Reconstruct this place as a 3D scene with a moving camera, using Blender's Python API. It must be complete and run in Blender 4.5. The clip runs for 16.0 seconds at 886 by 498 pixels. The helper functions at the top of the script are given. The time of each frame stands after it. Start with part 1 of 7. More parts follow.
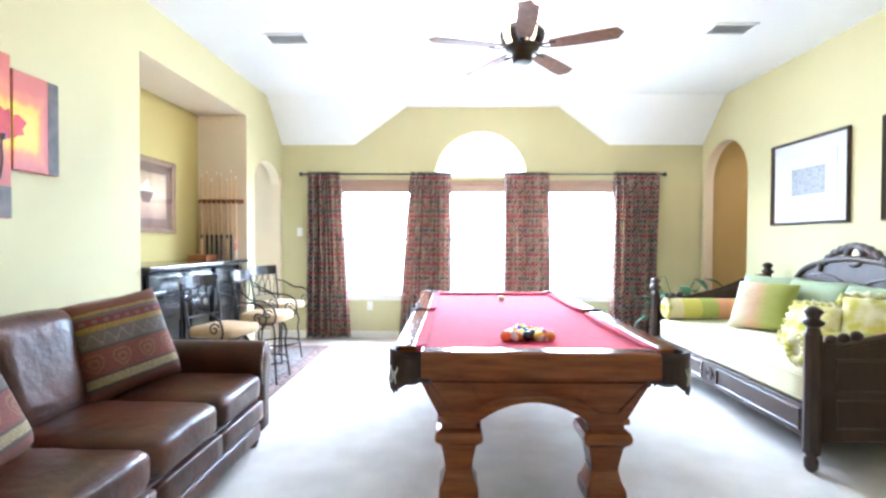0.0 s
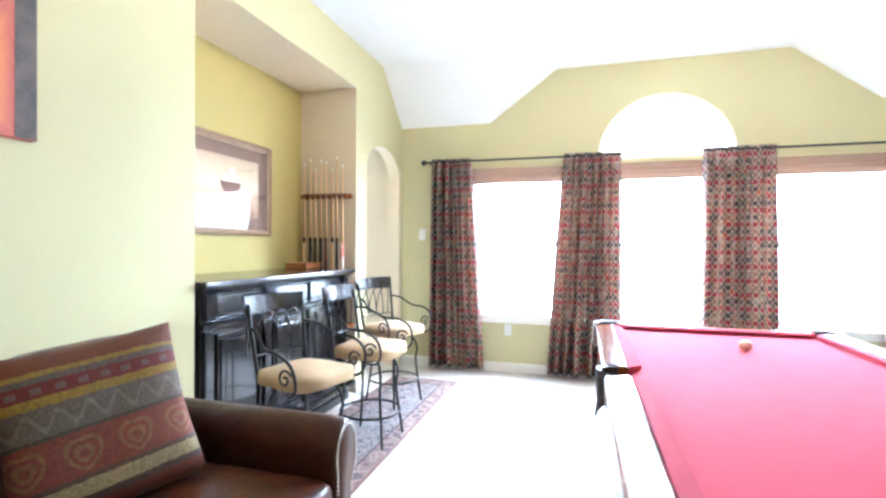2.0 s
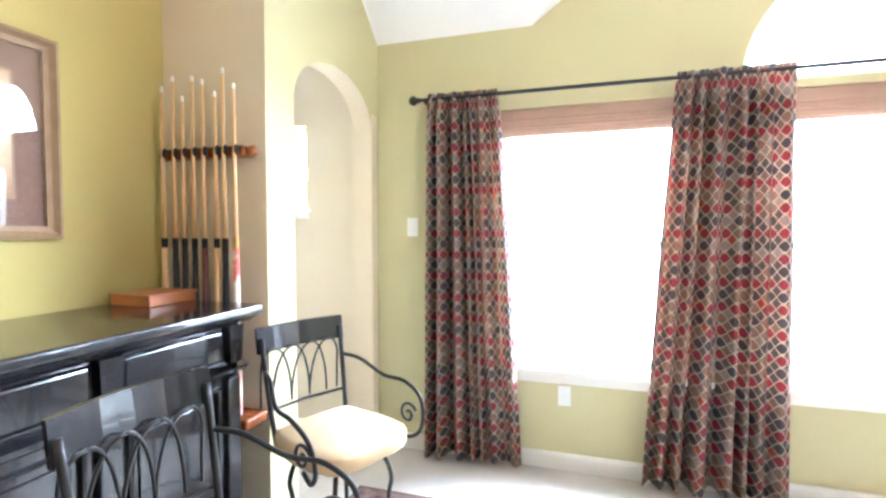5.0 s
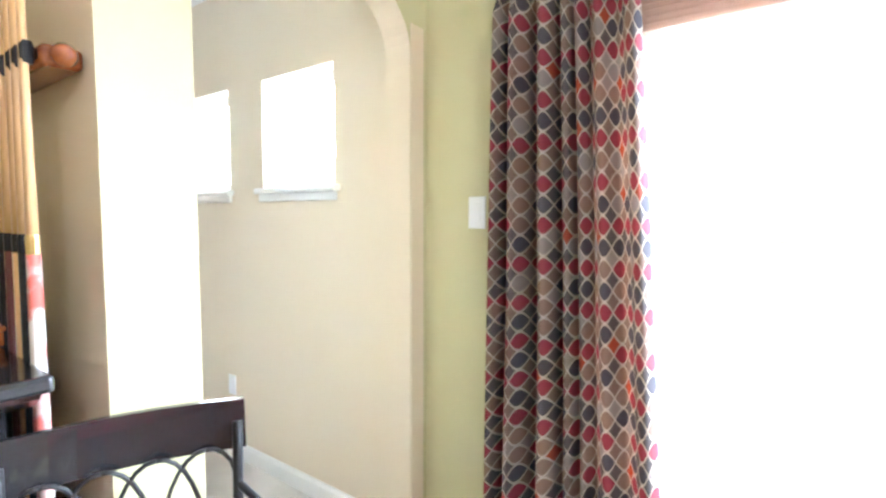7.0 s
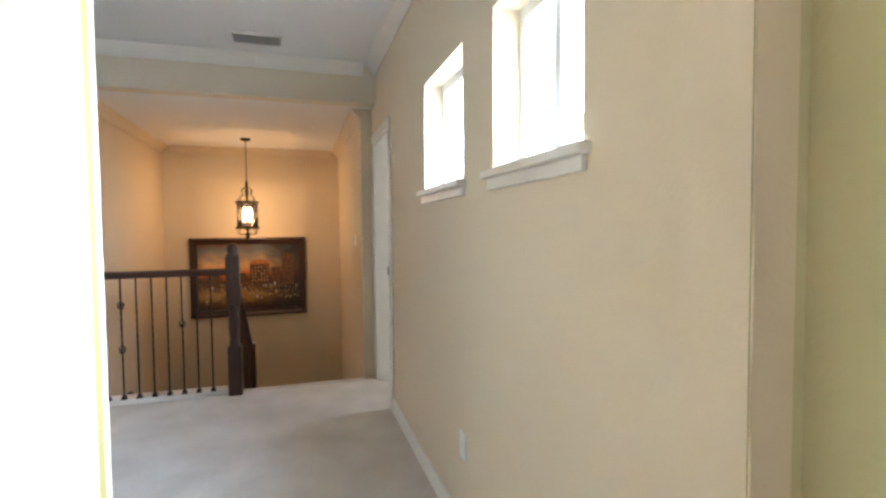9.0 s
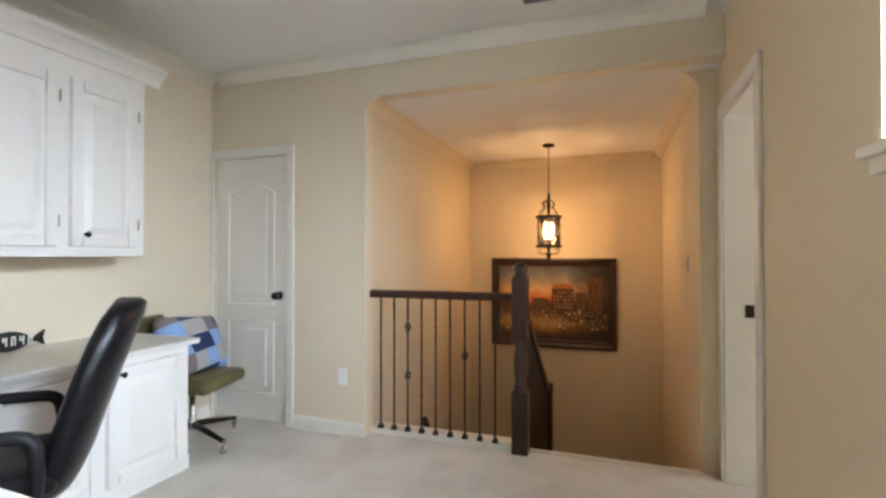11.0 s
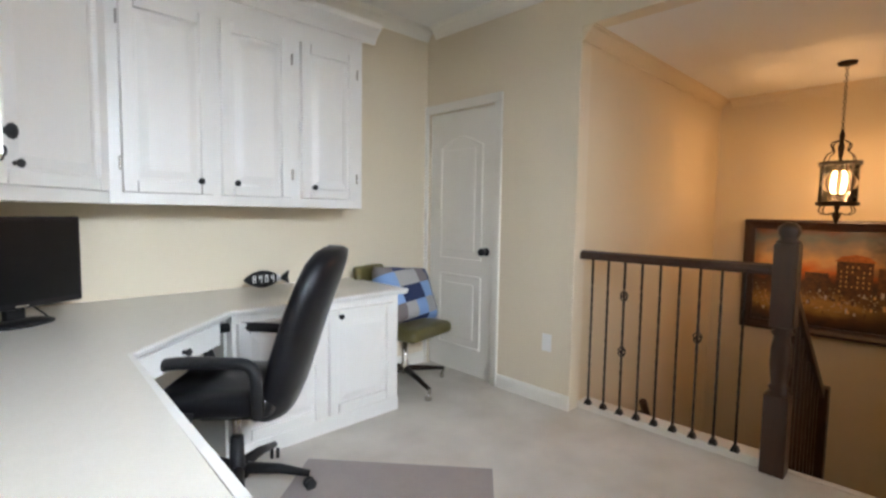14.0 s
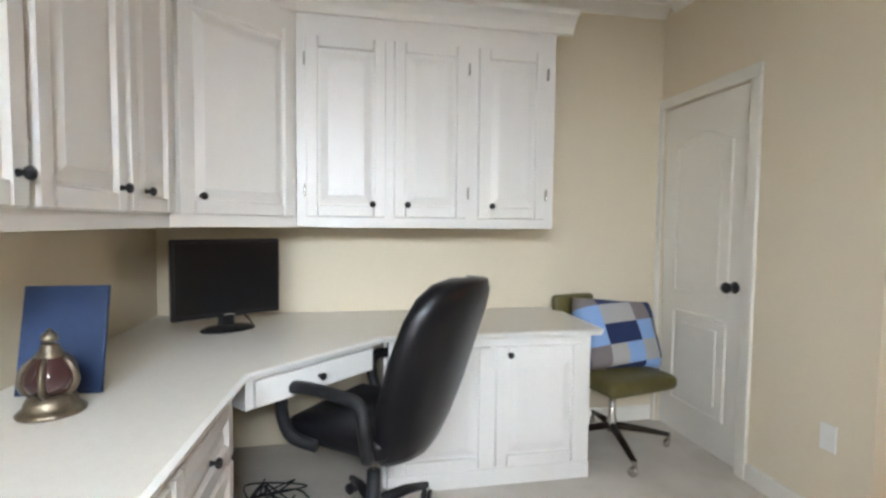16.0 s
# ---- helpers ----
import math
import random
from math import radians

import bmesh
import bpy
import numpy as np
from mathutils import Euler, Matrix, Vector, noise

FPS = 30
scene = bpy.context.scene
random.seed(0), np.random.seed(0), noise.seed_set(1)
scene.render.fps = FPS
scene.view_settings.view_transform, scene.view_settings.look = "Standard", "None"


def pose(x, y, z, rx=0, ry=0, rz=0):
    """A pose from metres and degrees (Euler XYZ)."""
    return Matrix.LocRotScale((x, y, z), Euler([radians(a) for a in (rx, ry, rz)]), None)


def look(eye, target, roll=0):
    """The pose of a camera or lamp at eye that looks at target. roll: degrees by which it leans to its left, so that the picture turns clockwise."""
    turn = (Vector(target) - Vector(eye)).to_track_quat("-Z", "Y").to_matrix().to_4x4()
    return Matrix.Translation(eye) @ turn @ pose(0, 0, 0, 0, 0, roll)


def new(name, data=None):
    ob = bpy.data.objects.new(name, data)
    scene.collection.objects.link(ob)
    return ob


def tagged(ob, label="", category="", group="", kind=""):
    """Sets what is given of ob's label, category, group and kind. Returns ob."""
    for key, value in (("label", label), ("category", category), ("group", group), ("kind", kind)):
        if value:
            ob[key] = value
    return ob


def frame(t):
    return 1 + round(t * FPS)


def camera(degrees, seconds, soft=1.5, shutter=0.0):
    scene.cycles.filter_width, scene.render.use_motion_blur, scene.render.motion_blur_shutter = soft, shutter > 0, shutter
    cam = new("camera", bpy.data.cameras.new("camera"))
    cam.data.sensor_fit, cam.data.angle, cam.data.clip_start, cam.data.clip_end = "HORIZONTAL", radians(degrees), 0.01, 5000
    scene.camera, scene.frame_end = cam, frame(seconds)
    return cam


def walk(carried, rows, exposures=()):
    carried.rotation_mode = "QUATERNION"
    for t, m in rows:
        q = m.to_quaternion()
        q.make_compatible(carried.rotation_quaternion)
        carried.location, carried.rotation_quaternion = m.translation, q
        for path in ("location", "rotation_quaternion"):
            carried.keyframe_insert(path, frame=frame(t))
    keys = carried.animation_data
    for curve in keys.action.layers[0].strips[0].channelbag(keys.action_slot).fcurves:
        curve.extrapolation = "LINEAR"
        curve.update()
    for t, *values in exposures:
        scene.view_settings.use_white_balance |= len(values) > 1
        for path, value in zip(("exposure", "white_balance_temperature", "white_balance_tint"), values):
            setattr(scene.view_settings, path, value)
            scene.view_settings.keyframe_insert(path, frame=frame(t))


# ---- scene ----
cam = camera(85.2, 16.0, soft=2.6)

# seconds, x, y, z, yaw, pitch, roll
PATH = [
    (0, 0.000, 0.000, 1.288, 1.11, -0.93, -0.19),
    (0.5, -0.062, 0.385, 1.289, 6.88, -0.89, 0.06),
    (1, -0.097, 0.755, 1.288, 12.04, -0.74, -0.01),
    (1.5, -0.198, 1.160, 1.268, 15.45, -0.26, -0.37),
    (2, -0.353, 1.442, 1.284, 16.28, -0.36, -0.34),
    (2.5, -0.450, 1.753, 1.327, 16.98, -0.73, -0.17),
    (3, -0.557, 2.112, 1.343, 16.95, -0.90, -0.22),
    (3.5, -0.717, 2.501, 1.330, 16.02, -0.80, -0.32),
    (6, -1.018, 4.188, 1.404, 21.76, -3.50, 0.34),
    (6.5, -1.080, 4.534, 1.399, 26.64, -3.99, 0.15),
    (7, -1.090, 4.856, 1.388, 35.86, -3.78, -0.19),
    (7.5, -1.237, 5.150, 1.372, 44.18, -3.35, 0.30),
    (8, -1.399, 5.387, 1.373, 53.03, -3.80, 0.30),
    (10.5, -2.577, 5.864, 1.263, 101.74, 0.86, 0.10),
    (11, -2.873, 5.771, 1.279, 109.51, 0.69, -0.00),
    (11.5, -3.095, 5.831, 1.265, 119.22, 0.80, -0.30),
    (12, -3.286, 5.932, 1.259, 128.42, 0.17, -0.50),
    (12.5, -3.339, 5.898, 1.278, 132.89, -1.43, -0.70),
    (13, -3.306, 5.857, 1.276, 134.86, -2.81, -0.60),
    (13.5, -3.263, 5.796, 1.244, 135.65, -3.33, -0.50),
    (14, -3.214, 5.698, 1.248, 135.91, -4.22, -0.90),
    (14.5, -3.255, 5.660, 1.237, 138.90, -4.15, -0.85),
    (15, -3.358, 5.620, 1.229, 145.47, -3.55, -1.10),
    (15.5, -3.655, 5.666, 1.259, 157.91, -3.33, -0.70),
    (16, -3.915, 5.594, 1.298, 169.44, -3.12, -0.60),
]
EXPOSURE = [(0, 1.65, 5150, 13), (3.5, 1.68, 5200, 14), (6, 1.72, 5450, 14), (7.3, 1.6, 5350, 14), (8.2, 1.0, 5450, 15), (9.0, 0.75, 5800, 15), (10.3, 0.75, 6300, 16), (11.5, 0.68, 6600, 16), (13, 0.48, 6700, 17), (15, 0.46, 6750, 16), (16, 0.52, 6900, 16)]
walk(cam, [(t, pose(x, y, z, 90 + p, r, w)) for t, x, y, z, w, p, r in PATH], EXPOSURE)

# ---- plan ----
XL, XR, YN, YS = -2.257, 3.255, 6.358, -1.9      # game room
ZC, ZE, YH = 3.047, 2.553, 5.825                 # ceiling, eaves, start of the slope
AY0, AY1, AXB, AZ = 3.445, 5.255, -2.798, 2.657  # alcove
XE, XW, YO = -2.86, -5.89, 2.73                  # office east, west and south walls
ZO, ZH = 2.70, 2.39                              # office ceiling, header over the stairs
XF, XFW, YSS = -6.05, -8.53, 4.12                # floor edge, stairwell far wall and south wall

# ---- world and lights ----
world = bpy.data.worlds.new("sky")
scene.world = world
world.use_nodes = True
wn = world.node_tree
sky = wn.nodes.new("ShaderNodeTexSky")
sky.sky_type, sky.sun_disc = "NISHITA", False
sky.sun_elevation, sky.sun_rotation = radians(48), radians(200)
wn.links.new(sky.outputs[0], wn.nodes["Background"].inputs[0])
wn.nodes["Background"].inputs[1].default_value = 0.15


def area_lamp(name, loc, target, sx, sy, power, colour=(1, 1, 1)):
    data = bpy.data.lights.new(name, "AREA")
    data.shape, data.size, data.size_y, data.energy, data.color = "RECTANGLE", sx, sy, power, colour
    ob = new(name, data)
    ob.matrix_world = look(loc, target)
    return ob


def point_lamp(name, loc, power, colour, size=0.02):
    data = bpy.data.lights.new(name, "POINT")
    data.energy, data.color, data.shadow_soft_size = power, colour, size
    ob = new(name, data)
    ob.location = loc
    return ob


DAY = (0.85, 0.94, 1.0)
for wx0, wx1 in ((-1.50, -0.38), (-0.225, 0.965), (1.10, 2.24)):
    area_lamp("window_daylight", ((wx0 + wx1) / 2, YN + 1.25, 2.5), ((wx0 + wx1) / 2, YN - 1.3, 0.2), wx1 - wx0 + 0.5, 2.2, 215, DAY)
area_lamp("arch_daylight", (0.37, YN + 1.0, 3.1), (0.37, YN - 2.0, 1.4), 2.2, 1.5, 75, DAY)
area_lamp("hall_window_daylight", (-3.4, YN + 0.85, 2.42), (-3.4, YN - 1.8, 0.75), 2.1, 1.3, 650, (0.70, 0.86, 1.0))
area_lamp("bedroom_daylight", (-5.6, 9.3, 1.6), (-5.6, 6, 1.2), 1.6, 1.4, 28, DAY)
for k in range(4):
    point_lamp("candle_light", (-7.80 + 0.045 * math.cos(math.pi / 4 + k * math.pi / 2), 5.155 + 0.045 * math.sin(math.pi / 4 + k * math.pi / 2), 1.565), 3.0, (1.0, 0.58, 0.26), 0.014)


# ---- materials ----
def material(name, base, rough=0.6, metal=0.0, second=None, scale=6.0, amount=0.5, bump=0.0, bump_scale=200.0, stretch=(1, 1, 1), coat=0.0, random_tone=0.0, fine=0.0):
    """Two tones mixed by a large noise, a finer grain, and a bump."""
    m = bpy.data.materials.new(name)
    m.use_nodes = True
    nt = m.node_tree
    b = nt.nodes["Principled BSDF"]
    b.inputs["Roughness"].default_value = rough
    b.inputs["Metallic"].default_value = metal
    b.inputs["Coat Weight"].default_value = coat
    tc = nt.nodes.new("ShaderNodeTexCoord")
    mp = nt.nodes.new("ShaderNodeMapping")
    mp.inputs["Scale"].default_value = stretch
    nt.links.new(tc.outputs["Object"], mp.inputs[0])
    second = second or tuple(c * 0.86 for c in base)
    n = nt.nodes.new("ShaderNodeTexNoise")
    n.inputs["Scale"].default_value, n.inputs["Detail"].default_value = scale, 6
    nt.links.new(mp.outputs[0], n.inputs["Vector"])
    ramp = nt.nodes.new("ShaderNodeValToRGB")
    ramp.color_ramp.elements[0].position, ramp.color_ramp.elements[1].position = 0.5 - amount / 2, 0.5 + amount / 2
    ramp.color_ramp.elements[0].color, ramp.color_ramp.elements[1].color = (*second, 1), (*base, 1)
    nt.links.new(n.outputs[0], ramp.inputs[0])
    out = ramp.outputs[0]
    if fine:
        g = nt.nodes.new("ShaderNodeTexNoise")
        g.inputs["Scale"].default_value, g.inputs["Detail"].default_value = bump_scale, 3
        nt.links.new(mp.outputs[0], g.inputs["Vector"])
        mr = nt.nodes.new("ShaderNodeMapRange")
        mr.inputs["From Min"].default_value, mr.inputs["From Max"].default_value = 0.3, 0.7
        mr.inputs["To Min"].default_value, mr.inputs["To Max"].default_value = 1 - fine, 1 + fine * 0.5
        nt.links.new(g.outputs[0], mr.inputs[0])
        mul = nt.nodes.new("ShaderNodeVectorMath")
        mul.operation = "SCALE"
        nt.links.new(out, mul.inputs[0])
        nt.links.new(mr.outputs[0], mul.inputs["Scale"])
        out = mul.outputs[0]
    if random_tone:
        oi = nt.nodes.new("ShaderNodeObjectInfo")
        mr2 = nt.nodes.new("ShaderNodeMapRange")
        mr2.inputs["To Min"].default_value, mr2.inputs["To Max"].default_value = 1 - random_tone, 1 + random_tone
        nt.links.new(oi.outputs["Random"], mr2.inputs[0])
        mul2 = nt.nodes.new("ShaderNodeVectorMath")
        mul2.operation = "SCALE"
        nt.links.new(out, mul2.inputs[0])
        nt.links.new(mr2.outputs[0], mul2.inputs["Scale"])
        out = mul2.outputs[0]
    nt.links.new(out, b.inputs["Base Color"])
    if bump:
        g2 = nt.nodes.new("ShaderNodeTexNoise")
        g2.inputs["Scale"].default_value, g2.inputs["Detail"].default_value = bump_scale, 4
        nt.links.new(mp.outputs[0], g2.inputs["Vector"])
        bp = nt.nodes.new("ShaderNodeBump")
        bp.inputs["Strength"].default_value, bp.inputs["Distance"].default_value = bump, 0.004
        nt.links.new(g2.outputs[0], bp.inputs["Height"])
        nt.links.new(bp.outputs[0], b.inputs["Normal"])
    return m


def glow(name, colour, strength):
    m = bpy.data.materials.new(name)
    m.use_nodes = True
    b = m.node_tree.nodes["Principled BSDF"]
    b.inputs["Base Color"].default_value = (*colour, 1)
    b.inputs["Emission Color"].default_value = (*colour, 1)
    b.inputs["Emission Strength"].default_value = strength
    return m


def glass_material(name, rough=0.0):
    m = bpy.data.materials.new(name)
    m.use_nodes = True
    b = m.node_tree.nodes["Principled BSDF"]
    b.inputs["Base Color"].default_value = (1, 1, 1, 1)
    b.inputs["Transmission Weight"].default_value = 1
    b.inputs["Roughness"].default_value = rough
    b.inputs["IOR"].default_value = 1.45
    return m


GREEN = material("green_wall_paint", (0.555, 0.505, 0.275), 0.75, second=(0.535, 0.485, 0.26), scale=1.5, bump=0.25, bump_scale=90)
# Wall green deepened: the shade of the alcove is put into its colour.
ALCOVE = material("shaded_green_wall_paint", (0.50, 0.405, 0.13), 0.75, second=(0.48, 0.385, 0.12), scale=1.5, bump=0.25, bump_scale=90)
BEIGE = material("beige_wall_paint", (0.71, 0.60, 0.425), 0.72, second=(0.69, 0.58, 0.405), scale=1.5, bump=0.25, bump_scale=90)
# Same paint as BEIGE, with the cooler daylight of the office mixed in.
BEIGE_LIT = material("daylit_beige_wall_paint", (0.735, 0.645, 0.495), 0.72, second=(0.715, 0.625, 0.475), scale=1.5, bump=0.25, bump_scale=90)
CEILING = material("white_ceiling_paint", (0.82, 0.81, 0.78), 0.85, second=(0.79, 0.78, 0.75), scale=2, bump=0.35, bump_scale=60)
CARPET = material("cream_carpet", (0.74, 0.69, 0.62), 0.95, second=(0.61, 0.56, 0.49), scale=3.2, amount=0.35, bump=1.0, bump_scale=260, fine=0.22)
TRIM = material("white_trim_paint", (0.80, 0.77, 0.70), 0.4, second=(0.77, 0.74, 0.67), scale=3)
CABINET = material("white_cabinet_paint", (0.80, 0.78, 0.74), 0.35, second=(0.785, 0.765, 0.725), scale=4, bump=0.04, bump_scale=40, stretch=(8, 8, 1))
COUNTER = material("cream_laminate", (0.72, 0.68, 0.61), 0.3, second=(0.69, 0.65, 0.58), scale=30, fine=0.04, bump_scale=300)
LEATHER = material("brown_leather", (0.105, 0.030, 0.011), 0.30, second=(0.024, 0.007, 0.003), scale=4, amount=0.6, bump=0.9, bump_scale=17, coat=0.0)
FELT = material("red_felt", (0.62, 0.045, 0.085), 0.9, second=(0.56, 0.036, 0.072), scale=8, bump=0.3, bump_scale=500, fine=0.06)
FELTD = material("red_cushion_felt", (0.50, 0.03, 0.06), 0.9, second=(0.44, 0.025, 0.05), scale=8, bump=0.3, bump_scale=500)
CHERRY = material("cherry_wood", (0.33, 0.092, 0.021), 0.2, second=(0.15, 0.036, 0.009), scale=5, amount=0.6, bump=0.05, bump_scale=60, stretch=(1, 8, 8), coat=0.3)
DARKWOOD = material("dark_walnut", (0.050, 0.019, 0.009), 0.36, second=(0.022, 0.008, 0.004), scale=6, amount=0.6, bump=0.08, bump_scale=60, stretch=(6, 6, 1), coat=0.05)
BLACKLAC = material("black_lacquer", (0.012, 0.012, 0.014), 0.18, second=(0.02, 0.018, 0.018), scale=8, coat=0.4)
IRON = material("black_iron", (0.015, 0.014, 0.014), 0.35, metal=0.3, second=(0.03, 0.027, 0.025), scale=20)
BRONZE = material("dark_bronze", (0.045, 0.030, 0.020), 0.4, metal=0.7, second=(0.02, 0.014, 0.01), scale=15)
SEATTAN = material("tan_microfibre", (0.56, 0.40, 0.22), 0.9, second=(0.50, 0.35, 0.185), scale=9, bump=0.3, bump_scale=350)
PLASTICW = material("white_plastic", (0.82, 0.81, 0.78), 0.35, second=(0.80, 0.79, 0.76), scale=5)
BLACKP = material("black_plastic", (0.012, 0.012, 0.013), 0.4, second=(0.016, 0.016, 0.017), scale=10, bump=0.1, bump_scale=300)
BLACKLE = material("black_leather", (0.004, 0.004, 0.0055), 0.32, second=(0.006, 0.006, 0.008), scale=12, bump=0.15, bump_scale=130)
SCREEN = material("black_screen", (0.004, 0.004, 0.0045), 0.30, second=(0.008, 0.008, 0.009))
for leather_node in LEATHER.node_tree.nodes:
    if leather_node.type == "BUMP":
        leather_node.inputs["Distance"].default_value = 0.005
for dull in (SCREEN, BLACKP):
    dull.node_tree.nodes["Principled BSDF"].inputs["Specular IOR Level"].default_value = 0.22
BLACKLE.node_tree.nodes["Principled BSDF"].inputs["Specular IOR Level"].default_value = 0.34
OLIVE = material("olive_vinyl", (0.125, 0.105, 0.035), 0.35, second=(0.085, 0.07, 0.022), scale=10, bump=0.2, bump_scale=150)
CHROME = material("worn_chrome", (0.62, 0.60, 0.57), 0.25, metal=1.0, second=(0.5, 0.48, 0.45), scale=14)
MAPLE = material("maple_cue", (0.70, 0.44, 0.20), 0.3, second=(0.60, 0.36, 0.15), scale=6, stretch=(20, 20, 1))
ORANGEW = material("orange_stained_wood", (0.46, 0.155, 0.04), 0.35, second=(0.36, 0.11, 0.028), scale=6, stretch=(6, 1, 6), coat=0.2)
SHADEW = material("woven_wood_shade", (0.48, 0.33, 0.235), 0.75, second=(0.38, 0.255, 0.175), scale=14, amount=0.5, bump=0.4, bump_scale=120, stretch=(0.6, 1, 14))
CREAMF = material("cream_mattress_cover", (0.80, 0.74, 0.50), 0.9, second=(0.74, 0.68, 0.44), scale=6, bump=0.3, bump_scale=200)
GLASS = glass_material("window_glass")
# daylight glows through the thin weave of the shades
weave = SHADEW.node_tree
weave_back, weave_mix = weave.nodes.new("ShaderNodeBsdfTranslucent"), weave.nodes.new("ShaderNodeMixShader")
weave_back.inputs[0].default_value, weave_mix.inputs[0].default_value = (0.52, 0.39, 0.31, 1), 0.42
weave.links.new(weave.nodes["Principled BSDF"].outputs[0], weave_mix.inputs[1])
weave.links.new(weave_back.outputs[0], weave_mix.inputs[2])
weave.links.new(weave_mix.outputs[0], weave.nodes["Material Output"].inputs[0])


def coords(nt, kind="Object"):
    return nt.nodes.new("ShaderNodeTexCoord").outputs[kind]


def calc(nt, op, a, b=None, c=None):
    n = nt.nodes.new("ShaderNodeMath")
    n.operation = op
    for i, v in enumerate((a, b, c)):
        if v is None:
            continue
        if isinstance(v, (int, float)):
            n.inputs[i].default_value = v
        else:
            nt.links.new(v, n.inputs[i])
    return n.outputs[0]


def ramp_of(nt, fac, stops, constant=False):
    r = nt.nodes.new("ShaderNodeValToRGB")
    cr = r.color_ramp
    if constant:
        cr.interpolation = "CONSTANT"
    while len(cr.elements) < len(stops):
        cr.elements.new(0.5)
    for e, (p, col) in zip(cr.elements, stops):
        e.position, e.color = p, (*col, 1)
    nt.links.new(fac, r.inputs[0])
    return r.outputs[0]


def mix_col(nt, fac, a, b):
    n = nt.nodes.new("ShaderNodeMix")
    n.data_type = "RGBA"
    if isinstance(fac, (int, float)):
        n.inputs[0].default_value = fac
    else:
        nt.links.new(fac, n.inputs[0])
    for s, v in ((n.inputs[6], a), (n.inputs[7], b)):
        if isinstance(v, tuple):
            s.default_value = (*v, 1)
        else:
            nt.links.new(v, s)
    return n.outputs[2]


def blank(name, rough):
    m = bpy.data.materials.new(name)
    m.use_nodes = True
    m.node_tree.nodes["Principled BSDF"].inputs["Roughness"].default_value = rough
    return m, m.node_tree, m.node_tree.nodes["Principled BSDF"]


def curtain_material():
    """Rows of pointed ovals in red, taupe, charcoal and grey with cream outlines."""
    m, nt, b = blank("ogee_print_curtain", 0.85)
    uv = nt.nodes.new("ShaderNodeUVMap")
    sp = nt.nodes.new("ShaderNodeSeparateXYZ")
    nt.links.new(uv.outputs[0], sp.inputs[0])
    u, v = sp.outputs[0], sp.outputs[1]
    us, vs = calc(nt, "DIVIDE", u, 0.088), calc(nt, "DIVIDE", v, 0.062)
    half = calc(nt, "MULTIPLY", calc(nt, "ABSOLUTE", calc(nt, "COSINE", calc(nt, "MULTIPLY", us, math.pi))), 0.47)
    row, colm = calc(nt, "ROUND", vs), calc(nt, "ROUND", us)
    dv = calc(nt, "SUBTRACT", calc(nt, "ABSOLUTE", calc(nt, "SUBTRACT", vs, row)), half)
    line = calc(nt, "LESS_THAN", calc(nt, "ABSOLUTE", dv), 0.06)
    lens = calc(nt, "LESS_THAN", dv, 0.0)
    ids = []
    for a_, b_ in ((row, colm), (calc(nt, "FLOOR", vs), calc(nt, "FLOOR", us))):
        comb = nt.nodes.new("ShaderNodeCombineXYZ")
        nt.links.new(a_, comb.inputs[0])
        nt.links.new(b_, comb.inputs[1])
        wn_ = nt.nodes.new("ShaderNodeTexWhiteNoise")
        nt.links.new(comb.outputs[0], wn_.inputs["Vector"])
        ids.append(wn_.outputs[0])
    alt = calc(nt, "MODULO", calc(nt, "ADD", row, 200.0), 2.0)
    red = ramp_of(nt, ids[0], [(0, (0.27, 0.046, 0.06)), (0.72, (0.25, 0.16, 0.12))], True)
    dark = ramp_of(nt, ids[0], [(0, (0.082, 0.07, 0.076)), (0.52, (0.26, 0.16, 0.115)), (0.86, (0.28, 0.23, 0.20))], True)
    c1 = mix_col(nt, alt, red, dark)
    c2 = ramp_of(nt, ids[1], [(0, (0.11, 0.09, 0.08)), (0.4, (0.21, 0.135, 0.10)), (0.75, (0.29, 0.23, 0.19)), (0.94, (0.34, 0.07, 0.035))], True)
    cell = mix_col(nt, lens, c2, c1)
    col = mix_col(nt, line, cell, (0.54, 0.43, 0.32))
    nt.links.new(col, b.inputs["Base Color"])
    tr = nt.nodes.new("ShaderNodeBsdfTranslucent")
    nt.links.new(col, tr.inputs[0])
    mx = nt.nodes.new("ShaderNodeMixShader")
    mx.inputs[0].default_value = 0.42
    nt.links.new(b.outputs[0], mx.inputs[1])
    nt.links.new(tr.outputs[0], mx.inputs[2])
    nt.links.new(mx.outputs[0], nt.nodes["Material Output"].inputs[0])
    w = nt.nodes.new("ShaderNodeTexNoise")
    w.inputs["Scale"].default_value = 420
    bp = nt.nodes.new("ShaderNodeBump")
    bp.inputs["Strength"].default_value, bp.inputs["Distance"].default_value = 0.3, 0.002
    nt.links.new(coords(nt), w.inputs["Vector"])
    nt.links.new(w.outputs[0], bp.inputs["Height"])
    nt.links.new(bp.outputs[0], b.inputs["Normal"])
    return m


CURTAIN = curtain_material()


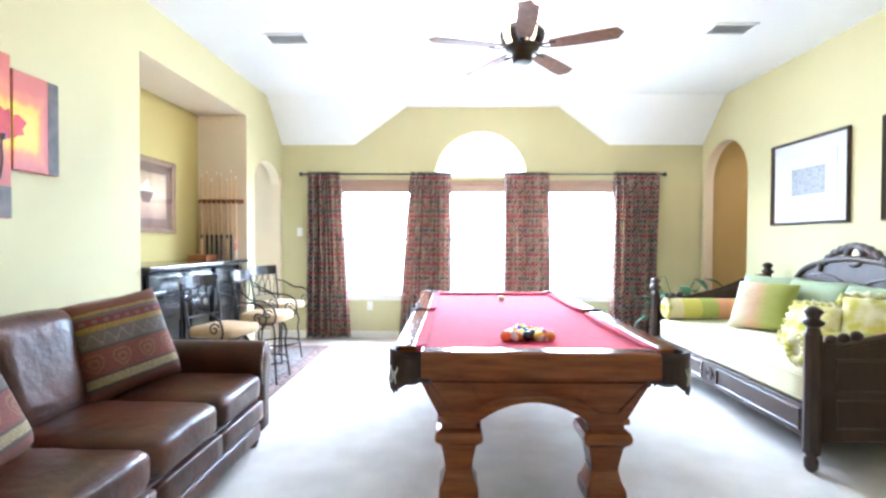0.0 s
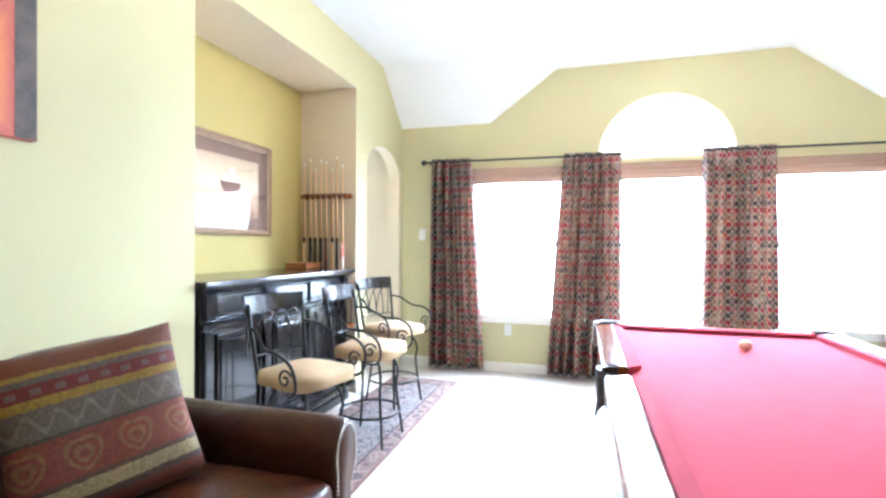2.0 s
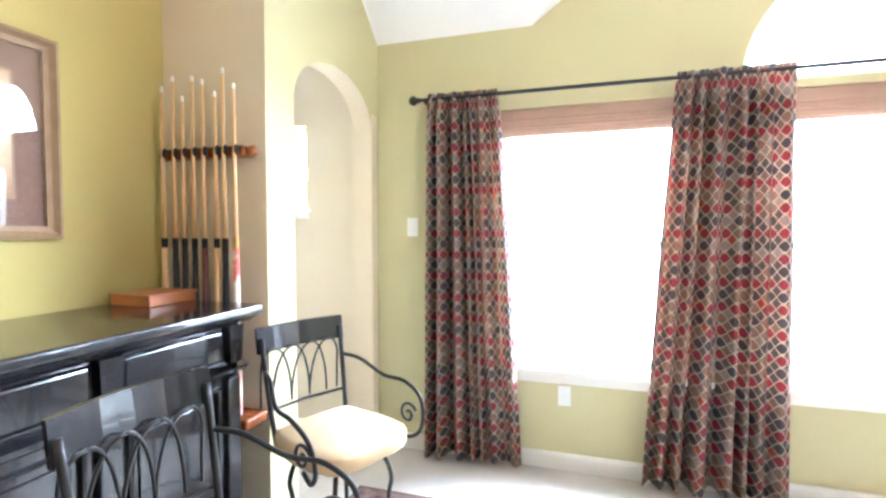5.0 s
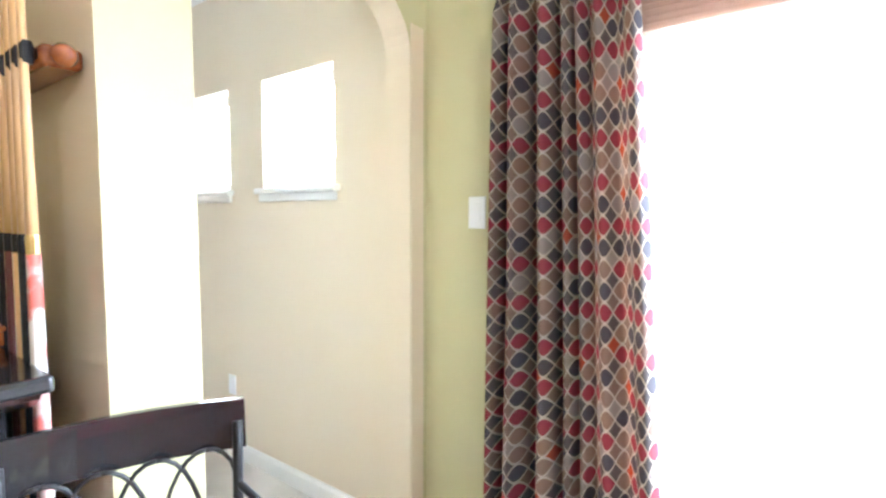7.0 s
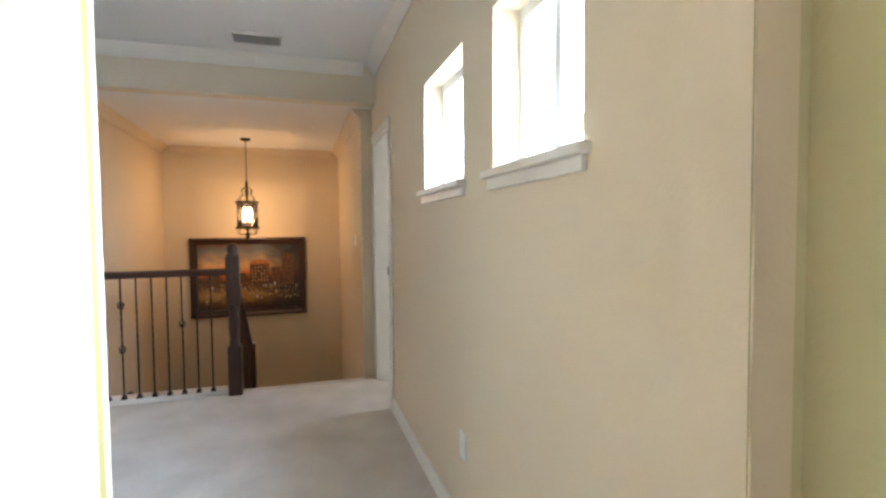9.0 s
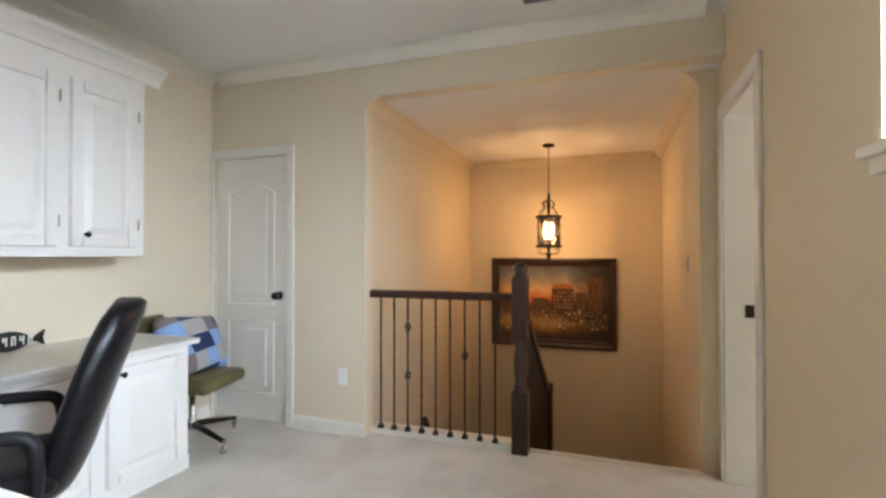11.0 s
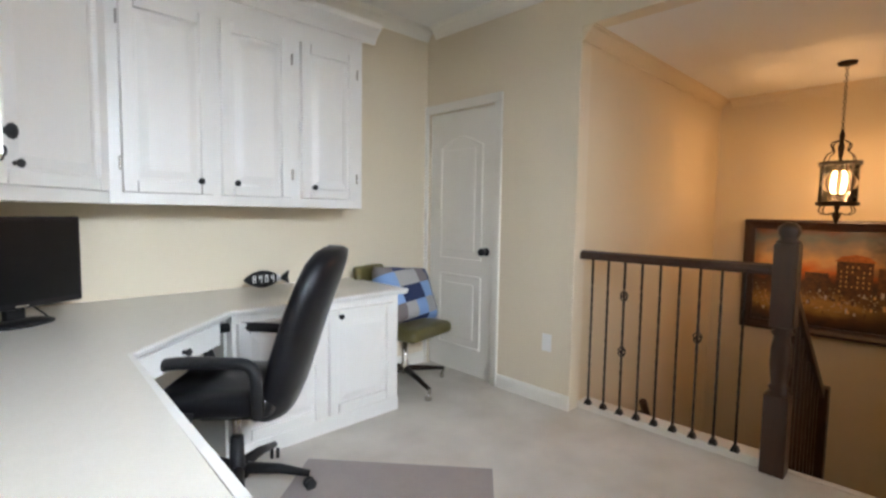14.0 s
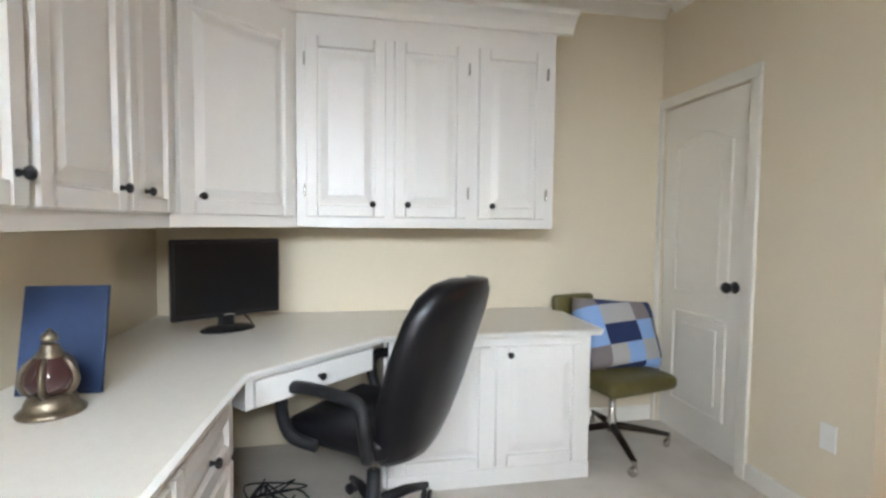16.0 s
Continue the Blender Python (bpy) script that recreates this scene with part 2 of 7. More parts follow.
def stripes_material(name, stops, axis=2, wobble=0.02, motif=True, soft=False):
    """Woven bands across a cushion, with small ring motifs in the widest one."""
    m, nt, b = blank(name, 0.9)
    sp = nt.nodes.new("ShaderNodeSeparateXYZ")
    nt.links.new(coords(nt, "Generated"), sp.inputs[0])
    n = nt.nodes.new("ShaderNodeTexNoise")
    n.inputs["Scale"].default_value = 40
    nt.links.new(coords(nt, "Generated"), n.inputs["Vector"])
    f = calc(nt, "ADD", sp.outputs[axis], calc(nt, "MULTIPLY", calc(nt, "SUBTRACT", n.outputs[0], 0.5), wobble))
    col = ramp_of(nt, f, stops, not soft)
    n2 = nt.nodes.new("ShaderNodeTexNoise")
    n2.inputs["Scale"].default_value = 60
    nt.links.new(coords(nt, "Generated"), n2.inputs["Vector"])
    if motif:
        u, v = sp.outputs[0], sp.outputs[2]
        du = calc(nt, "MULTIPLY", calc(nt, "SUBTRACT", calc(nt, "FRACT", calc(nt, "MULTIPLY", u, 4.0)), 0.5), 0.25)
        dv = calc(nt, "SUBTRACT", calc(nt, "ADD", v, calc(nt, "MULTIPLY", calc(nt, "ABSOLUTE", du), -0.35)), 0.365)
        rad = calc(nt, "SQRT", calc(nt, "ADD", calc(nt, "MULTIPLY", du, du), calc(nt, "MULTIPLY", dv, dv)))
        ring = calc(nt, "MAXIMUM", calc(nt, "COMPARE", rad, 0.078, 0.010), calc(nt, "COMPARE", rad, 0.035, 0.012))
        col = mix_col(nt, calc(nt, "MULTIPLY", ring, 0.55), col, (0.34, 0.20, 0.075))
        scroll = calc(nt, "COMPARE", v, calc(nt, "ADD", 0.59, calc(nt, "MULTIPLY", calc(nt, "SINE", calc(nt, "MULTIPLY", u, 46.0)), 0.045)), 0.016)
        col = mix_col(nt, calc(nt, "MULTIPLY", scroll, 0.6), col, (0.30, 0.24, 0.17))
        tooth = calc(nt, "MULTIPLY", calc(nt, "COMPARE", v, 0.76, 0.018), calc(nt, "GREATER_THAN", calc(nt, "SINE", calc(nt, "MULTIPLY", u, 60.0)), 0.2))
        col = mix_col(nt, calc(nt, "MULTIPLY", tooth, 0.6), col, (0.20, 0.16, 0.14))
    dark = mix_col(nt, calc(nt, "MULTIPLY", n2.outputs[0], 0.85 if motif else 0.55), col, (0.03, 0.02, 0.015) if motif else (0.30, 0.28, 0.12))
    nt.links.new(dark, b.inputs["Base Color"])
    return m


KILIM = stripes_material("striped_woven_cushion", [(0, (0.30, 0.17, 0.03)), (0.03, (0.20, 0.05, 0.02)), (0.11, (0.10, 0.06, 0.04)), (0.15, (0.42, 0.32, 0.15)), (0.23, (0.12, 0.07, 0.045)), (0.255, (0.26, 0.065, 0.04)), (0.49, (0.09, 0.07, 0.05)), (0.51, (0.17, 0.14, 0.105)), (0.67, (0.36, 0.22, 0.035)), (0.72, (0.18, 0.03, 0.022)), (0.80, (0.14, 0.11, 0.085)), (0.835, (0.36, 0.22, 0.04)), (0.86, (0.19, 0.055, 0.02))])
BOLSTER = stripes_material("plaid_bolster_fabric", [(0, (0.70, 0.62, 0.35)), (0.12, (0.62, 0.55, 0.08)), (0.3, (0.38, 0.42, 0.07)), (0.46, (0.72, 0.30, 0.14)), (0.62, (0.40, 0.44, 0.09)), (0.78, (0.66, 0.52, 0.12)), (0.92, (0.40, 0.42, 0.10))], axis=2, motif=False)
WATERC = stripes_material("watercolour_cushion_fabric", [(0.15, (0.36, 0.40, 0.05)), (0.40, (0.46, 0.46, 0.10)), (0.58, (0.78, 0.44, 0.30)), (0.82, (0.82, 0.72, 0.52))], axis=0, wobble=0.25, motif=False, soft=True)
SAGE = material("sage_satin", (0.34, 0.40, 0.24), 0.45, second=(0.27, 0.33, 0.18), scale=5, bump=0.2, bump_scale=60)
FLORAL = material("yellow_floral_fabric", (0.80, 0.74, 0.50), 0.85, second=(0.56, 0.50, 0.07), scale=11, amount=0.25, bump=0.2, bump_scale=200)


def rug_material():
    m, nt, b = blank("persian_rug_pile", 0.95)
    sp = nt.nodes.new("ShaderNodeSeparateXYZ")
    nt.links.new(coords(nt, "Generated"), sp.inputs[0])
    ex = calc(nt, "MULTIPLY", calc(nt, "SUBTRACT", 0.5, calc(nt, "ABSOLUTE", calc(nt, "SUBTRACT", sp.outputs[0], 0.5))), 0.80)
    ey = calc(nt, "MULTIPLY", calc(nt, "SUBTRACT", 0.5, calc(nt, "ABSOLUTE", calc(nt, "SUBTRACT", sp.outputs[1], 0.5))), 2.2)
    edge = calc(nt, "MINIMUM", ex, ey)
    vo = nt.nodes.new("ShaderNodeTexVoronoi")
    vo.inputs["Scale"].default_value = 13
    nt.links.new(coords(nt), vo.inputs["Vector"])
    no = nt.nodes.new("ShaderNodeTexNoise")
    no.inputs["Scale"].default_value, no.inputs["Distortion"].default_value = 7, 2.5
    nt.links.new(coords(nt), no.inputs["Vector"])
    swirl = calc(nt, "COMPARE", calc(nt, "FRACT", calc(nt, "MULTIPLY", no.outputs[0], 7.0)), 0.5, 0.17)
    field = mix_col(nt, swirl, ramp_of(nt, vo.outputs[0], [(0, (0.19, 0.13, 0.11)), (0.3, (0.25, 0.19, 0.165)), (0.55, (0.22, 0.19, 0.175))], True), (0.02, 0.02, 0.026))
    bord = ramp_of(nt, vo.outputs[0], [(0, (0.07, 0.045, 0.04)), (0.25, (0.17, 0.105, 0.085)), (0.5, (0.23, 0.16, 0.13)), (0.7, (0.09, 0.065, 0.06))], True)
    isf = calc(nt, "GREATER_THAN", edge, 0.155)
    col = mix_col(nt, isf, bord, field)
    line = calc(nt, "COMPARE", edge, 0.15, 0.009)
    col = mix_col(nt, line, col, (0.05, 0.035, 0.035))
    line2 = calc(nt, "LESS_THAN", edge, 0.022)
    col = mix_col(nt, line2, col, (0.15, 0.08, 0.06))
    nt.links.new(col, b.inputs["Base Color"])
    return m


RUG = rug_material()


def painting_material(name, kind):
    m, nt, b = blank(name, 0.45)
    sp = nt.nodes.new("ShaderNodeSeparateXYZ")
    g = coords(nt, "Generated")
    nt.links.new(g, sp.inputs[0])
    n = nt.nodes.new("ShaderNodeTexNoise")
    n.inputs["Scale"].default_value, n.inputs["Detail"].default_value = 9, 8
    nt.links.new(g, n.inputs["Vector"])
    off = calc(nt, "SUBTRACT", n.outputs[0], 0.5)
    z = calc(nt, "ADD", sp.outputs[2], calc(nt, "MULTIPLY", off, 0.25))
    if kind == "city":
        col = ramp_of(nt, z, [(0, (0.03, 0.013, 0.005)), (0.12, (0.12, 0.05, 0.012)), (0.24, (0.46, 0.24, 0.055)), (0.34, (0.17, 0.075, 0.022)), (0.46, (0.075, 0.032, 0.012)), (0.55, (0.62, 0.15, 0.025)), (0.67, (0.74, 0.44, 0.18)), (0.79, (0.33, 0.25, 0.17)), (0.89, (0.15, 0.17, 0.165)), (1, (0.19, 0.07, 0.035))])
        side = calc(nt, "ADD", calc(nt, "SUBTRACT", 1.0, sp.outputs[0]), calc(nt, "MULTIPLY", off, 0.3))
        dark = ramp_of(nt, side, [(0.0, (0.4, 0.4, 0.4)), (0.08, (0, 0, 0)), (0.60, (0, 0, 0)), (0.74, (0.6, 0.6, 0.6)), (0.9, (0.93, 0.93, 0.93))])
        col = mix_col(nt, dark, col, (0.018, 0.012, 0.008))
        vo = nt.nodes.new("ShaderNodeTexVoronoi")
        vo.inputs["Scale"].default_value = 42
        nt.links.new(g, vo.inputs["Vector"])
        low = calc(nt, "COMPARE", sp.outputs[2], 0.30, 0.11)
        spot = calc(nt, "MULTIPLY", low, calc(nt, "LESS_THAN", vo.outputs[0], 0.26))
        col = mix_col(nt, calc(nt, "MULTIPLY", spot, 0.7), col, (0.62, 0.48, 0.28))
    elif kind == "bowl":
        col = ramp_of(nt, z, [(0, (0.34, 0.17, 0.075)), (0.3, (0.50, 0.32, 0.16)), (0.55, (0.60, 0.44, 0.24)), (1, (0.40, 0.27, 0.13))])
    else:
        col = ramp_of(nt, n.outputs[0], [(0.38, (0.16, 0.17, 0.20)), (0.5, (0.34, 0.33, 0.31)), (0.60, (0.14, 0.15, 0.18))])
    nt.links.new(col, b.inputs["Base Color"])
    return m



# ---- mesh helpers ----
def finish(bm, name, mat, smooth=False):
    bmesh.ops.recalc_face_normals(bm, faces=bm.faces)
    me = bpy.data.meshes.new(name)
    bm.to_mesh(me)
    bm.free()
    if smooth:
        for p in me.polygons:
            p.use_smooth = True
    me.materials.append(mat)
    return me


def part(name, bm, mat, parent, label="", smooth=False):
    ob = new(name, finish(bm, name, mat, smooth))
    ob.parent = parent
    return tagged(ob, label)


def thing(name, label, category, x=0.0, y=0.0, z=0.0, rz=0.0, group=""):
    ob = new(name)
    ob.empty_display_size = 0.1
    ob.matrix_basis = pose(x, y, z, 0, 0, rz)
    return tagged(ob, label, category, group)


def structure(name, bm, mat, label, category, smooth=False):
    return tagged(new(name, finish(bm, name, mat, smooth)), label, category, kind="structure")


def single(name, bm, mat, label, category, m=None, group="", smooth=False):
    ob = tagged(new(name, finish(bm, name, mat, smooth)), label, category, group)
    if m is not None:
        ob.matrix_basis = m
    return ob


def hexa(bm, lo, hi):
    """A solid between four corners lo and four corners hi, in the same order."""
    a = [bm.verts.new(p) for p in lo]
    b = [bm.verts.new(p) for p in hi]
    bm.faces.new(a[::-1])
    bm.faces.new(b)
    for i in range(4):
        bm.faces.new((a[i], a[(i + 1) % 4], b[(i + 1) % 4], b[i]))
    return a + b


def box(bm, x0, y0, z0, x1, y1, z1, bevel=0.0, seg=2):
    vs = hexa(bm, [(x0, y0, z0), (x1, y0, z0), (x1, y1, z0), (x0, y1, z0)], [(x0, y0, z1), (x1, y0, z1), (x1, y1, z1), (x0, y1, z1)])
    if bevel:
        es = {e for v in vs for e in v.link_edges}
        bmesh.ops.bevel(bm, geom=list(es), offset=bevel, segments=seg, profile=0.5, affect="EDGES", clamp_overlap=True)
    return bm


def B(x0, y0, z0, x1, y1, z1, bevel=0.0, seg=2):
    return box(bmesh.new(), x0, y0, z0, x1, y1, z1, bevel, seg)


def taper(bm, x0, y0, x1, y1, z0, z1, k):
    """A block whose top is k times its foot."""
    cx, cy, hx, hy = (x0 + x1) / 2, (y0 + y1) / 2, (x1 - x0) / 2 * k, (y1 - y0) / 2 * k
    hexa(bm, [(x0, y0, z0), (x1, y0, z0), (x1, y1, z0), (x0, y1, z0)], [(cx - hx, cy - hy, z1), (cx + hx, cy - hy, z1), (cx + hx, cy + hy, z1), (cx - hx, cy + hy, z1)])
    return bm


def lathe(bm, profile, n=20, cx=0.0, cy=0.0, square=False):
    """Turns a profile of (radius, z) about the z axis; square: four sides."""
    rings = []
    k = 4 if square else n
    for r, z in profile:
        rings.append([bm.verts.new((cx + r * math.cos(2 * math.pi * (i + (0.5 if square else 0)) / k) * (1.414 if square else 1), cy + r * math.sin(2 * math.pi * (i + (0.5 if square else 0)) / k) * (1.414 if square else 1), z)) for i in range(k)])
    for a, b in zip(rings, rings[1:]):
        for i in range(k):
            bm.faces.new((a[i], a[(i + 1) % k], b[(i + 1) % k], b[i]))
    bm.faces.new(rings[0][::-1])
    bm.faces.new(rings[-1])
    return bm


def sweep(bm, points, r, n=8, closed=False):
    """A round bar along points; r may be a list."""
    pts = [Vector(p) for p in points]
    rs = r if isinstance(r, (list, tuple)) else [r] * len(pts)
    rings = []
    side = None
    for i, p in enumerate(pts):
        a = pts[i - 1] if i or closed else p
        b = pts[(i + 1) % len(pts)] if i < len(pts) - 1 or closed else p
        d = (b - a).normalized()
        if side is None:
            side = d.orthogonal().normalized()
        side = (side - d * side.dot(d)).normalized()
        up = d.cross(side)
        rings.append([bm.verts.new(p + (side * math.cos(2 * math.pi * j / n) + up * math.sin(2 * math.pi * j / n)) * rs[i]) for j in range(n)])
    pairs = list(zip(rings, rings[1:])) + ([(rings[-1], rings[0])] if closed else [])
    for a, b in pairs:
        for j in range(n):
            bm.faces.new((a[j], a[(j + 1) % n], b[(j + 1) % n], b[j]))
    if not closed:
        bm.faces.new(rings[0][::-1])
        bm.faces.new(rings[-1])
    return bm


def curve_points(ctrl, n=8):
    """A smooth curve through control points (Catmull-Rom)."""
    p = [Vector(c) for c in ctrl]
    p = [2 * p[0] - p[1]] + p + [2 * p[-1] - p[-2]]
    out = []
    for i in range(1, len(p) - 2):
        for k in range(n):
            t = k / n
            out.append(0.5 * ((2 * p[i]) + (p[i + 1] - p[i - 1]) * t + (2 * p[i - 1] - 5 * p[i] + 4 * p[i + 1] - p[i + 2]) * t * t + (3 * p[i] - p[i - 1] - 3 * p[i + 1] + p[i + 2]) * t ** 3))
    out.append(p[-2])
    return out


def prism(bm, outline, z0, z1):
    """An outline of (x, y), pulled up from z0 to z1."""
    a = [bm.verts.new((x, y, z0)) for x, y in outline]
    b = [bm.verts.new((x, y, z1)) for x, y in outline]
    bm.faces.new(a[::-1])
    bm.faces.new(b)
    for i in range(len(a)):
        j = (i + 1) % len(a)
        bm.faces.new((a[i], a[j], b[j], b[i]))
    return bm


def profile_run(bm, prof, p0, p1, out):
    """A moulding of profile (off the wall, up) from p0 to p1; out: the way off the wall."""
    p0, p1, out = Vector(p0), Vector(p1), Vector(out)
    a = [bm.verts.new(p0 + out * u + Vector((0, 0, w))) for u, w in prof]
    b = [bm.verts.new(p1 + out * u + Vector((0, 0, w))) for u, w in prof]
    bm.faces.new(a[::-1])
    bm.faces.new(b)
    for i in range(len(a)):
        j = (i + 1) % len(a)
        bm.faces.new((a[i], a[j], b[j], b[i]))
    return bm


def pillow(bm, w, h, d, n=14, puff=0.5, corner=0.06):
    """A stuffed cushion in the x-z plane, centred, thickness d."""
    front, back = {}, {}
    for i in range(n + 1):
        for j in range(n + 1):
            u, v = 2 * i / n - 1, 2 * j / n - 1
            t = max(0.0, (1 - u ** 4) * (1 - v ** 4)) ** puff
            pinch = 1 - corner * (1 - abs(u)) * abs(v) ** 3
            pinch2 = 1 - corner * (1 - abs(v)) * abs(u) ** 3
            x, z = u * w / 2 * pinch2, v * h / 2 * pinch
            wob = 0.006 * noise.noise((u * 2.3, v * 2.3, w * 7))
            edge = i in (0, n) or j in (0, n)
            front[i, j] = bm.verts.new((x, -d / 2 * t + wob, z))
            back[i, j] = front[i, j] if edge else bm.verts.new((x, d / 2 * t + wob, z))
    for i in range(n):
        for j in range(n):
            q = [(i, j), (i + 1, j), (i + 1, j + 1), (i, j + 1)]
            bm.faces.new([front[k] for k in q])
            f = [back[k] for k in q[::-1]]
            if len({id(x) for x in f}) == 4 and any(back[k] is not front[k] for k in q):
                try:
                    bm.faces.new(f)
                except ValueError:
                    pass
    return bm


def soft_box(bm, x0, y0, z0, x1, y1, z1, r=0.05, crown=0.0, n=10, seed=0):
    """A padded block: rounded edges, a swollen top and slight unevenness."""
    cx, cy, cz = (x0 + x1) / 2, (y0 + y1) / 2, (z0 + z1) / 2
    hx, hy, hz = (x1 - x0) / 2, (y1 - y0) / 2, (z1 - z0) / 2
    tmp = bmesh.new()
    bmesh.ops.create_cube(tmp, size=2)
    bmesh.ops.subdivide_edges(tmp, edges=tmp.edges[:], cuts=n, use_grid_fill=True)
    for v in tmp.verts:
        p = Vector((v.co.x * hx, v.co.y * hy, v.co.z * hz))
        q = Vector((max(-hx + r, min(hx - r, p.x)), max(-hy + r, min(hy - r, p.y)), max(-hz + r, min(hz - r, p.z))))
        d = p - q
        if d.length > 1e-6:
            p = q + d.normalized() * r
        u, w = p.x / hx, p.y / hy
        if p.z > 0:
            p.z += crown * (1 - u * u) * (1 - w * w)
        wob = 0.006 * noise.noise((p.x * 6 + seed * 3.1, p.y * 6, p.z * 6))
        v.co = Vector((cx, cy, cz)) + p + Vector((wob, wob, wob))
    me = bpy.data.meshes.new("tmp")
    tmp.to_mesh(me)
    tmp.free()
    bm.from_mesh(me)
    bpy.data.meshes.remove(me)
    return bm


def wall(name, axis, at0, at1, a0, a1, mat, label, z0=0.0, top=None, z1=3.0, holes=(), breaks=(), reveal=None):
    """A wall along x or y between at0 and at1 in thickness. holes: (from, to, bottom, top, rise), rise > 0: an arched head."""
    top = top or (lambda a: z1)
    cuts = {a0, a1, *breaks}
    for h in holes:
        cuts |= {h[0], h[1]}
        if h[4] > 0:
            cuts |= {h[0] + (h[1] - h[0]) * (1 - math.cos(math.pi * i / 24)) / 2 for i in range(25)}
    cuts = sorted(c for c in cuts if a0 - 1e-6 <= c <= a1 + 1e-6)
    bm = bmesh.new()

    def head(h, a):
        if h[4] <= 0:
            return h[3]
        u = (a - (h[0] + h[1]) / 2) / ((h[1] - h[0]) / 2)
        return h[3] - h[4] + h[4] * math.sqrt(max(0.0, 1 - u * u))

    def pt(a, at, z):
        return (a, at, z) if axis == "x" else (at, a, z)

    for p, q in zip(cuts, cuts[1:]):
        if q - p < 1e-5:
            continue
        mid = (p + q) / 2
        spans, cur = [], (z0, z0)
        for h in sorted((h for h in holes if h[0] < mid < h[1]), key=lambda h: h[2]):
            spans.append((cur, (h[2], h[2])))
            cur = (head(h, p), head(h, q))
        spans.append((cur, (top(p), top(q))))
        for (b0, b1), (t0, t1) in spans:
            if t0 - b0 < 1e-5 and t1 - b1 < 1e-5:
                continue
            hexa(bm, [pt(p, at0, b0), pt(q, at0, b1), pt(q, at1, b1), pt(p, at1, b0)], [pt(p, at0, t0), pt(q, at0, t1), pt(q, at1, t1), pt(p, at1, t0)])
    bmesh.ops.remove_doubles(bm, verts=bm.verts, dist=1e-5)
    if reveal:
        bm.normal_update()
        for f in bm.faces:
            if abs(f.normal.y if axis == "x" else f.normal.x) < 0.5:
                f.material_index = 1
    ob = structure(name, bm, mat, label, "wall")
    if reveal:
        ob.data.materials.append(reveal)
    return ob


# ---- floors ----
bm = bmesh.new()
box(bm, XL - 0.15, YS - 0.15, -0.25, XR + 0.12, YN + 0.12, 0)
box(bm, XF, YO - 0.15, -0.25, XL - 0.15, YN + 0.12, 0)
box(bm, XR + 0.12, 4.4, -0.25, 5.4, YN + 0.12, 0)
box(bm, -7.6, YN + 0.12, -0.25, -4.2, 9.6, 0)
structure("floor", bm, CARPET, "cream cut-pile carpet with worn tracks", "floor")
structure("stairwell_floor", B(XFW - 0.2, YSS - 0.2, -3.0, XF, YN + 0.12, -2.8), CARPET, "cream carpet at the foot of the stairs", "floor")

# ---- game room walls ----
TX = (-1.29, -0.62, 1.39, 2.04)


def north_top(a):
    if TX[0] < a < TX[3]:
        if a < TX[1]:
            return ZE + (ZC - ZE) * (a - TX[0]) / (TX[1] - TX[0])
        if a > TX[2]:
            return ZE + (ZC - ZE) * (TX[3] - a) / (TX[3] - TX[2])
        return ZC
    return ZE


WINDOWS = [(-1.50, -0.38), (-0.225, 0.965), (1.10, 2.24)]
WZ0, WZ1 = 0.585, 2.09
wall("wall_north", "x", YN, YN + 0.16, XL - 0.12, XR + 0.12, GREEN, "olive green painted wall with three windows and an arched light", top=north_top, breaks=TX,
     holes=[(a, b, WZ0, WZ1, 0) for a, b in WINDOWS] + [(-0.225, 0.965, 2.13, 2.726, 0.575)])


def side_top(a):
    return ZC if a <= YH else ZC - (ZC - ZE) * (a - YH) / (YN - YH)


wall("wall_west", "y", XL - 0.12, XL, YS, YN, GREEN, "pale green painted wall with an alcove and an arched passage", top=side_top, breaks=(YH,),
     holes=[(AY0, AY1, 0, AZ, 0), (5.456, 6.26, 0, 2.253, 0.26)], reveal=BEIGE)
wall("wall_east", "y", XR, XR + 0.12, YS, YN, GREEN, "pale green painted wall with an arched doorway", top=side_top, breaks=(YH,),
     holes=[(5.39, 6.31, 0, 2.507, 0.46)], reveal=BEIGE)
wall("wall_south", "x", YS - 0.12, YS, XL - 0.12, XR + 0.12, GREEN, "plain green painted wall", z1=ZC)
wall("office_wall_east", "y", XE, XE + 0.03, YO, AY1 + 0.09, BEIGE_LIT, "beige painted office wall in a paler, daylit tone", z1=ZO)
wall("alcove_back_wall", "y", XE + 0.031, AXB, YO, AY1 + 0.09, ALCOVE, "green back of the alcove with its shade put into the colour", z1=ZC - 0.3)
wall("alcove_side_wall_south", "x", AY0 - 0.12, AY0, AXB, XL - 0.12, BEIGE, "beige painted side of the alcove", z1=AZ)
wall("alcove_side_wall_north", "x", AY1, AY1 + 0.091, AXB, XL - 0.12, BEIGE, "beige painted side of the alcove", z1=ZO)
structure("alcove_soffit", B(AXB, AY0 - 0.12, AZ, XL - 0.12, AY1, AZ + 0.1), BEIGE, "beige alcove ceiling", "ceiling")

structure("arch_corner_trim", B(XL, 6.263, 0.096, XL + 0.003, 6.335, 2.1), BEIGE, "beige painted strip beside the arch", "trim")
bm = bmesh.new()
box(bm, XL, YS, ZC, XR, YH, ZC + 0.1)
sl = lambda y: ZC - (ZC - ZE) * (y - YH) / (YN - YH)
for x0, x1, x2, x3 in ((XL, TX[0], XL, TX[1]), (TX[3], XR, TX[2], XR)):
    hexa(bm, [(x0, YN, ZE), (x1, YN, ZE), (x3, YH, ZC), (x2, YH, ZC)], [(x0, YN, ZE + 0.1), (x1, YN, ZE + 0.1), (x3, YH, ZC + 0.1), (x2, YH, ZC + 0.1)])
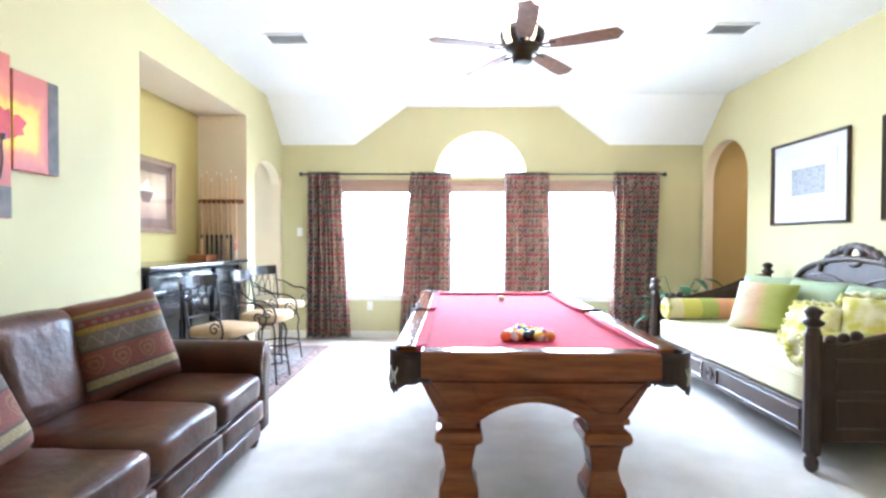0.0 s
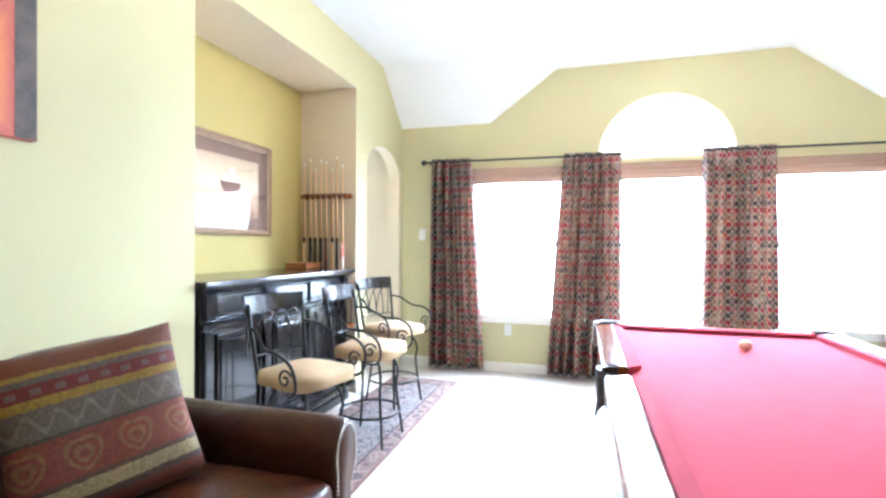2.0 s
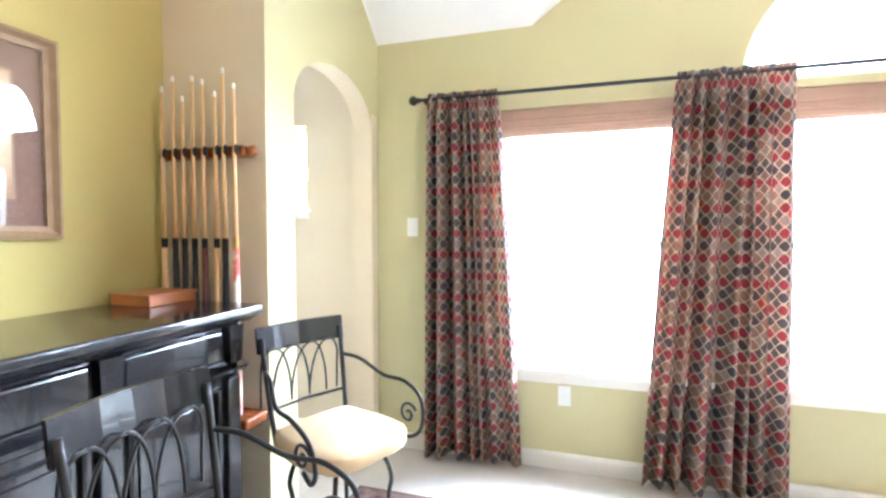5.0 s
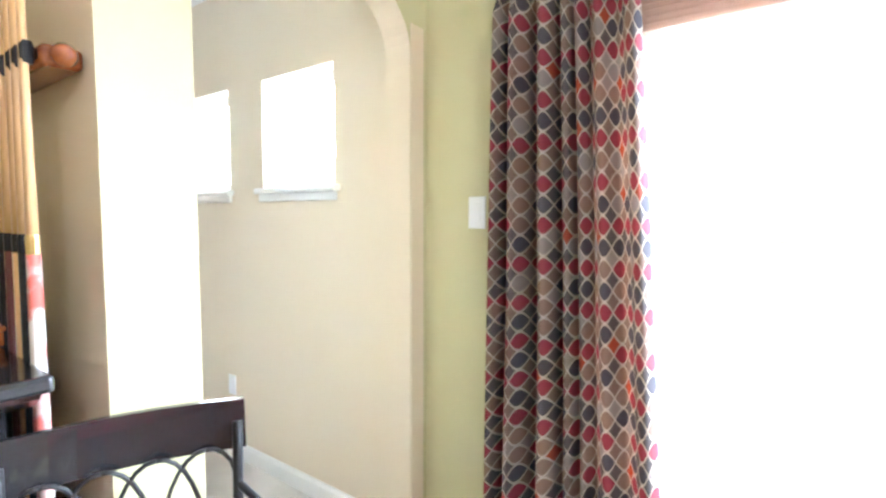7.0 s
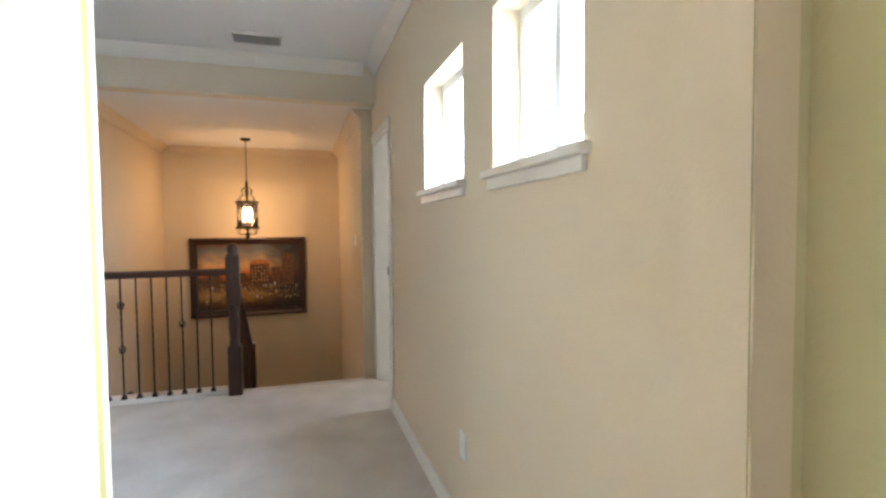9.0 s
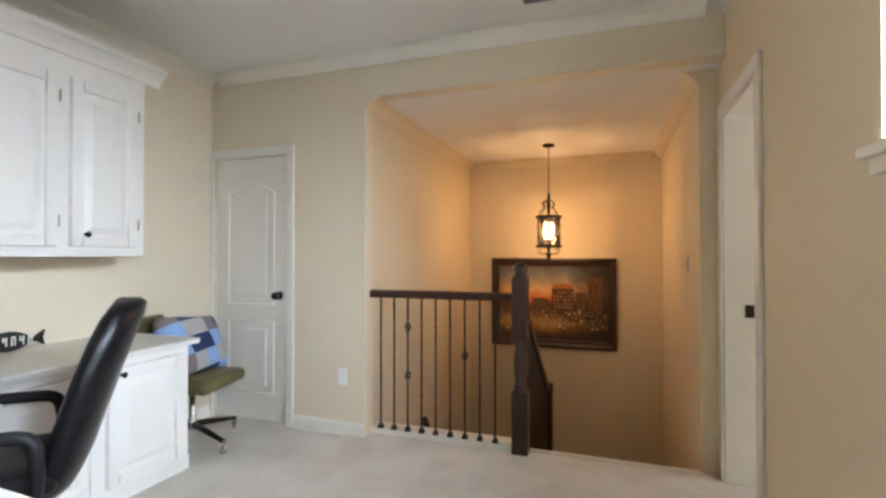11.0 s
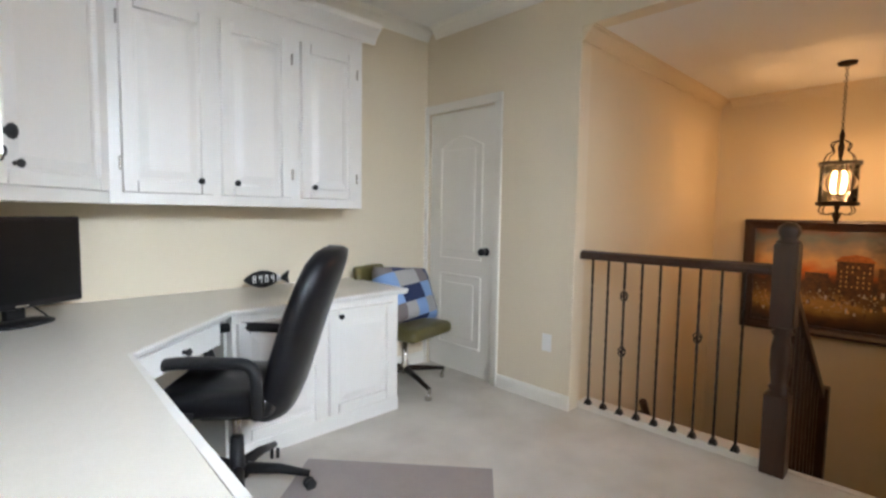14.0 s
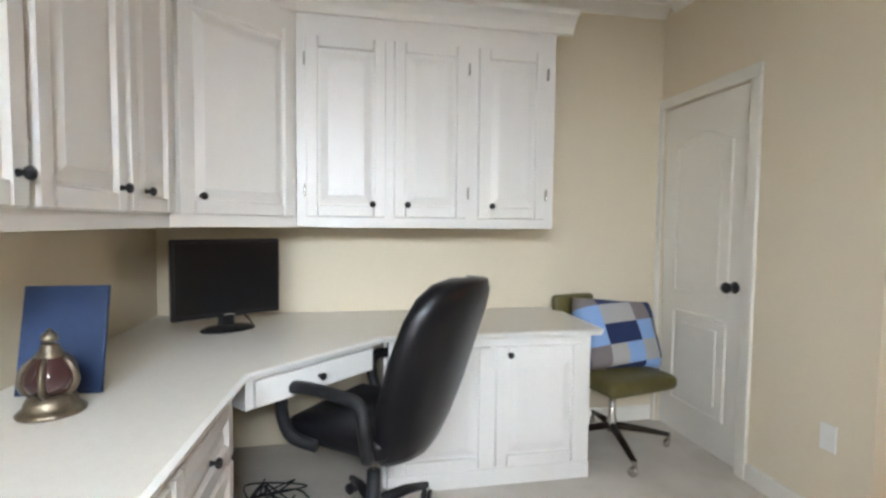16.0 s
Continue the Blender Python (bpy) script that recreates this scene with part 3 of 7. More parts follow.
box(bm, TX[1], YH, ZC, TX[2], YN, ZC + 0.1)
for xa, xb in ((TX[0], TX[1]), (TX[3], TX[2])):
    a = [bm.verts.new(p) for p in ((xa, YN, ZE), (xb, YN, ZC), (xb, YH, ZC))]
    bm.faces.new(a)
structure("ceiling", bm, CEILING, "white vaulted ceiling with sloped corners", "ceiling")

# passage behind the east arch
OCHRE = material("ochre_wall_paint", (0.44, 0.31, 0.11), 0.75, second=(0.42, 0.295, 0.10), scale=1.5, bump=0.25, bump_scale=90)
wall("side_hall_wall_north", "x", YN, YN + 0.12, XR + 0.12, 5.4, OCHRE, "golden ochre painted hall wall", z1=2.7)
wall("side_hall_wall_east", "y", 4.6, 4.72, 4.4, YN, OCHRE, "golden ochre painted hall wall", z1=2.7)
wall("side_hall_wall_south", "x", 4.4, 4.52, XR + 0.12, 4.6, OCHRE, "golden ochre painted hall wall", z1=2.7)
structure("side_hall_ceiling", B(XR + 0.12, 4.4, 2.7, 4.7, YN + 0.12, 2.8), CEILING, "white hall ceiling", "ceiling")
# Unseen warm lamp, added under the ceiling to brighten the passage.
area_lamp("side_hall_fill", (4.0, 5.3, 2.68), (4.0, 5.3, 0), 0.3, 0.3, 5, (1, 0.8, 0.55))

# ---- hall, office and stairwell ----
HW = [(-3.33, -2.785), (-4.26, -3.645)]
wall("hall_wall_north", "x", YN, YN + 0.16, XF - 0.05, XL - 0.12, BEIGE, "beige painted wall with two small square windows and a doorway", z1=ZO,
     holes=[(a, b, 1.53, 2.085, 0) for a, b in HW] + [(-5.97, -5.27, 0, 2.07, 0)])
wall("office_wall_south", "x", YO - 0.12, YO, XW - 0.12, XE, BEIGE_LIT, "beige painted office wall in a paler, daylit tone", z1=ZO)
wall("office_wall_west", "y", XW - 0.12, XW, YO, YSS, BEIGE_LIT, "beige painted wall in a paler, daylit tone, with a narrow closet door", z1=ZO, holes=[(2.77, 3.46, 0, 2.035, 0)])
wall("closet_back_wall", "y", XW - 0.8, XW - 0.7, YO, YSS - 0.12, BEIGE, "plain closet wall", z1=ZO)
wall("stairwell_wall_south", "x", YSS - 0.12, YSS, XFW, XW - 0.12, BEIGE, "beige painted stairwell wall", z0=-2.8, z1=ZH)
wall("stairwell_wall_west", "y", XFW - 0.12, XFW, YSS - 0.12, YN + 0.12, BEIGE, "beige painted stairwell wall", z0=-2.8, z1=ZH)
wall("stairwell_wall_north", "x", YN - 0.10, YN + 0.12, XFW, XF - 0.05, BEIGE, "beige painted stairwell wall", z0=-2.8, z1=ZH)
wall("stairwell_wall_east", "y", XF - 0.02, XF, YSS - 0.12, YN, BEIGE, "beige wall under the landing", z0=-2.8, z1=-0.25)
wall("stair_header_wall", "y", XW - 0.12, XW, YSS, YN, BEIGE_LIT, "beige painted header over the stairs", z0=ZH, z1=ZO)
structure("stairwell_ceiling", B(XFW - 0.12, YSS - 0.12, ZH, XW - 0.121, YN + 0.12, ZH + 0.08), CEILING, "white textured stairwell ceiling", "ceiling")
structure("office_ceiling", B(XW - 0.12, YO - 0.12, ZO, XL - 0.12, YN + 0.16, ZO + 0.1), CEILING, "white ceiling", "ceiling")
# room beyond the doorway
wall("bedroom_wall_west", "y", -7.6, -7.5, YN + 0.16, 9.5, BEIGE, "cream bedroom wall", z1=ZO)
wall("bedroom_wall_east", "y", -4.6, -4.5, YN + 0.16, 9.5, BEIGE, "cream bedroom wall", z1=ZO)
wall("bedroom_wall_north", "x", 9.5, 9.6, -7.6, -4.2, BEIGE, "cream bedroom wall", z1=ZO)
wall("bedroom_wall_south", "x", YN + 0.12, YN + 0.16, -7.6, XF - 0.05, BEIGE, "cream bedroom wall", z1=ZO)
structure("bedroom_ceiling", B(-7.6, YN + 0.16, ZO, -4.2, 9.6, ZO + 0.1), CEILING, "white bedroom ceiling", "ceiling")

# ---- trims ----
BASE = [(0, 0), (0.014, 0), (0.014, 0.075), (0.008, 0.092), (0, 0.095)]
CROWN = [(0, 0), (0, -0.105), (0.012, -0.105), (0.022, -0.085), (0.05, -0.05), (0.078, -0.028), (0.085, -0.012), (0.1, -0.01), (0.1, 0)]


def baseboard(p0, p1, out):
    structure("baseboard", profile_run(bmesh.new(), BASE, p0, p1, out), TRIM, "white painted baseboard", "baseboard")


baseboard((XL, YN, 0), (XR, YN, 0), (0, -1, 0))
baseboard((XL, YS, 0), (XL, AY0, 0), (1, 0, 0))
baseboard((XL, AY1, 0), (XL, 5.456, 0), (1, 0, 0))
baseboard((XR, YS, 0), (XR, 5.39, 0), (-1, 0, 0))
baseboard((-5.29, YN, 0), (XL - 0.12, YN, 0), (0, -1, 0))
baseboard((XW, 3.53, 0), (XW, YSS, 0), (1, 0, 0))
baseboard((-5.89, YO, 0), (-5.1, YO, 0), (0, 1, 0))
for name, p0, p1, out in (("crown_moulding", (XW, YO, ZO), (XE, YO, ZO), (0, 1, 0)), ("crown_moulding", (XW, YO + 0.1, ZO), (XW, YN - 0.1, ZO), (1, 0, 0)),
                          ("crown_moulding", (XF, YN, ZO), (XL - 0.12, YN, ZO), (0, -1, 0)), ("crown_moulding", (XFW, YSS, ZH), (XW - 0.005, YSS, ZH), (0, 1, 0)),
                          ("crown_moulding", (XFW, YN - 0.10, ZH), (XF - 0.05, YN - 0.10, ZH), (0, -1, 0)), ("crown_moulding", (XFW, YSS + 0.1, ZH), (XFW, YN - 0.2, ZH), (1, 0, 0))):
    structure(name, profile_run(bmesh.new(), [(u * 0.8, w * 0.8) for u, w in CROWN], p0, p1, out), TRIM if p0[2] > 2.5 else BEIGE, "painted crown moulding", "crown moulding")
structure("landing_curb", B(XF - 0.06, YSS, -0.3, XF + 0.06, 5.20, 0.045, 0.006), TRIM, "white painted curb under the balusters", "trim")
structure("landing_nosing", B(XF - 0.03, 5.20, -0.25, XF + 0.02, YN - 0.10, 0.004), CARPET, "carpeted edge of the top step", "trim")


# ---- windows ----
def window(name, x0, x1, z0, z1, label, sash=True, arch=0.0):
    y = YN + 0.10
    w = tagged(new(name), label, "window", kind="structure")
    w.empty_display_size = 0.1
    bm = bmesh.new()
    t = 0.045
    if not arch:
        box(bm, x0, y, z0, x0 + t, y + 0.05, z1)
        box(bm, x1 - t, y, z0, x1, y + 0.05, z1)
        box(bm, x0 + t, y, z0, x1 - t, y + 0.05, z0 + t)
        box(bm, x0 + t, y, z1 - t, x1 - t, y + 0.05, z1)
    else:
        cx, rx = (x0 + x1) / 2, (x1 - x0) / 2
        pts = [(cx - rx * math.cos(math.pi * i / 24), z1 - arch + arch * math.sin(math.pi * i / 24)) for i in range(25)]
        inn = [(cx - (rx - t) * math.cos(math.pi * i / 24), z1 - arch + (arch - t) * math.sin(math.pi * i / 24)) for i in range(25)]
        for i in range(24):
            (a, b), (c, d) = (pts[i], pts[i + 1]), (inn[i], inn[i + 1])
            hexa(bm, [(a[0], y, a[1]), (b[0], y, b[1]), (d[0], y, d[1]), (c[0], y, c[1])], [(p[0], y + 0.05, p[1]) for p in (a, b, d, c)])
        box(bm, x0, y, z0, x1, y + 0.05, z0 + t)
    part("window_frame", bm, PLASTICW, w)
    if sash:
        zm = (z0 + z1) / 2 - 0.05
        part("meeting_rail", B(x0 + t, y - 0.01, zm, x1 - t, y + 0.04, zm + 0.045, 0.004), PLASTICW, w)
        panes = ((x0 + t, z0 + t, x1 - t, zm), (x0 + t, zm + 0.045, x1 - t, z1 - t))
    elif arch:
        panes = ()
    else:
        xm = (x0 + x1) / 2
        part("meeting_rail", B(xm - 0.02, y - 0.01, z0 + t, xm + 0.02, y + 0.04, z1 - t, 0.004), PLASTICW, w)
        panes = ((x0 + t, z0 + t, xm - 0.02, z1 - t), (xm + 0.02, z0 + t, x1 - t, z1 - t))
    for a, b, c, d in panes:
        p = part("pane", B(a, y + 0.02, b, c, y + 0.026, d), GLASS, w)
        p.visible_shadow = False
    return w


for i, (a, b) in enumerate(WINDOWS):
    w = window("window_%d" % (i + 1), a, b, WZ0, WZ1, "white framed sash window flooded with daylight")
    part("window_sill", B(a - 0.05, YN - 0.045, WZ0 - 0.03, b + 0.05, YN + 0.10, WZ0 + 0.003, 0.006), TRIM, w, "white painted sill")
    part("apron", B(a - 0.03, YN - 0.016, WZ0 - 0.085, b + 0.03, YN - 0.0, WZ0 - 0.03, 0.004), TRIM, w)
window("window_4", -0.225, 0.965, 2.13, 2.726, "arched fanlight over the middle window", False, 0.575)
for i, (a, b) in enumerate(HW):
    w = window("window_%d" % (i + 5), a, b, 1.53, 2.085, "small square slider window set deep in the wall", False)
    part("window_sill", B(a - 0.035, YN - 0.04, 1.505, b + 0.035, YN + 0.10, 1.533, 0.006), TRIM, w, "white painted sill")
    part("apron", B(a - 0.02, YN - 0.02, 1.465, b + 0.02, YN - 0.0, 1.505, 0.005), TRIM, w)

# ---- doors ----
CAS = 0.068


def casing_y(parent, x, y0, y1, z, out):
    x2 = x + 0.018 * out
    for nm, bx in (("casing", (y0 - CAS, 0, y0, z)), ("casing", (y1, 0, y1 + CAS, z)), ("casing", (y0 - CAS, z, y1 + CAS, z + CAS))):
        bm = bmesh.new()
        box(bm, min(x, x2), bx[0], bx[1], max(x, x2), bx[2], bx[3], 0.006)
        part(nm, bm, TRIM, parent)


def panel_frame(bm, y0, z0, y1, z1, x, out, arch=0.0):
    """A raised moulding round a door panel in the y-z plane."""
    n = 12
    top = [(y1 + (y0 - y1) * i / n, z1 + arch * math.sin(math.pi * i / n) ** 1.3) for i in range(n + 1)]
    loop = [(y0, z0), (y1, z0)] + top
    sweep(bm, [(x, a, b) for a, b in loop], 0.011, 6, True)
    return bm


door = tagged(new("door_1"), "narrow white two-panel closet door, closed", "door", kind="structure")
part("leaf", B(XW - 0.05, 2.775, 0.012, XW - 0.014, 3.455, 2.03, 0.003), TRIM, door, "white painted leaf")
part("panel_moulding", panel_frame(bmesh.new(), 2.90, 0.90, 3.33, 1.76, XW - 0.014, 1, 0.07), TRIM, door)
part("panel_moulding", panel_frame(bmesh.new(), 2.90, 0.22, 3.33, 0.77, XW - 0.014, 1), TRIM, door)
part("panel", B(XW - 0.016, 2.965, 0.28, XW - 0.006, 3.265, 0.71, 0.008), TRIM, door)
part("panel", B(XW - 0.016, 2.965, 0.96, XW - 0.006, 3.265, 1.74, 0.008), TRIM, door)
bm = lathe(bmesh.new(), [(0.032, 0), (0.032, 0.006), (0.012, 0.012), (0.012, 0.035), (0.026, 0.042), (0.031, 0.055), (0.026, 0.068), (0.008, 0.073)], 18)
bmesh.ops.rotate(bm, verts=bm.verts, matrix=Matrix.Rotation(radians(90), 3, "Y"))
bmesh.ops.translate(bm, verts=bm.verts, vec=(XW - 0.014, 3.385, 0.97))
part("door_knob", bm, BLACKP, door, "black door knob", True)
casing_y(door, XW, 2.77, 3.46, 2.035, 1)

door = tagged(new("door_2"), "white cased doorway standing open to a bright bedroom", "doorway", kind="structure")
for nm, q in (("casing", (-5.97 - CAS, 0, -5.97, 2.07)), ("casing", (-5.27, 0, -5.27 + CAS, 2.07)), ("casing", (-5.97 - CAS, 2.07, -5.27 + CAS, 2.07 + CAS))):
    part(nm, B(q[0], YN - 0.018, q[1], q[2], YN + 0.0, q[3], 0.006), TRIM, door)
part("jamb", B(-5.985, YN, 0, -5.965, YN + 0.16, 2.07), TRIM, door)
part("jamb", B(-5.275, YN, 0, -5.255, YN + 0.16, 2.07), TRIM, door)
part("jamb", B(-5.965, YN, 2.05, -5.275, YN + 0.16, 2.07), TRIM, door)
part("strike_plate", B(-5.966, YN + 0.10, 0.93, -5.958, YN + 0.145, 1.0), BRONZE, door, "dark bronze latch plate")


# ---- fixtures on walls and ceilings ----
def plate(name, label, m, rocker):
    t = thing(name, label, "switch" if rocker else "outlet")
    t.matrix_basis = m
    part("cover_plate", B(-0.036, -0.007, -0.058, 0.036, 0, 0.058, 0.004), PLASTICW, t)
    if rocker:
        part("rocker", B(-0.016, -0.011, -0.033, 0.016, -0.007, 0.033, 0.002), PLASTICW, t)
    else:
        for z in (-0.026, 0.012):
            part("socket", B(-0.013, -0.009, z, 0.013, -0.007, z + 0.026, 0.002), PLASTICW, t)
    return t


plate("light_switch", "white rocker light switch on the green wall", pose(-2.02, YN, 1.405), True)
plate("wall_outlet", "white outlet plate low on the green wall", pose(-1.09, YN, 0.43), False)
plate("wall_outlet", "white outlet plate low on the green wall", pose(2.35, YN, 0.43), False)
plate("wall_outlet", "white outlet plate low on the hall wall", pose(-3.67, YN, 0.42), False)
plate("wall_outlet", "white outlet plate beside the closet door", pose(XW, 3.94, 0.41, 0, 0, 90), False)
plate("light_switch", "white switch plate beside the stairs", pose(-6.6, YN - 0.10, 1.22), True)


DUCT = material("grey_duct_shadow", (0.16, 0.155, 0.15), 0.7)


def ceiling_vent(x, y, z, w, d, rz=0):
    t = thing("ceiling_vent", "white louvred ceiling air vent", "vent", x, y, z, rz)
    bm = bmesh.new()
    for q in ((-w / 2, -d / 2, w / 2, -d / 2 + 0.02), (-w / 2, d / 2 - 0.02, w / 2, d / 2), (-w / 2, -d / 2 + 0.02, -w / 2 + 0.02, d / 2 - 0.02), (w / 2 - 0.02, -d / 2 + 0.02, w / 2, d / 2 - 0.02)):
        box(bm, q[0], q[1], -0.012, q[2], q[3], 0)
    part("frame", bm, PLASTICW, t)
    n = 8
    for i in range(n):
        y0 = -d / 2 + 0.025 + (d - 0.05) * i / n
        bm = bmesh.new()
        hexa(bm, [(-w / 2 + 0.02, y0, -0.012), (w / 2 - 0.02, y0, -0.012), (w / 2 - 0.02, y0 + 0.003, -0.012), (-w / 2 + 0.02, y0 + 0.003, -0.012)],
             [(-w / 2 + 0.02, y0 + 0.014, -0.001), (w / 2 - 0.02, y0 + 0.014, -0.001), (w / 2 - 0.02, y0 + 0.017, -0.001), (-w / 2 + 0.02, y0 + 0.017, -0.001)])
        part("slat", bm, PLASTICW, t)
    # Grey sheet standing for the shade behind the slats.
    part("duct_shade", B(-w / 2 + 0.01, -d / 2 + 0.01, -0.0009, w / 2 - 0.01, d / 2 - 0.01, -0.0003), DUCT, t)


ceiling_vent(-1.44, 4.19, ZC, 0.36, 0.21)
ceiling_vent(2.28, 4.04, ZC, 0.36, 0.21)
ceiling_vent(-5.50, 5.46, ZO, 0.36, 0.21, 90)

# bright overcast distance outside the windows
bm = bmesh.new()
bm.faces.new([bm.verts.new(p) for p in ((-4.45, YN + 2.6, -3.0), (7.0, YN + 2.6, -3.0), (7.0, YN + 2.6, 7.0), (-4.45, YN + 2.6, 7.0))])
structure("backdrop", bm, glow("bright_haze", (0.90, 0.96, 1.0), 2.4), "bright hazy white distance outside the windows", "backdrop")

# ---- game room: curtains, shades, rod ----
def curtain(x0t, x1t, x0b, x1b, seed):
    n, zs = 110, 26
    z_top, z_bot = 2.185, 0.035
    cloth = 1.7
    bm = bmesh.new()
    uvl = bm.loops.layers.uv.new("UVMap")
    rnd = random.Random(seed)
    ph = rnd.random() * 6
    folds = 7
    grid = []
    for j in range(zs + 1):
        f = j / zs
        z = z_top + (z_bot - z_top) * f
        k = f ** 0.8
        a, b = x0t + (x0b - x0t) * k, x1t + (x1b - x1t) * k
        row = []
        for i in range(n + 1):
            u = i / n
            s = u + 0.018 * math.sin(2 * math.pi * (2.3 * u) + ph)
            x = a + (b - a) * s
            amp = (0.014 if f < 0.05 else 0.056 + 0.016 * f) * (0.75 + 0.35 * math.sin(5 * u + ph))
            y = 6.255 + amp * math.sin(2 * math.pi * folds * (u + 0.03 * math.sin(9 * u + ph)) + ph) + 0.01 * noise.noise((u * 6, f * 3, seed))
            if f < 0.05:
                y += 0.006 * math.sin(2 * math.pi * 14 * u)
            row.append((bm.verts.new((x, y, z)), u * cloth, z))
        grid.append(row)
    for j in range(zs):
        for i in range(n):
            q = (grid[j][i], grid[j][i + 1], grid[j + 1][i + 1], grid[j + 1][i])
            fc = bm.faces.new([v[0] for v in q])
            for lp, v in zip(fc.loops, q):
                lp[uvl].uv = (v[1], v[2])
    me = finish(bm, "curtain", CURTAIN, True)
    ob = tagged(new("curtain", me), "gathered drape printed with red, taupe and charcoal pointed ovals", "curtain", "drapes on the window rod")
    sol = ob.modifiers.new("thickness", "SOLIDIFY")
    sol.thickness = 0.003


curtain(-1.895, -1.475, -1.925, -1.33, 1)
curtain(-0.535, -0.03, -0.68, -0.02, 2)
curtain(0.665, 1.245, 0.64, 1.29, 3)
curtain(2.07, 2.665, 2.03, 2.62, 4)
rod = thing("curtain_rod", "black iron curtain rod with ball finials over the windows", "curtain rod")
part("pole", sweep(bmesh.new(), [(-1.93, 6.25, 2.155), (2.68, 6.25, 2.155)], 0.011, 10), IRON, rod)
for x, s in ((-1.93, -1), (2.68, 1)):
    bm = lathe(bmesh.new(), [(0.010, 0), (0.02, 0.004), (0.012, 0.012), (0.026, 0.03), (0.030, 0.045), (0.022, 0.062), (0.008, 0.07)], 14)
    bmesh.ops.rotate(bm, verts=bm.verts, matrix=Matrix.Rotation(radians(90 * s), 3, "Y"))
    bmesh.ops.translate(bm, verts=bm.verts, vec=(x, 6.25, 2.155))
    part("finial", bm, IRON, rod, "", True)
for x in (-1.90, 0.37, 2.65):
    part("bracket", B(x - 0.008, 6.25, 2.135, x + 0.008, YN, 2.15, 0.003), IRON, rod)
for a, b in WINDOWS:
    sh = thing("window_shade", "brown woven wood shade rolled up at the window head", "window blind", group="woven shades")
    part("headrail", B(a + 0.005, YN + 0.02, 2.03, b - 0.005, YN + 0.07, 2.09, 0.004), SHADEW, sh)
    for i in range(5):
        z = 1.93 + 0.02 * i
        part("fold", B(a + 0.008, YN + 0.012 + 0.004 * (i % 2), z, b - 0.008, YN + 0.06, z + 0.022, 0.006), SHADEW, sh)

# ---- ceiling fan ----
BLADE = material("brown_fan_blade", (0.23, 0.115, 0.055), 0.65, second=(0.15, 0.07, 0.03), scale=5, stretch=(6, 6, 1))
BLADE.node_tree.nodes["Principled BSDF"].inputs["Specular IOR Level"].default_value = 0.2
fan = thing("ceiling_fan", "bronze ceiling fan with wooden blades and a lit amber glass bowl", "ceiling fan", 0.508, 3.567, 0)
# Canopy and rod are coloured white in place of blown-out light.
part("canopy", lathe(bmesh.new(), [(0.02, 2.96), (0.05, 2.98), (0.075, 3.02), (0.08, ZC)], 24), PLASTICW, fan, "ceiling canopy, coloured white as if blown out by light", True)
part("downrod", lathe(bmesh.new(), [(0.013, 2.84), (0.013, 2.97)], 10), PLASTICW, fan)
part("motor", lathe(bmesh.new(), [(0.05, 2.595), (0.072, 2.60), (0.075, 2.66), (0.085, 2.675), (0.12, 2.69), (0.13, 2.715), (0.10, 2.73)], 28), BRONZE, fan, "", True)
for k in range(5):
    bm = bmesh.new()
    pr = [(0.125, 2.715), (0.15, 2.75), (0.16, 2.80), (0.15, 2.835)]
    for (r0, z0), (r1, z1) in zip(pr, pr[1:]):
        for j in range(5):
            a0, a1 = radians(13 + 72 * k + 9 * j), radians(13 + 72 * k + 9 * (j + 1))
            hexa(bm, [(r0 * math.cos(a0), r0 * math.sin(a0), z0), (r0 * math.cos(a1), r0 * math.sin(a1), z0), (r1 * math.cos(a1), r1 * math.sin(a1), z1), (r1 * math.cos(a0), r1 * math.sin(a0), z1)], [((r0 + 0.006) * math.cos(a0), (r0 + 0.006) * math.sin(a0), z0), ((r0 + 0.006) * math.cos(a1), (r0 + 0.006) * math.sin(a1), z0), ((r1 + 0.006) * math.cos(a1), (r1 + 0.006) * math.sin(a1), z1), ((r1 + 0.006) * math.cos(a0), (r1 + 0.006) * math.sin(a0), z1)])
    part("bowl_panel", bm, BRONZE, fan)
part("light_bowl", lathe(bmesh.new(), [(0.09, 2.725), (0.125, 2.75), (0.142, 2.80), (0.14, 2.835), (0.10, 2.85), (0.03, 2.855)], 26), glow("amber_glass_bowl", (1.0, 0.72, 0.40), 1.6), fan, "amber glass light bowl", True)
for k in range(5):
    ang = radians(-22.7 + 72 * k)
    bm = bmesh.new()
    out = [(0.20, -0.05), (0.30, -0.062), (0.52, -0.07), (0.66, -0.068), (0.70, 0.0), (0.66, 0.068), (0.52, 0.07), (0.30, 0.062), (0.20, 0.05)]
    prism(bm, out, -0.004, 0.004)
    bmesh.ops.rotate(bm, verts=bm.verts, matrix=Matrix.Rotation(radians(-9), 3, "X"))
    bmesh.ops.rotate(bm, verts=bm.verts, matrix=Matrix.Rotation(ang, 3, "Z"))
    bmesh.ops.translate(bm, verts=bm.verts, vec=(0, 0, 2.705))
    blade = part("blade", bm, BLADE, fan, "brown wooden blade")
    bm = bmesh.new()
    for s in (-0.03, 0.03):
        sweep(bm, [(0.12, s * 0.4, -0.005), (0.18, s * 1.2, -0.012), (0.25, s, -0.008)], 0.007, 6)
    bmesh.ops.rotate(bm, verts=bm.verts, matrix=Matrix.Rotation(ang, 3, "Z"))
    bmesh.ops.translate(bm, verts=bm.verts, vec=(0, 0, 2.71))
    part("blade_iron", bm, BRONZE, blade)
point_lamp("fan_light", (0.508, 3.567, 2.90), 72, (1, 0.90, 0.78), 0.05)

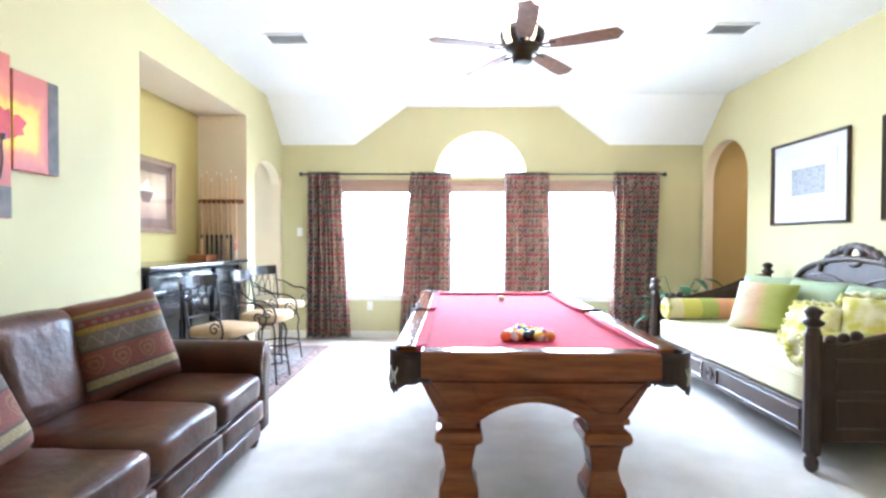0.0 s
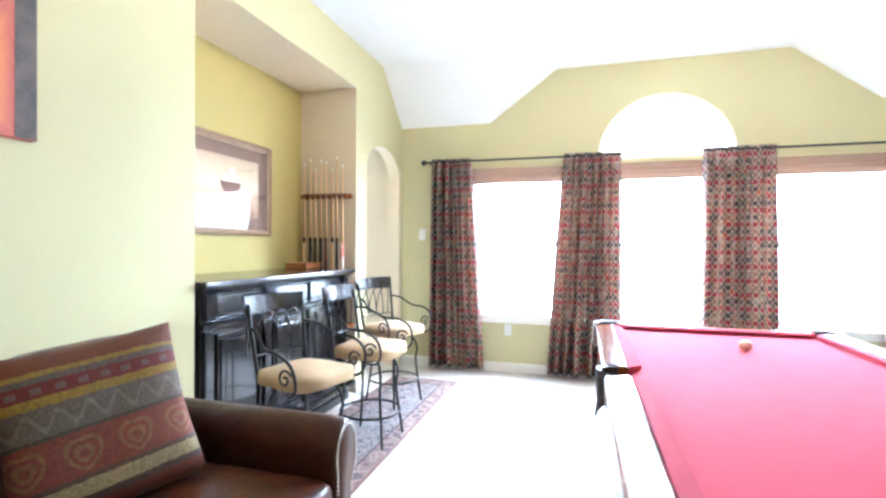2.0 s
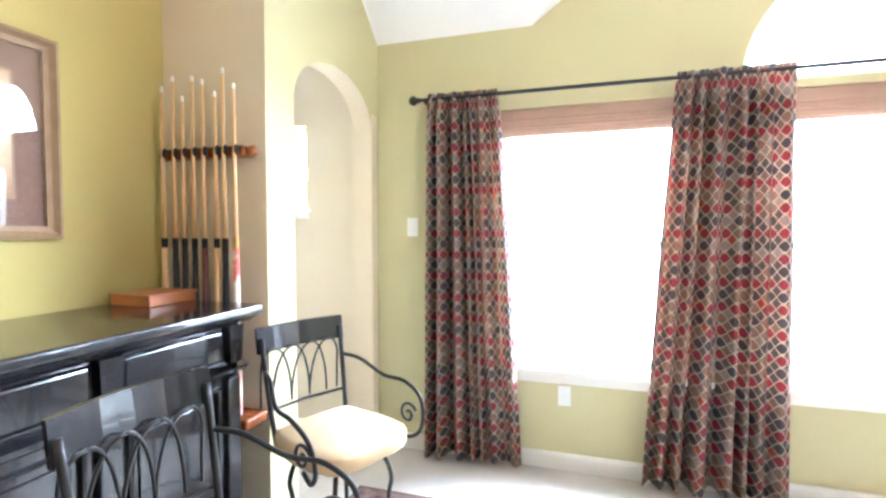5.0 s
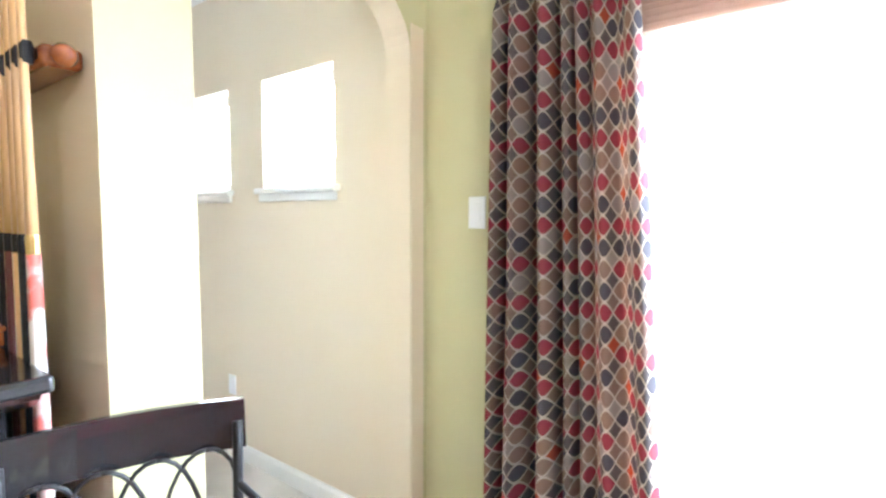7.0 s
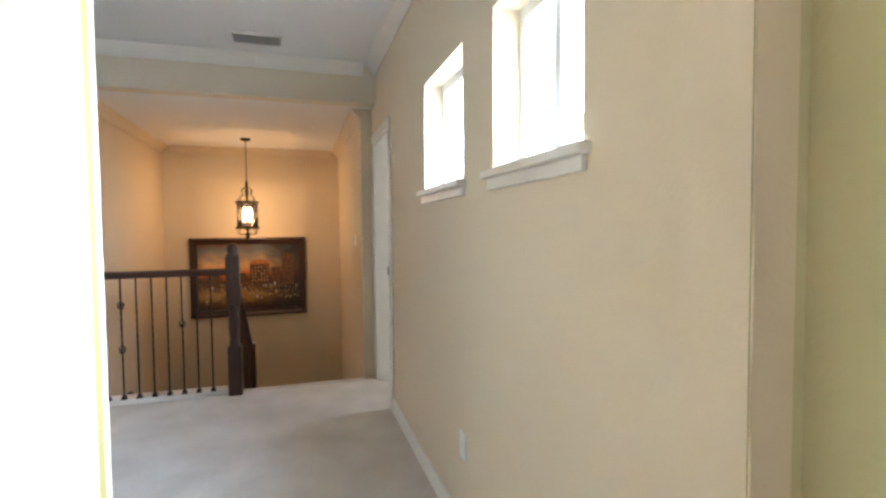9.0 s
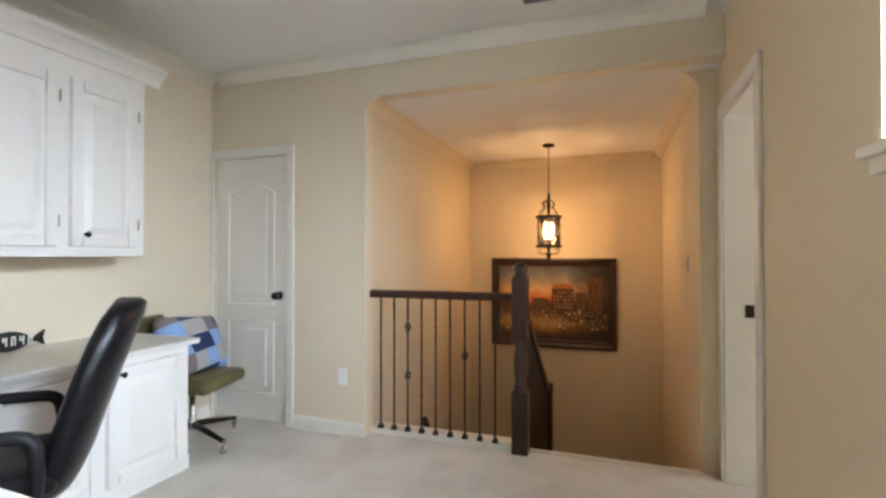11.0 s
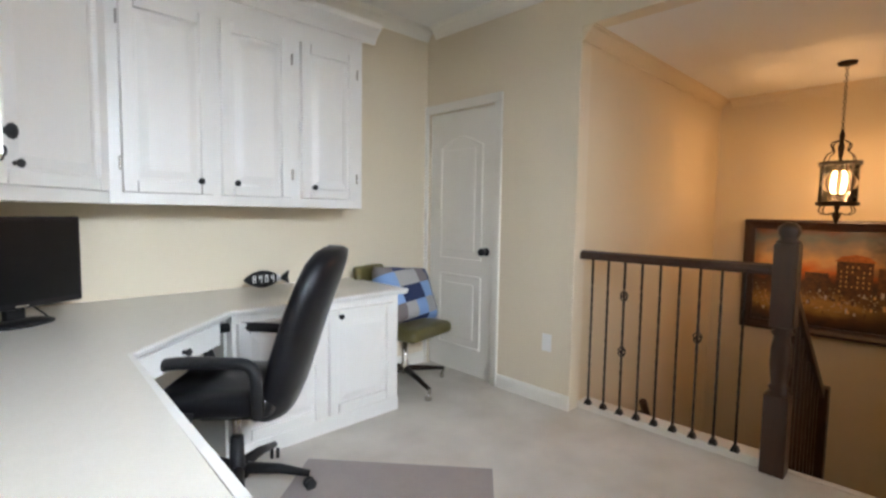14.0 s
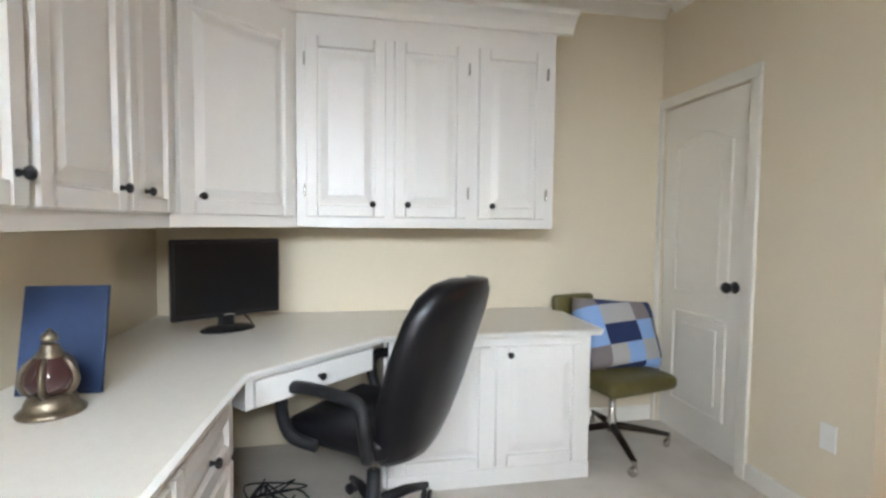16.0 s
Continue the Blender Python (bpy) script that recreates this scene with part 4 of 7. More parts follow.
# ---- pool table ----
PX, PY, TW, TL, TZ = 0.395, 3.475, 1.34, 2.68, 0.795
pt_ = thing("pool_table", "cherry wood pool table with red felt and laced leather pockets", "pool table", PX, PY)
hw, hl = TW / 2, TL / 2
part("cloth", B(-hw + 0.12, -hl + 0.12, TZ - 0.05, hw - 0.12, hl - 0.12, TZ - 0.028), FELT, pt_, "bright red felt bed")
RW = 0.105
for y0, y1 in ((-hl + 0.13, -0.07), (0.07, hl - 0.13)):
    for s in (-1, 1):
        bm = bmesh.new()
        x0, x1 = s * hw, s * (hw - RW)
        box(bm, min(x0, x1), y0, TZ - 0.125, max(x0, x1), y1, TZ, 0.014, 3)
        part("side_rail", bm, CHERRY, pt_, "polished cherry rail")
        bm = bmesh.new()
        xa, xb = s * (hw - RW), s * (hw - RW - 0.05)
        hexa(bm, [(xa, y0, TZ - 0.045), (xb, y0 + 0.05, TZ - 0.018), (xb, y1 - 0.05, TZ - 0.018), (xa, y1, TZ - 0.045)], [(xa, y0, TZ - 0.002), (xb, y0 + 0.05, TZ - 0.004), (xb, y1 - 0.05, TZ - 0.004), (xa, y1, TZ - 0.002)])
        part("cushion", bm, FELTD, pt_, "red cloth cushion")
for s in (-1, 1):
    bm = bmesh.new()
    y0, y1 = s * hl, s * (hl - RW)
    box(bm, -hw + 0.13, min(y0, y1), TZ - 0.125, hw - 0.13, max(y0, y1), TZ, 0.014, 3)
    part("end_rail", bm, CHERRY, pt_, "polished cherry rail")
    bm = bmesh.new()
    ya, yb = s * (hl - RW), s * (hl - RW - 0.05)
    hexa(bm, [(-hw + 0.13, ya, TZ - 0.045), (-hw + 0.18, yb, TZ - 0.018), (hw - 0.18, yb, TZ - 0.018), (hw - 0.13, ya, TZ - 0.045)], [(-hw + 0.13, ya, TZ - 0.002), (-hw + 0.18, yb, TZ - 0.004), (hw - 0.18, yb, TZ - 0.004), (hw - 0.13, ya, TZ - 0.002)])
    part("cushion", bm, FELTD, pt_, "red cloth cushion")
POCKETL = material("brown_pocket_leather", (0.055, 0.024, 0.014), 0.45, second=(0.03, 0.012, 0.008), scale=20, bump=0.3, bump_scale=120)


def pocket(x, y, ang, side):
    r = 0.075 if not side else 0.062
    bm = bmesh.new()
    arc = 270 if not side else 190
    pts = [(r * math.cos(radians(-arc / 2 + arc * i / 16)), r * math.sin(radians(-arc / 2 + arc * i / 16))) for i in range(17)]
    for (a, b), (c, d) in zip(pts, pts[1:]):
        k = 1.32
        hexa(bm, [(a, b, TZ - 0.115), (a * k, b * k, TZ - 0.115), (c * k, d * k, TZ - 0.115), (c, d, TZ - 0.115)], [(a, b, TZ - 0.004), (a * k, b * k, TZ + 0.003), (c * k, d * k, TZ + 0.003), (c, d, TZ - 0.004)])
    bmesh.ops.remove_doubles(bm, verts=bm.verts, dist=1e-4)
    bmesh.ops.rotate(bm, verts=bm.verts, matrix=Matrix.Rotation(radians(ang), 3, "Z"))
    bmesh.ops.translate(bm, verts=bm.verts, vec=(x, y, 0))
    p = part("pocket", bm, POCKETL, pt_, "brown leather pocket iron")
    bm = lathe(bmesh.new(), [(r * 0.99, TZ - 0.05), (r * 0.9, TZ - 0.14), (r * 0.5, TZ - 0.165)], 16, x, y)
    part("pocket_bag", bm, BLACKP, p)
    # scalloped leather skirt round the pocket, laced with pale thongs
    bm = bmesh.new()
    n = 36
    cols = []
    for i in range(n + 1):
        u = -1 + 2 * i / n
        a = radians(ang + 112 * u)
        v = abs(u)
        drop = 0.165 + 0.018 * math.cos(v * 9) + 0.010 * math.cos(u * 62) if v < 0.34 else 0.128 + 0.03 * max(0.0, (v - 0.62) / 0.38) + 0.010 * math.cos(u * 46)
        k = r * 1.345
        flare = 0.002 + 0.014 * max(0.0, v - 0.7)
        c, s = math.cos(a), math.sin(a)
        cols.append([[bm.verts.new((x + (k + f + t) * c, y + (k + f + t) * s, TZ + z)) for f, z in ((0, -0.012), (-0.006, -0.06), (-0.004, -0.12), (flare, -drop))] for t in (0.0, -0.006)])
    for A, Bc in zip(cols, cols[1:]):
        for j in range(3):
            bm.faces.new((A[0][j], Bc[0][j], Bc[0][j + 1], A[0][j + 1]))
            bm.faces.new((A[1][j + 1], Bc[1][j + 1], Bc[1][j], A[1][j]))
        bm.faces.new((A[0][3], Bc[0][3], Bc[1][3], A[1][3]))
        bm.faces.new((A[0][0], A[1][0], Bc[1][0], Bc[0][0]))
    for A, flip in ((cols[0], 1), (cols[-1], 0)):
        for j in range(3):
            q = (A[0][j], A[1][j], A[1][j + 1], A[0][j + 1])
            bm.faces.new(q if not flip else q[::-1])
    skirt = part("leather_skirt", bm, POCKETL, p, "scalloped brown leather skirt", True)
    if not side:
        for du, z0, z1 in ((-0.16, -0.07, -0.10), (0.16, -0.07, -0.10), (-0.06, -0.09, -0.12), (0.06, -0.09, -0.12), (-0.09, -0.145, -0.115), (0.10, -0.145, -0.115)):
            pts = [(x + (r * 1.345 + 0.001) * math.cos(radians(ang) + du * q), y + (r * 1.345 + 0.001) * math.sin(radians(ang) + du * q), TZ + z) for q, z in ((1.5, z0), (0.8, z1))]
            part("lace", sweep(bmesh.new(), pts, 0.003, 5), PLASTICW, skirt, "pale leather lacing")


for sx in (-1, 1):
    for sy in (-1, 1):
        pocket(sx * (hw - 0.085), sy * (hl - 0.085), math.degrees(math.atan2(sy, sx)), False)
    pocket(sx * (hw - 0.055), 0, 0 if sx > 0 else 180, True)
for s in (-1, 1):
    bm = bmesh.new()
    n = 20
    w0, w1 = hw - 0.13, hw - 0.25
    top, low = [], []
    for i in range(n + 1):
        u = -1 + 2 * i / n
        top.append((u * w0, TZ - 0.122))
        arch = 0.0 if abs(u) > 0.62 else 0.095 * math.cos(u / 0.62 * math.pi / 2) ** 0.8
        low.append((u * w1, 0.42 + arch))
    ya, yb = s * (hl - 0.10), s * (hl - 0.17)
    for i in range(n):
        hexa(bm, [(low[i][0], yb, low[i][1]), (low[i + 1][0], yb, low[i + 1][1]), (top[i + 1][0], ya, top[i + 1][1]), (top[i][0], ya, top[i][1])],
             [(low[i][0], yb - s * 0.03, low[i][1]), (low[i + 1][0], yb - s * 0.03, low[i + 1][1]), (top[i + 1][0], ya - s * 0.03, top[i + 1][1]), (top[i][0], ya - s * 0.03, top[i][1])])
    bmesh.ops.remove_doubles(bm, verts=bm.verts, dist=1e-5)
    part("end_apron", bm, CHERRY, pt_, "arched cherry end panel")
    bm = bmesh.new()
    l0, l1 = hl - 0.13, hl - 0.20
    xa, xb = s * (hw - 0.10), s * (hw - 0.22)
    hexa(bm, [(xb, -l1, 0.42), (xb, l1, 0.42), (xa, l0, TZ - 0.122), (xa, -l0, TZ - 0.122)], [(xb - s * 0.03, -l1, 0.42), (xb - s * 0.03, l1, 0.42), (xa - s * 0.03, l0, TZ - 0.122), (xa - s * 0.03, -l0, TZ - 0.122)])
    part("side_apron", bm, CHERRY, pt_, "flared cherry side panel")
    bm = bmesh.new()
    for q in ([(-0.50, 0.628), (0.50, 0.628), (0.395, 0.47), (0.30, 0.478), (0.17, 0.545), (0, 0.562), (-0.17, 0.545), (-0.30, 0.478), (-0.395, 0.47)],):
        sweep(bm, [(a, s * (hl - 0.168 + (b - 0.42) * 0.288), b) for a, b in q], 0.006, 6, True)
    part("apron_moulding", bm, CHERRY, pt_)
LEG = [(0.105, 0.43), (0.105, 0.405), (0.085, 0.395), (0.085, 0.375), (0.11, 0.362), (0.118, 0.335), (0.112, 0.31), (0.085, 0.285), (0.078, 0.25), (0.066, 0.18), (0.066, 0.16), (0.078, 0.11), (0.095, 0.075), (0.098, 0.03), (0.09, 0.0)]
for sx in (-1, 1):
    for sy in (-1, 1):
        bm = lathe(bmesh.new(), LEG[::-1], 4, sx * 0.36, sy * (hl - 0.29), True)
        bmesh.ops.bevel(bm, geom=[e for e in bm.edges if abs(e.verts[0].co.z - e.verts[1].co.z) > 0.004], offset=0.008, segments=2, affect="EDGES")
        part("leg", bm, CHERRY, pt_, "shaped square cherry leg")
part("slate_frame", B(-hw + 0.14, -hl + 0.14, TZ - 0.16, hw - 0.14, hl - 0.14, TZ - 0.051), CHERRY, pt_)

BALLZ = TZ - 0.028 + 0.0286
BALLS = [((0.78, 0.10, 0.02), 0), ((0.75, 0.20, 0.02), 1), ((0.01, 0.012, 0.02), 0), ((0.80, 0.50, 0.05), 1), ((0.80, 0.16, 0.02), 0), ((0.03, 0.05, 0.30), 1), ((0.75, 0.45, 0.03), 0), ((0.02, 0.02, 0.02), 0), ((0.45, 0.04, 0.02), 1),
         ((0.80, 0.25, 0.02), 0), ((0.02, 0.10, 0.06), 0), ((0.72, 0.50, 0.06), 1), ((0.04, 0.04, 0.22), 0), ((0.75, 0.20, 0.02), 0), ((0.80, 0.48, 0.03), 0)]


def ball(x, y, col, stripe, label, seed):
    b = thing("billiard_ball", label, "ball", x, y, BALLZ, seed * 47 % 360, group="racked billiard balls" if seed >= 0 else "")
    if seed >= 0:
        b.rotation_euler = (seed * 1.3, seed * 0.9, seed * 2.1)
    r = 0.0286
    m = material("phenolic_ball", col, 0.08, second=tuple(c * 0.9 for c in col), coat=0.5)
    white = material("ivory_phenolic", (0.78, 0.70, 0.55), 0.08, second=(0.75, 0.67, 0.52), coat=0.5)
    prof = [(max(0.0004, r * math.cos(a)), r * math.sin(a)) for a in [math.pi * (i / 16 - 0.5) for i in range(17)]]
    part("sphere", lathe(bmesh.new(), prof, 24), white if stripe else m, b, "", True)
    if stripe:
        band = [(r * 1.004 * math.cos(a), r * 1.004 * math.sin(a)) for a in [radians(-32 + 64 * i / 8) for i in range(9)]]
        part("stripe", lathe(bmesh.new(), band, 24), m, b, "coloured stripe", True)
    elif seed >= 0:
        spot = [(0.0105 * math.sqrt(1 - (i / 4) ** 2) + 0.0003, r * 0.93 + 0.0022 * i / 4) for i in range(5)]
        part("number_spot", lathe(bmesh.new(), spot, 14), white, b, "pale number spot", True)


k = 0
for row in range(5):
    for i in range(5 - row):
        col, st = BALLS[k]
        ball(0.395 + (i - (4 - row) / 2) * 0.0575, 2.51 + row * 0.0498, col, st, "glossy numbered billiard ball racked in a triangle", k)
        k += 1
ball(0.425, 4.17, (0.80, 0.55, 0.38), 0, "pale cue ball near the far end of the felt", -1)

# ---- leather sofa ----
sofa = thing("sofa", "dark brown leather sofa with rolled nailhead arms", "sofa")
SX0, SX1, SY0, SY1 = -2.235, -1.175, 0.92, 3.105
part("base", soft_box(bmesh.new(), SX0 + 0.05, SY0 + 0.12, 0.09, SX1 - 0.03, SY1 - 0.12, 0.31, 0.02), LEATHER, sofa, "", True)
cy = [1.17, 1.89, 2.43, 2.96]
for i in range(3):
    part("seat_cushion", soft_box(bmesh.new(), SX0 + 0.30, cy[i] + 0.004, 0.30, SX1 + 0.0, cy[i + 1] - 0.004, 0.47, 0.055, 0.025, 12, i), LEATHER, sofa, "creased seat cushion", True)
    bm = bmesh.new()
    soft_box(bm, -0.13, cy[i] + 0.01, -0.27, 0.13, cy[i + 1] - 0.01, 0.27, 0.10, 0.0, 12, i + 5)
    bmesh.ops.rotate(bm, verts=bm.verts, matrix=Matrix.Rotation(radians(-13), 3, "Y"))
    bmesh.ops.translate(bm, verts=bm.verts, vec=(SX0 + 0.27, 0, 0.68))
    part("back_cushion", bm, LEATHER, sofa, "plump back cushion", True)
    part("front_rail", soft_box(bmesh.new(), SX1 - 0.05, cy[i] + 0.003, 0.18, SX1 + 0.005, cy[i + 1] - 0.003, 0.30, 0.015, 0, 6), LEATHER, sofa, "", True)
part("skirt_rail", soft_box(bmesh.new(), SX1 - 0.06, SY0 + 0.2, 0.075, SX1 + 0.01, SY1 - 0.2, 0.18, 0.02, 0, 6), LEATHER, sofa, "", True)
part("back_frame", soft_box(bmesh.new(), SX0, SY0 + 0.05, 0.09, SX0 + 0.17, SY1 - 0.05, 0.84, 0.06), LEATHER, sofa, "", True)
for y0, y1, s in ((2.955, 3.105, 1), (0.92, 1.17, -1)):
    yc = (y0 + y1) / 2
    prof = [(y0 + 0.015, 0.08), (y1 - 0.015, 0.08), (y1 - 0.02, 0.40)] + [(yc + s * 0.02 + (y1 - y0) * 0.55 * math.cos(radians(a)), 0.525 + 0.125 * math.sin(radians(a))) for a in range(-20, 201, 20)] + [(y0 + 0.02, 0.40)]
    bm = bmesh.new()
    rings = []
    for x, k2 in ((SX0 + 0.02, 1), (SX1 - 0.1, 1), (SX1 - 0.03, 0.985), (SX1 - 0.012, 0.93)):
        rings.append([bm.verts.new((x, yc + (a - yc) * k2, 0.35 + (b - 0.35) * k2)) for a, b in prof])
    for r0, r1 in zip(rings, rings[1:]):
        for i in range(len(prof)):
            bm.faces.new((r0[i], r0[(i + 1) % len(prof)], r1[(i + 1) % len(prof)], r1[i]))
    bm.faces.new(rings[0][::-1])
    bm.faces.new(rings[-1])
    arm = part("arm", bm, LEATHER, sofa, "rolled leather arm", True)
    nails = [(yc + (a - yc) * 0.90, 0.35 + (b - 0.35) * 0.93) for a, b in prof[2:]]
    path = curve_points([(0, a, b) for a, b in nails], 5)
    for p in path:
        bm = lathe(bmesh.new(), [(0.0075, 0), (0.006, 0.003), (0.002, 0.005)], 8)
        bmesh.ops.rotate(bm, verts=bm.verts, matrix=Matrix.Rotation(radians(90), 3, "Y"))
        bmesh.ops.translate(bm, verts=bm.verts, vec=(SX1 - 0.012, p[1], p[2]))
        part("nailhead", bm, CHROME, arm)
for x in (SX0 + 0.1, SX1 - 0.07):
    for y in (SY0 + 0.14, SY1 - 0.14):
        part("foot", lathe(bmesh.new(), [(0.028, 0), (0.04, 0.03), (0.035, 0.06), (0.045, 0.09)], 14, x, y), DARKWOOD, sofa, "", True)


def throw_cushion(name, label, cat, mat, w, h, d, m, group=""):
    ob = single(name, pillow(bmesh.new(), w, h, d, 20, 0.42), mat, label, cat, m, group, True)
    return ob


throw_cushion("throw_cushion", "large rust, gold and brown striped cushion in the sofa corner", "cushion", KILIM, 0.53, 0.53, 0.20, pose(-1.80, 2.58, 0.725, -20, -7, 66))
throw_cushion("throw_cushion", "striped kilim-style cushion at the other end of the sofa", "cushion", KILIM, 0.52, 0.50, 0.20, pose(-1.66, 1.50, 0.70, -22, -6, 96))

# ---- poppy canvases ----
PETAL = material("poppy_red", (0.62, 0.055, 0.03), 0.6, second=(0.45, 0.02, 0.012), scale=12)
TAUPEP = material("grey_violet_paint", (0.20, 0.13, 0.12), 0.6, second=(0.11, 0.07, 0.07), scale=20)
SMOKE = material("smoky_paint", (0.12, 0.085, 0.06), 0.6, second=(0.035, 0.028, 0.024), scale=14, amount=0.4)


def poppy_material(y0, y1, z0, z1):
    """Salmon ground with a yellow field between the given shares of the canvas, brushed at its edges."""
    m, nt, b = blank("poppy_painting", 0.55)
    sp = nt.nodes.new("ShaderNodeSeparateXYZ")
    g = coords(nt, "Generated")
    nt.links.new(g, sp.inputs[0])
    n = nt.nodes.new("ShaderNodeTexNoise")
    n.inputs["Scale"].default_value, n.inputs["Detail"].default_value = 7, 8
    nt.links.new(g, n.inputs["Vector"])
    off = calc(nt, "MULTIPLY", calc(nt, "SUBTRACT", n.outputs[0], 0.5), 0.12)
    dy = calc(nt, "SUBTRACT", calc(nt, "ABSOLUTE", calc(nt, "SUBTRACT", sp.outputs[1], (y0 + y1) / 2)), (y1 - y0) / 2)
    dz = calc(nt, "SUBTRACT", calc(nt, "ABSOLUTE", calc(nt, "SUBTRACT", sp.outputs[2], (z0 + z1) / 2)), (z1 - z0) / 2)
    d = calc(nt, "ADD", calc(nt, "MAXIMUM", dy, dz), calc(nt, "ADD", off, 0.5))
    col = ramp_of(nt, d, [(0.28, (0.86, 0.62, 0.04)), (0.46, (0.80, 0.47, 0.015)), (0.52, (0.66, 0.20, 0.045)), (0.64, (0.52, 0.11, 0.06)), (0.9, (0.40, 0.10, 0.06))])
    streak = nt.nodes.new("ShaderNodeTexNoise")
    streak.inputs["Scale"].default_value = 34
    nt.links.new(g, streak.inputs["Vector"])
    nt.links.new(mix_col(nt, calc(nt, "MULTIPLY", streak.outputs[0], 0.3), col, (0.20, 0.05, 0.03)), b.inputs["Base Color"])
    return m


def poppy(bm, x, yc, zc, r, y0, y1):
    """A ragged cup-shaped flower, cut off at the canvas edges y0 and y1."""
    ring = [(-1.15, 0.35), (-0.98, 0.62), (-0.80, 0.52), (-0.62, 0.85), (-0.40, 0.66), (-0.2, 0.92), (0.05, 0.74), (0.3, 0.9), (0.5, 0.62), (0.78, 0.72), (1.25, 0.42), (1.0, 0.05), (1.1, -0.2), (0.7, -0.32), (0.35, -0.52), (0.0, -0.62), (-0.4, -0.5), (-0.8, -0.25), (-1.05, 0.05)]
    pts = [(max(y0, min(y1, yc + r * u)), zc + r * v) for u, v in ring]
    c0, c1 = bm.verts.new((x, max(y0, min(y1, yc)), zc)), bm.verts.new((x - 0.0008, max(y0, min(y1, yc)), zc))
    hi, lo = [bm.verts.new((x, a, b)) for a, b in pts], [bm.verts.new((x - 0.0008, a, b)) for a, b in pts]
    for i in range(len(pts)):
        j = (i + 1) % len(pts)
        bm.faces.new((c0, hi[i], hi[j]))
        bm.faces.new((c1, lo[j], lo[i]))
        bm.faces.new((hi[i], lo[i], lo[j], hi[j]))
    return bm


for y0, y1, z0, z1, field in ((2.40, 2.685, 1.645, 2.155, (-0.2, 0.56, 0.19, 0.68)), (2.115, 2.39, 1.395, 2.215, (-0.2, 1.2, 0.42, 0.73)), (1.83, 2.105, 1.62, 2.33, (0.3, 1.2, 0.15, 0.62)), (1.545, 1.82, 1.42, 2.12, (0.4, 1.3, 0.3, 0.7))):
    cv = thing("poppy_canvas", "stretched canvas of red poppies on yellow and salmon", "painting", group="poppy canvases")
    part("canvas", B(XL + 0.001, y0, z0, XL + 0.036, y1, z1, 0.004), poppy_material(*field), cv)
    if y0 > 2.3:
        part("smoky_band", B(XL + 0.036, y1 - 0.072, z0 + 0.003, XL + 0.0372, y1 - 0.003, z1 - 0.003), SMOKE, cv, "dark smoky painted band")
        part("flower", poppy(bmesh.new(), XL + 0.0372, 2.349, 1.852, 0.105, y0 + 0.002, y1), PETAL, cv, "painted red poppy")
    elif y0 > 2.0:
        part("smoky_band", B(XL + 0.036, y0 + 0.16, z0 + 0.003, XL + 0.0372, y1 - 0.003, z0 + 0.16), SMOKE, cv, "dark smoky painted block")
        part("flower", poppy(bmesh.new(), XL + 0.0372, 2.349, 1.852, 0.105, y0, y1 - 0.002), PETAL, cv, "painted red poppy")
        part("flower", poppy(bmesh.new(), XL + 0.0372, 2.10, 2.02, 0.10, y0 + 0.002, y1), PETAL, cv, "painted red poppy")
        part("stem", sweep(bmesh.new(), curve_points([(XL + 0.0376, 2.345, 1.81), (XL + 0.0372, 2.335, 1.76), (XL + 0.0372, 2.34, 1.68), (XL + 0.0372, 2.325, 1.58)], 5), [0.016] * 3 + [0.006] * 13, 6), TAUPEP, cv, "grey painted stem")
    else:
        part("flower", poppy(bmesh.new(), XL + 0.0372, 2.10 if y0 > 1.7 else 1.66, 2.02 if y0 > 1.7 else 1.80, 0.10, y0 + 0.002, y1 - 0.002), PETAL, cv, "painted red poppy")


# ---- framed pictures ----
def framed(name, label, m, w, h, fw, frame_mat, mats, depth=0.03, glass=True):
    """mats: (inset, material) layers; local x is the width, y comes out of the wall."""
    t = thing(name, label, "picture")
    t.matrix_basis = m
    prof = [(0, 0), (0, depth), (fw * 0.3, depth + 0.006), (fw * 0.62, depth * 0.7), (fw, depth * 0.55), (fw, 0)]
    for nm, c in (("frame_side", [(-w / 2, -h / 2), (w / 2, -h / 2)]), ("frame_side", [(w / 2, -h / 2), (w / 2, h / 2)]), ("frame_side", [(w / 2, h / 2), (-w / 2, h / 2)]), ("frame_side", [(-w / 2, h / 2), (-w / 2, -h / 2)])):
        bm = bmesh.new()
        (ax, az), (bx, bz) = c
        dx, dz = (bx - ax) / max(abs(bx - ax), abs(bz - az)), (bz - az) / max(abs(bx - ax), abs(bz - az))
        nx, nz = -dz, dx
        r0 = [bm.verts.new((ax + nx * u + dx * u, v, az + nz * u + dz * u)) for u, v in prof]
        r1 = [bm.verts.new((bx + nx * u - dx * u, v, bz + nz * u - dz * u)) for u, v in prof]
        bm.faces.new(r0[::-1])
        bm.faces.new(r1)
        for i in range(len(prof)):
            j = (i + 1) % len(prof)
            bm.faces.new((r0[i], r0[j], r1[j], r1[i]))
        part(nm, bm, frame_mat, t)
    y = 0.004
    for nm, inset, mt in mats:
        part(nm, B(-w / 2 + inset, 0.001, -h / 2 + inset, w / 2 - inset, y, h / 2 - inset), mt, t)
        y += 0.002
    if glass:
        g = part("glazing", B(-w / 2 + fw, y + 0.003, -h / 2 + fw, w / 2 - fw, y + 0.006, h / 2 - fw), GLASS, t)
        g.visible_shadow = False
    return t


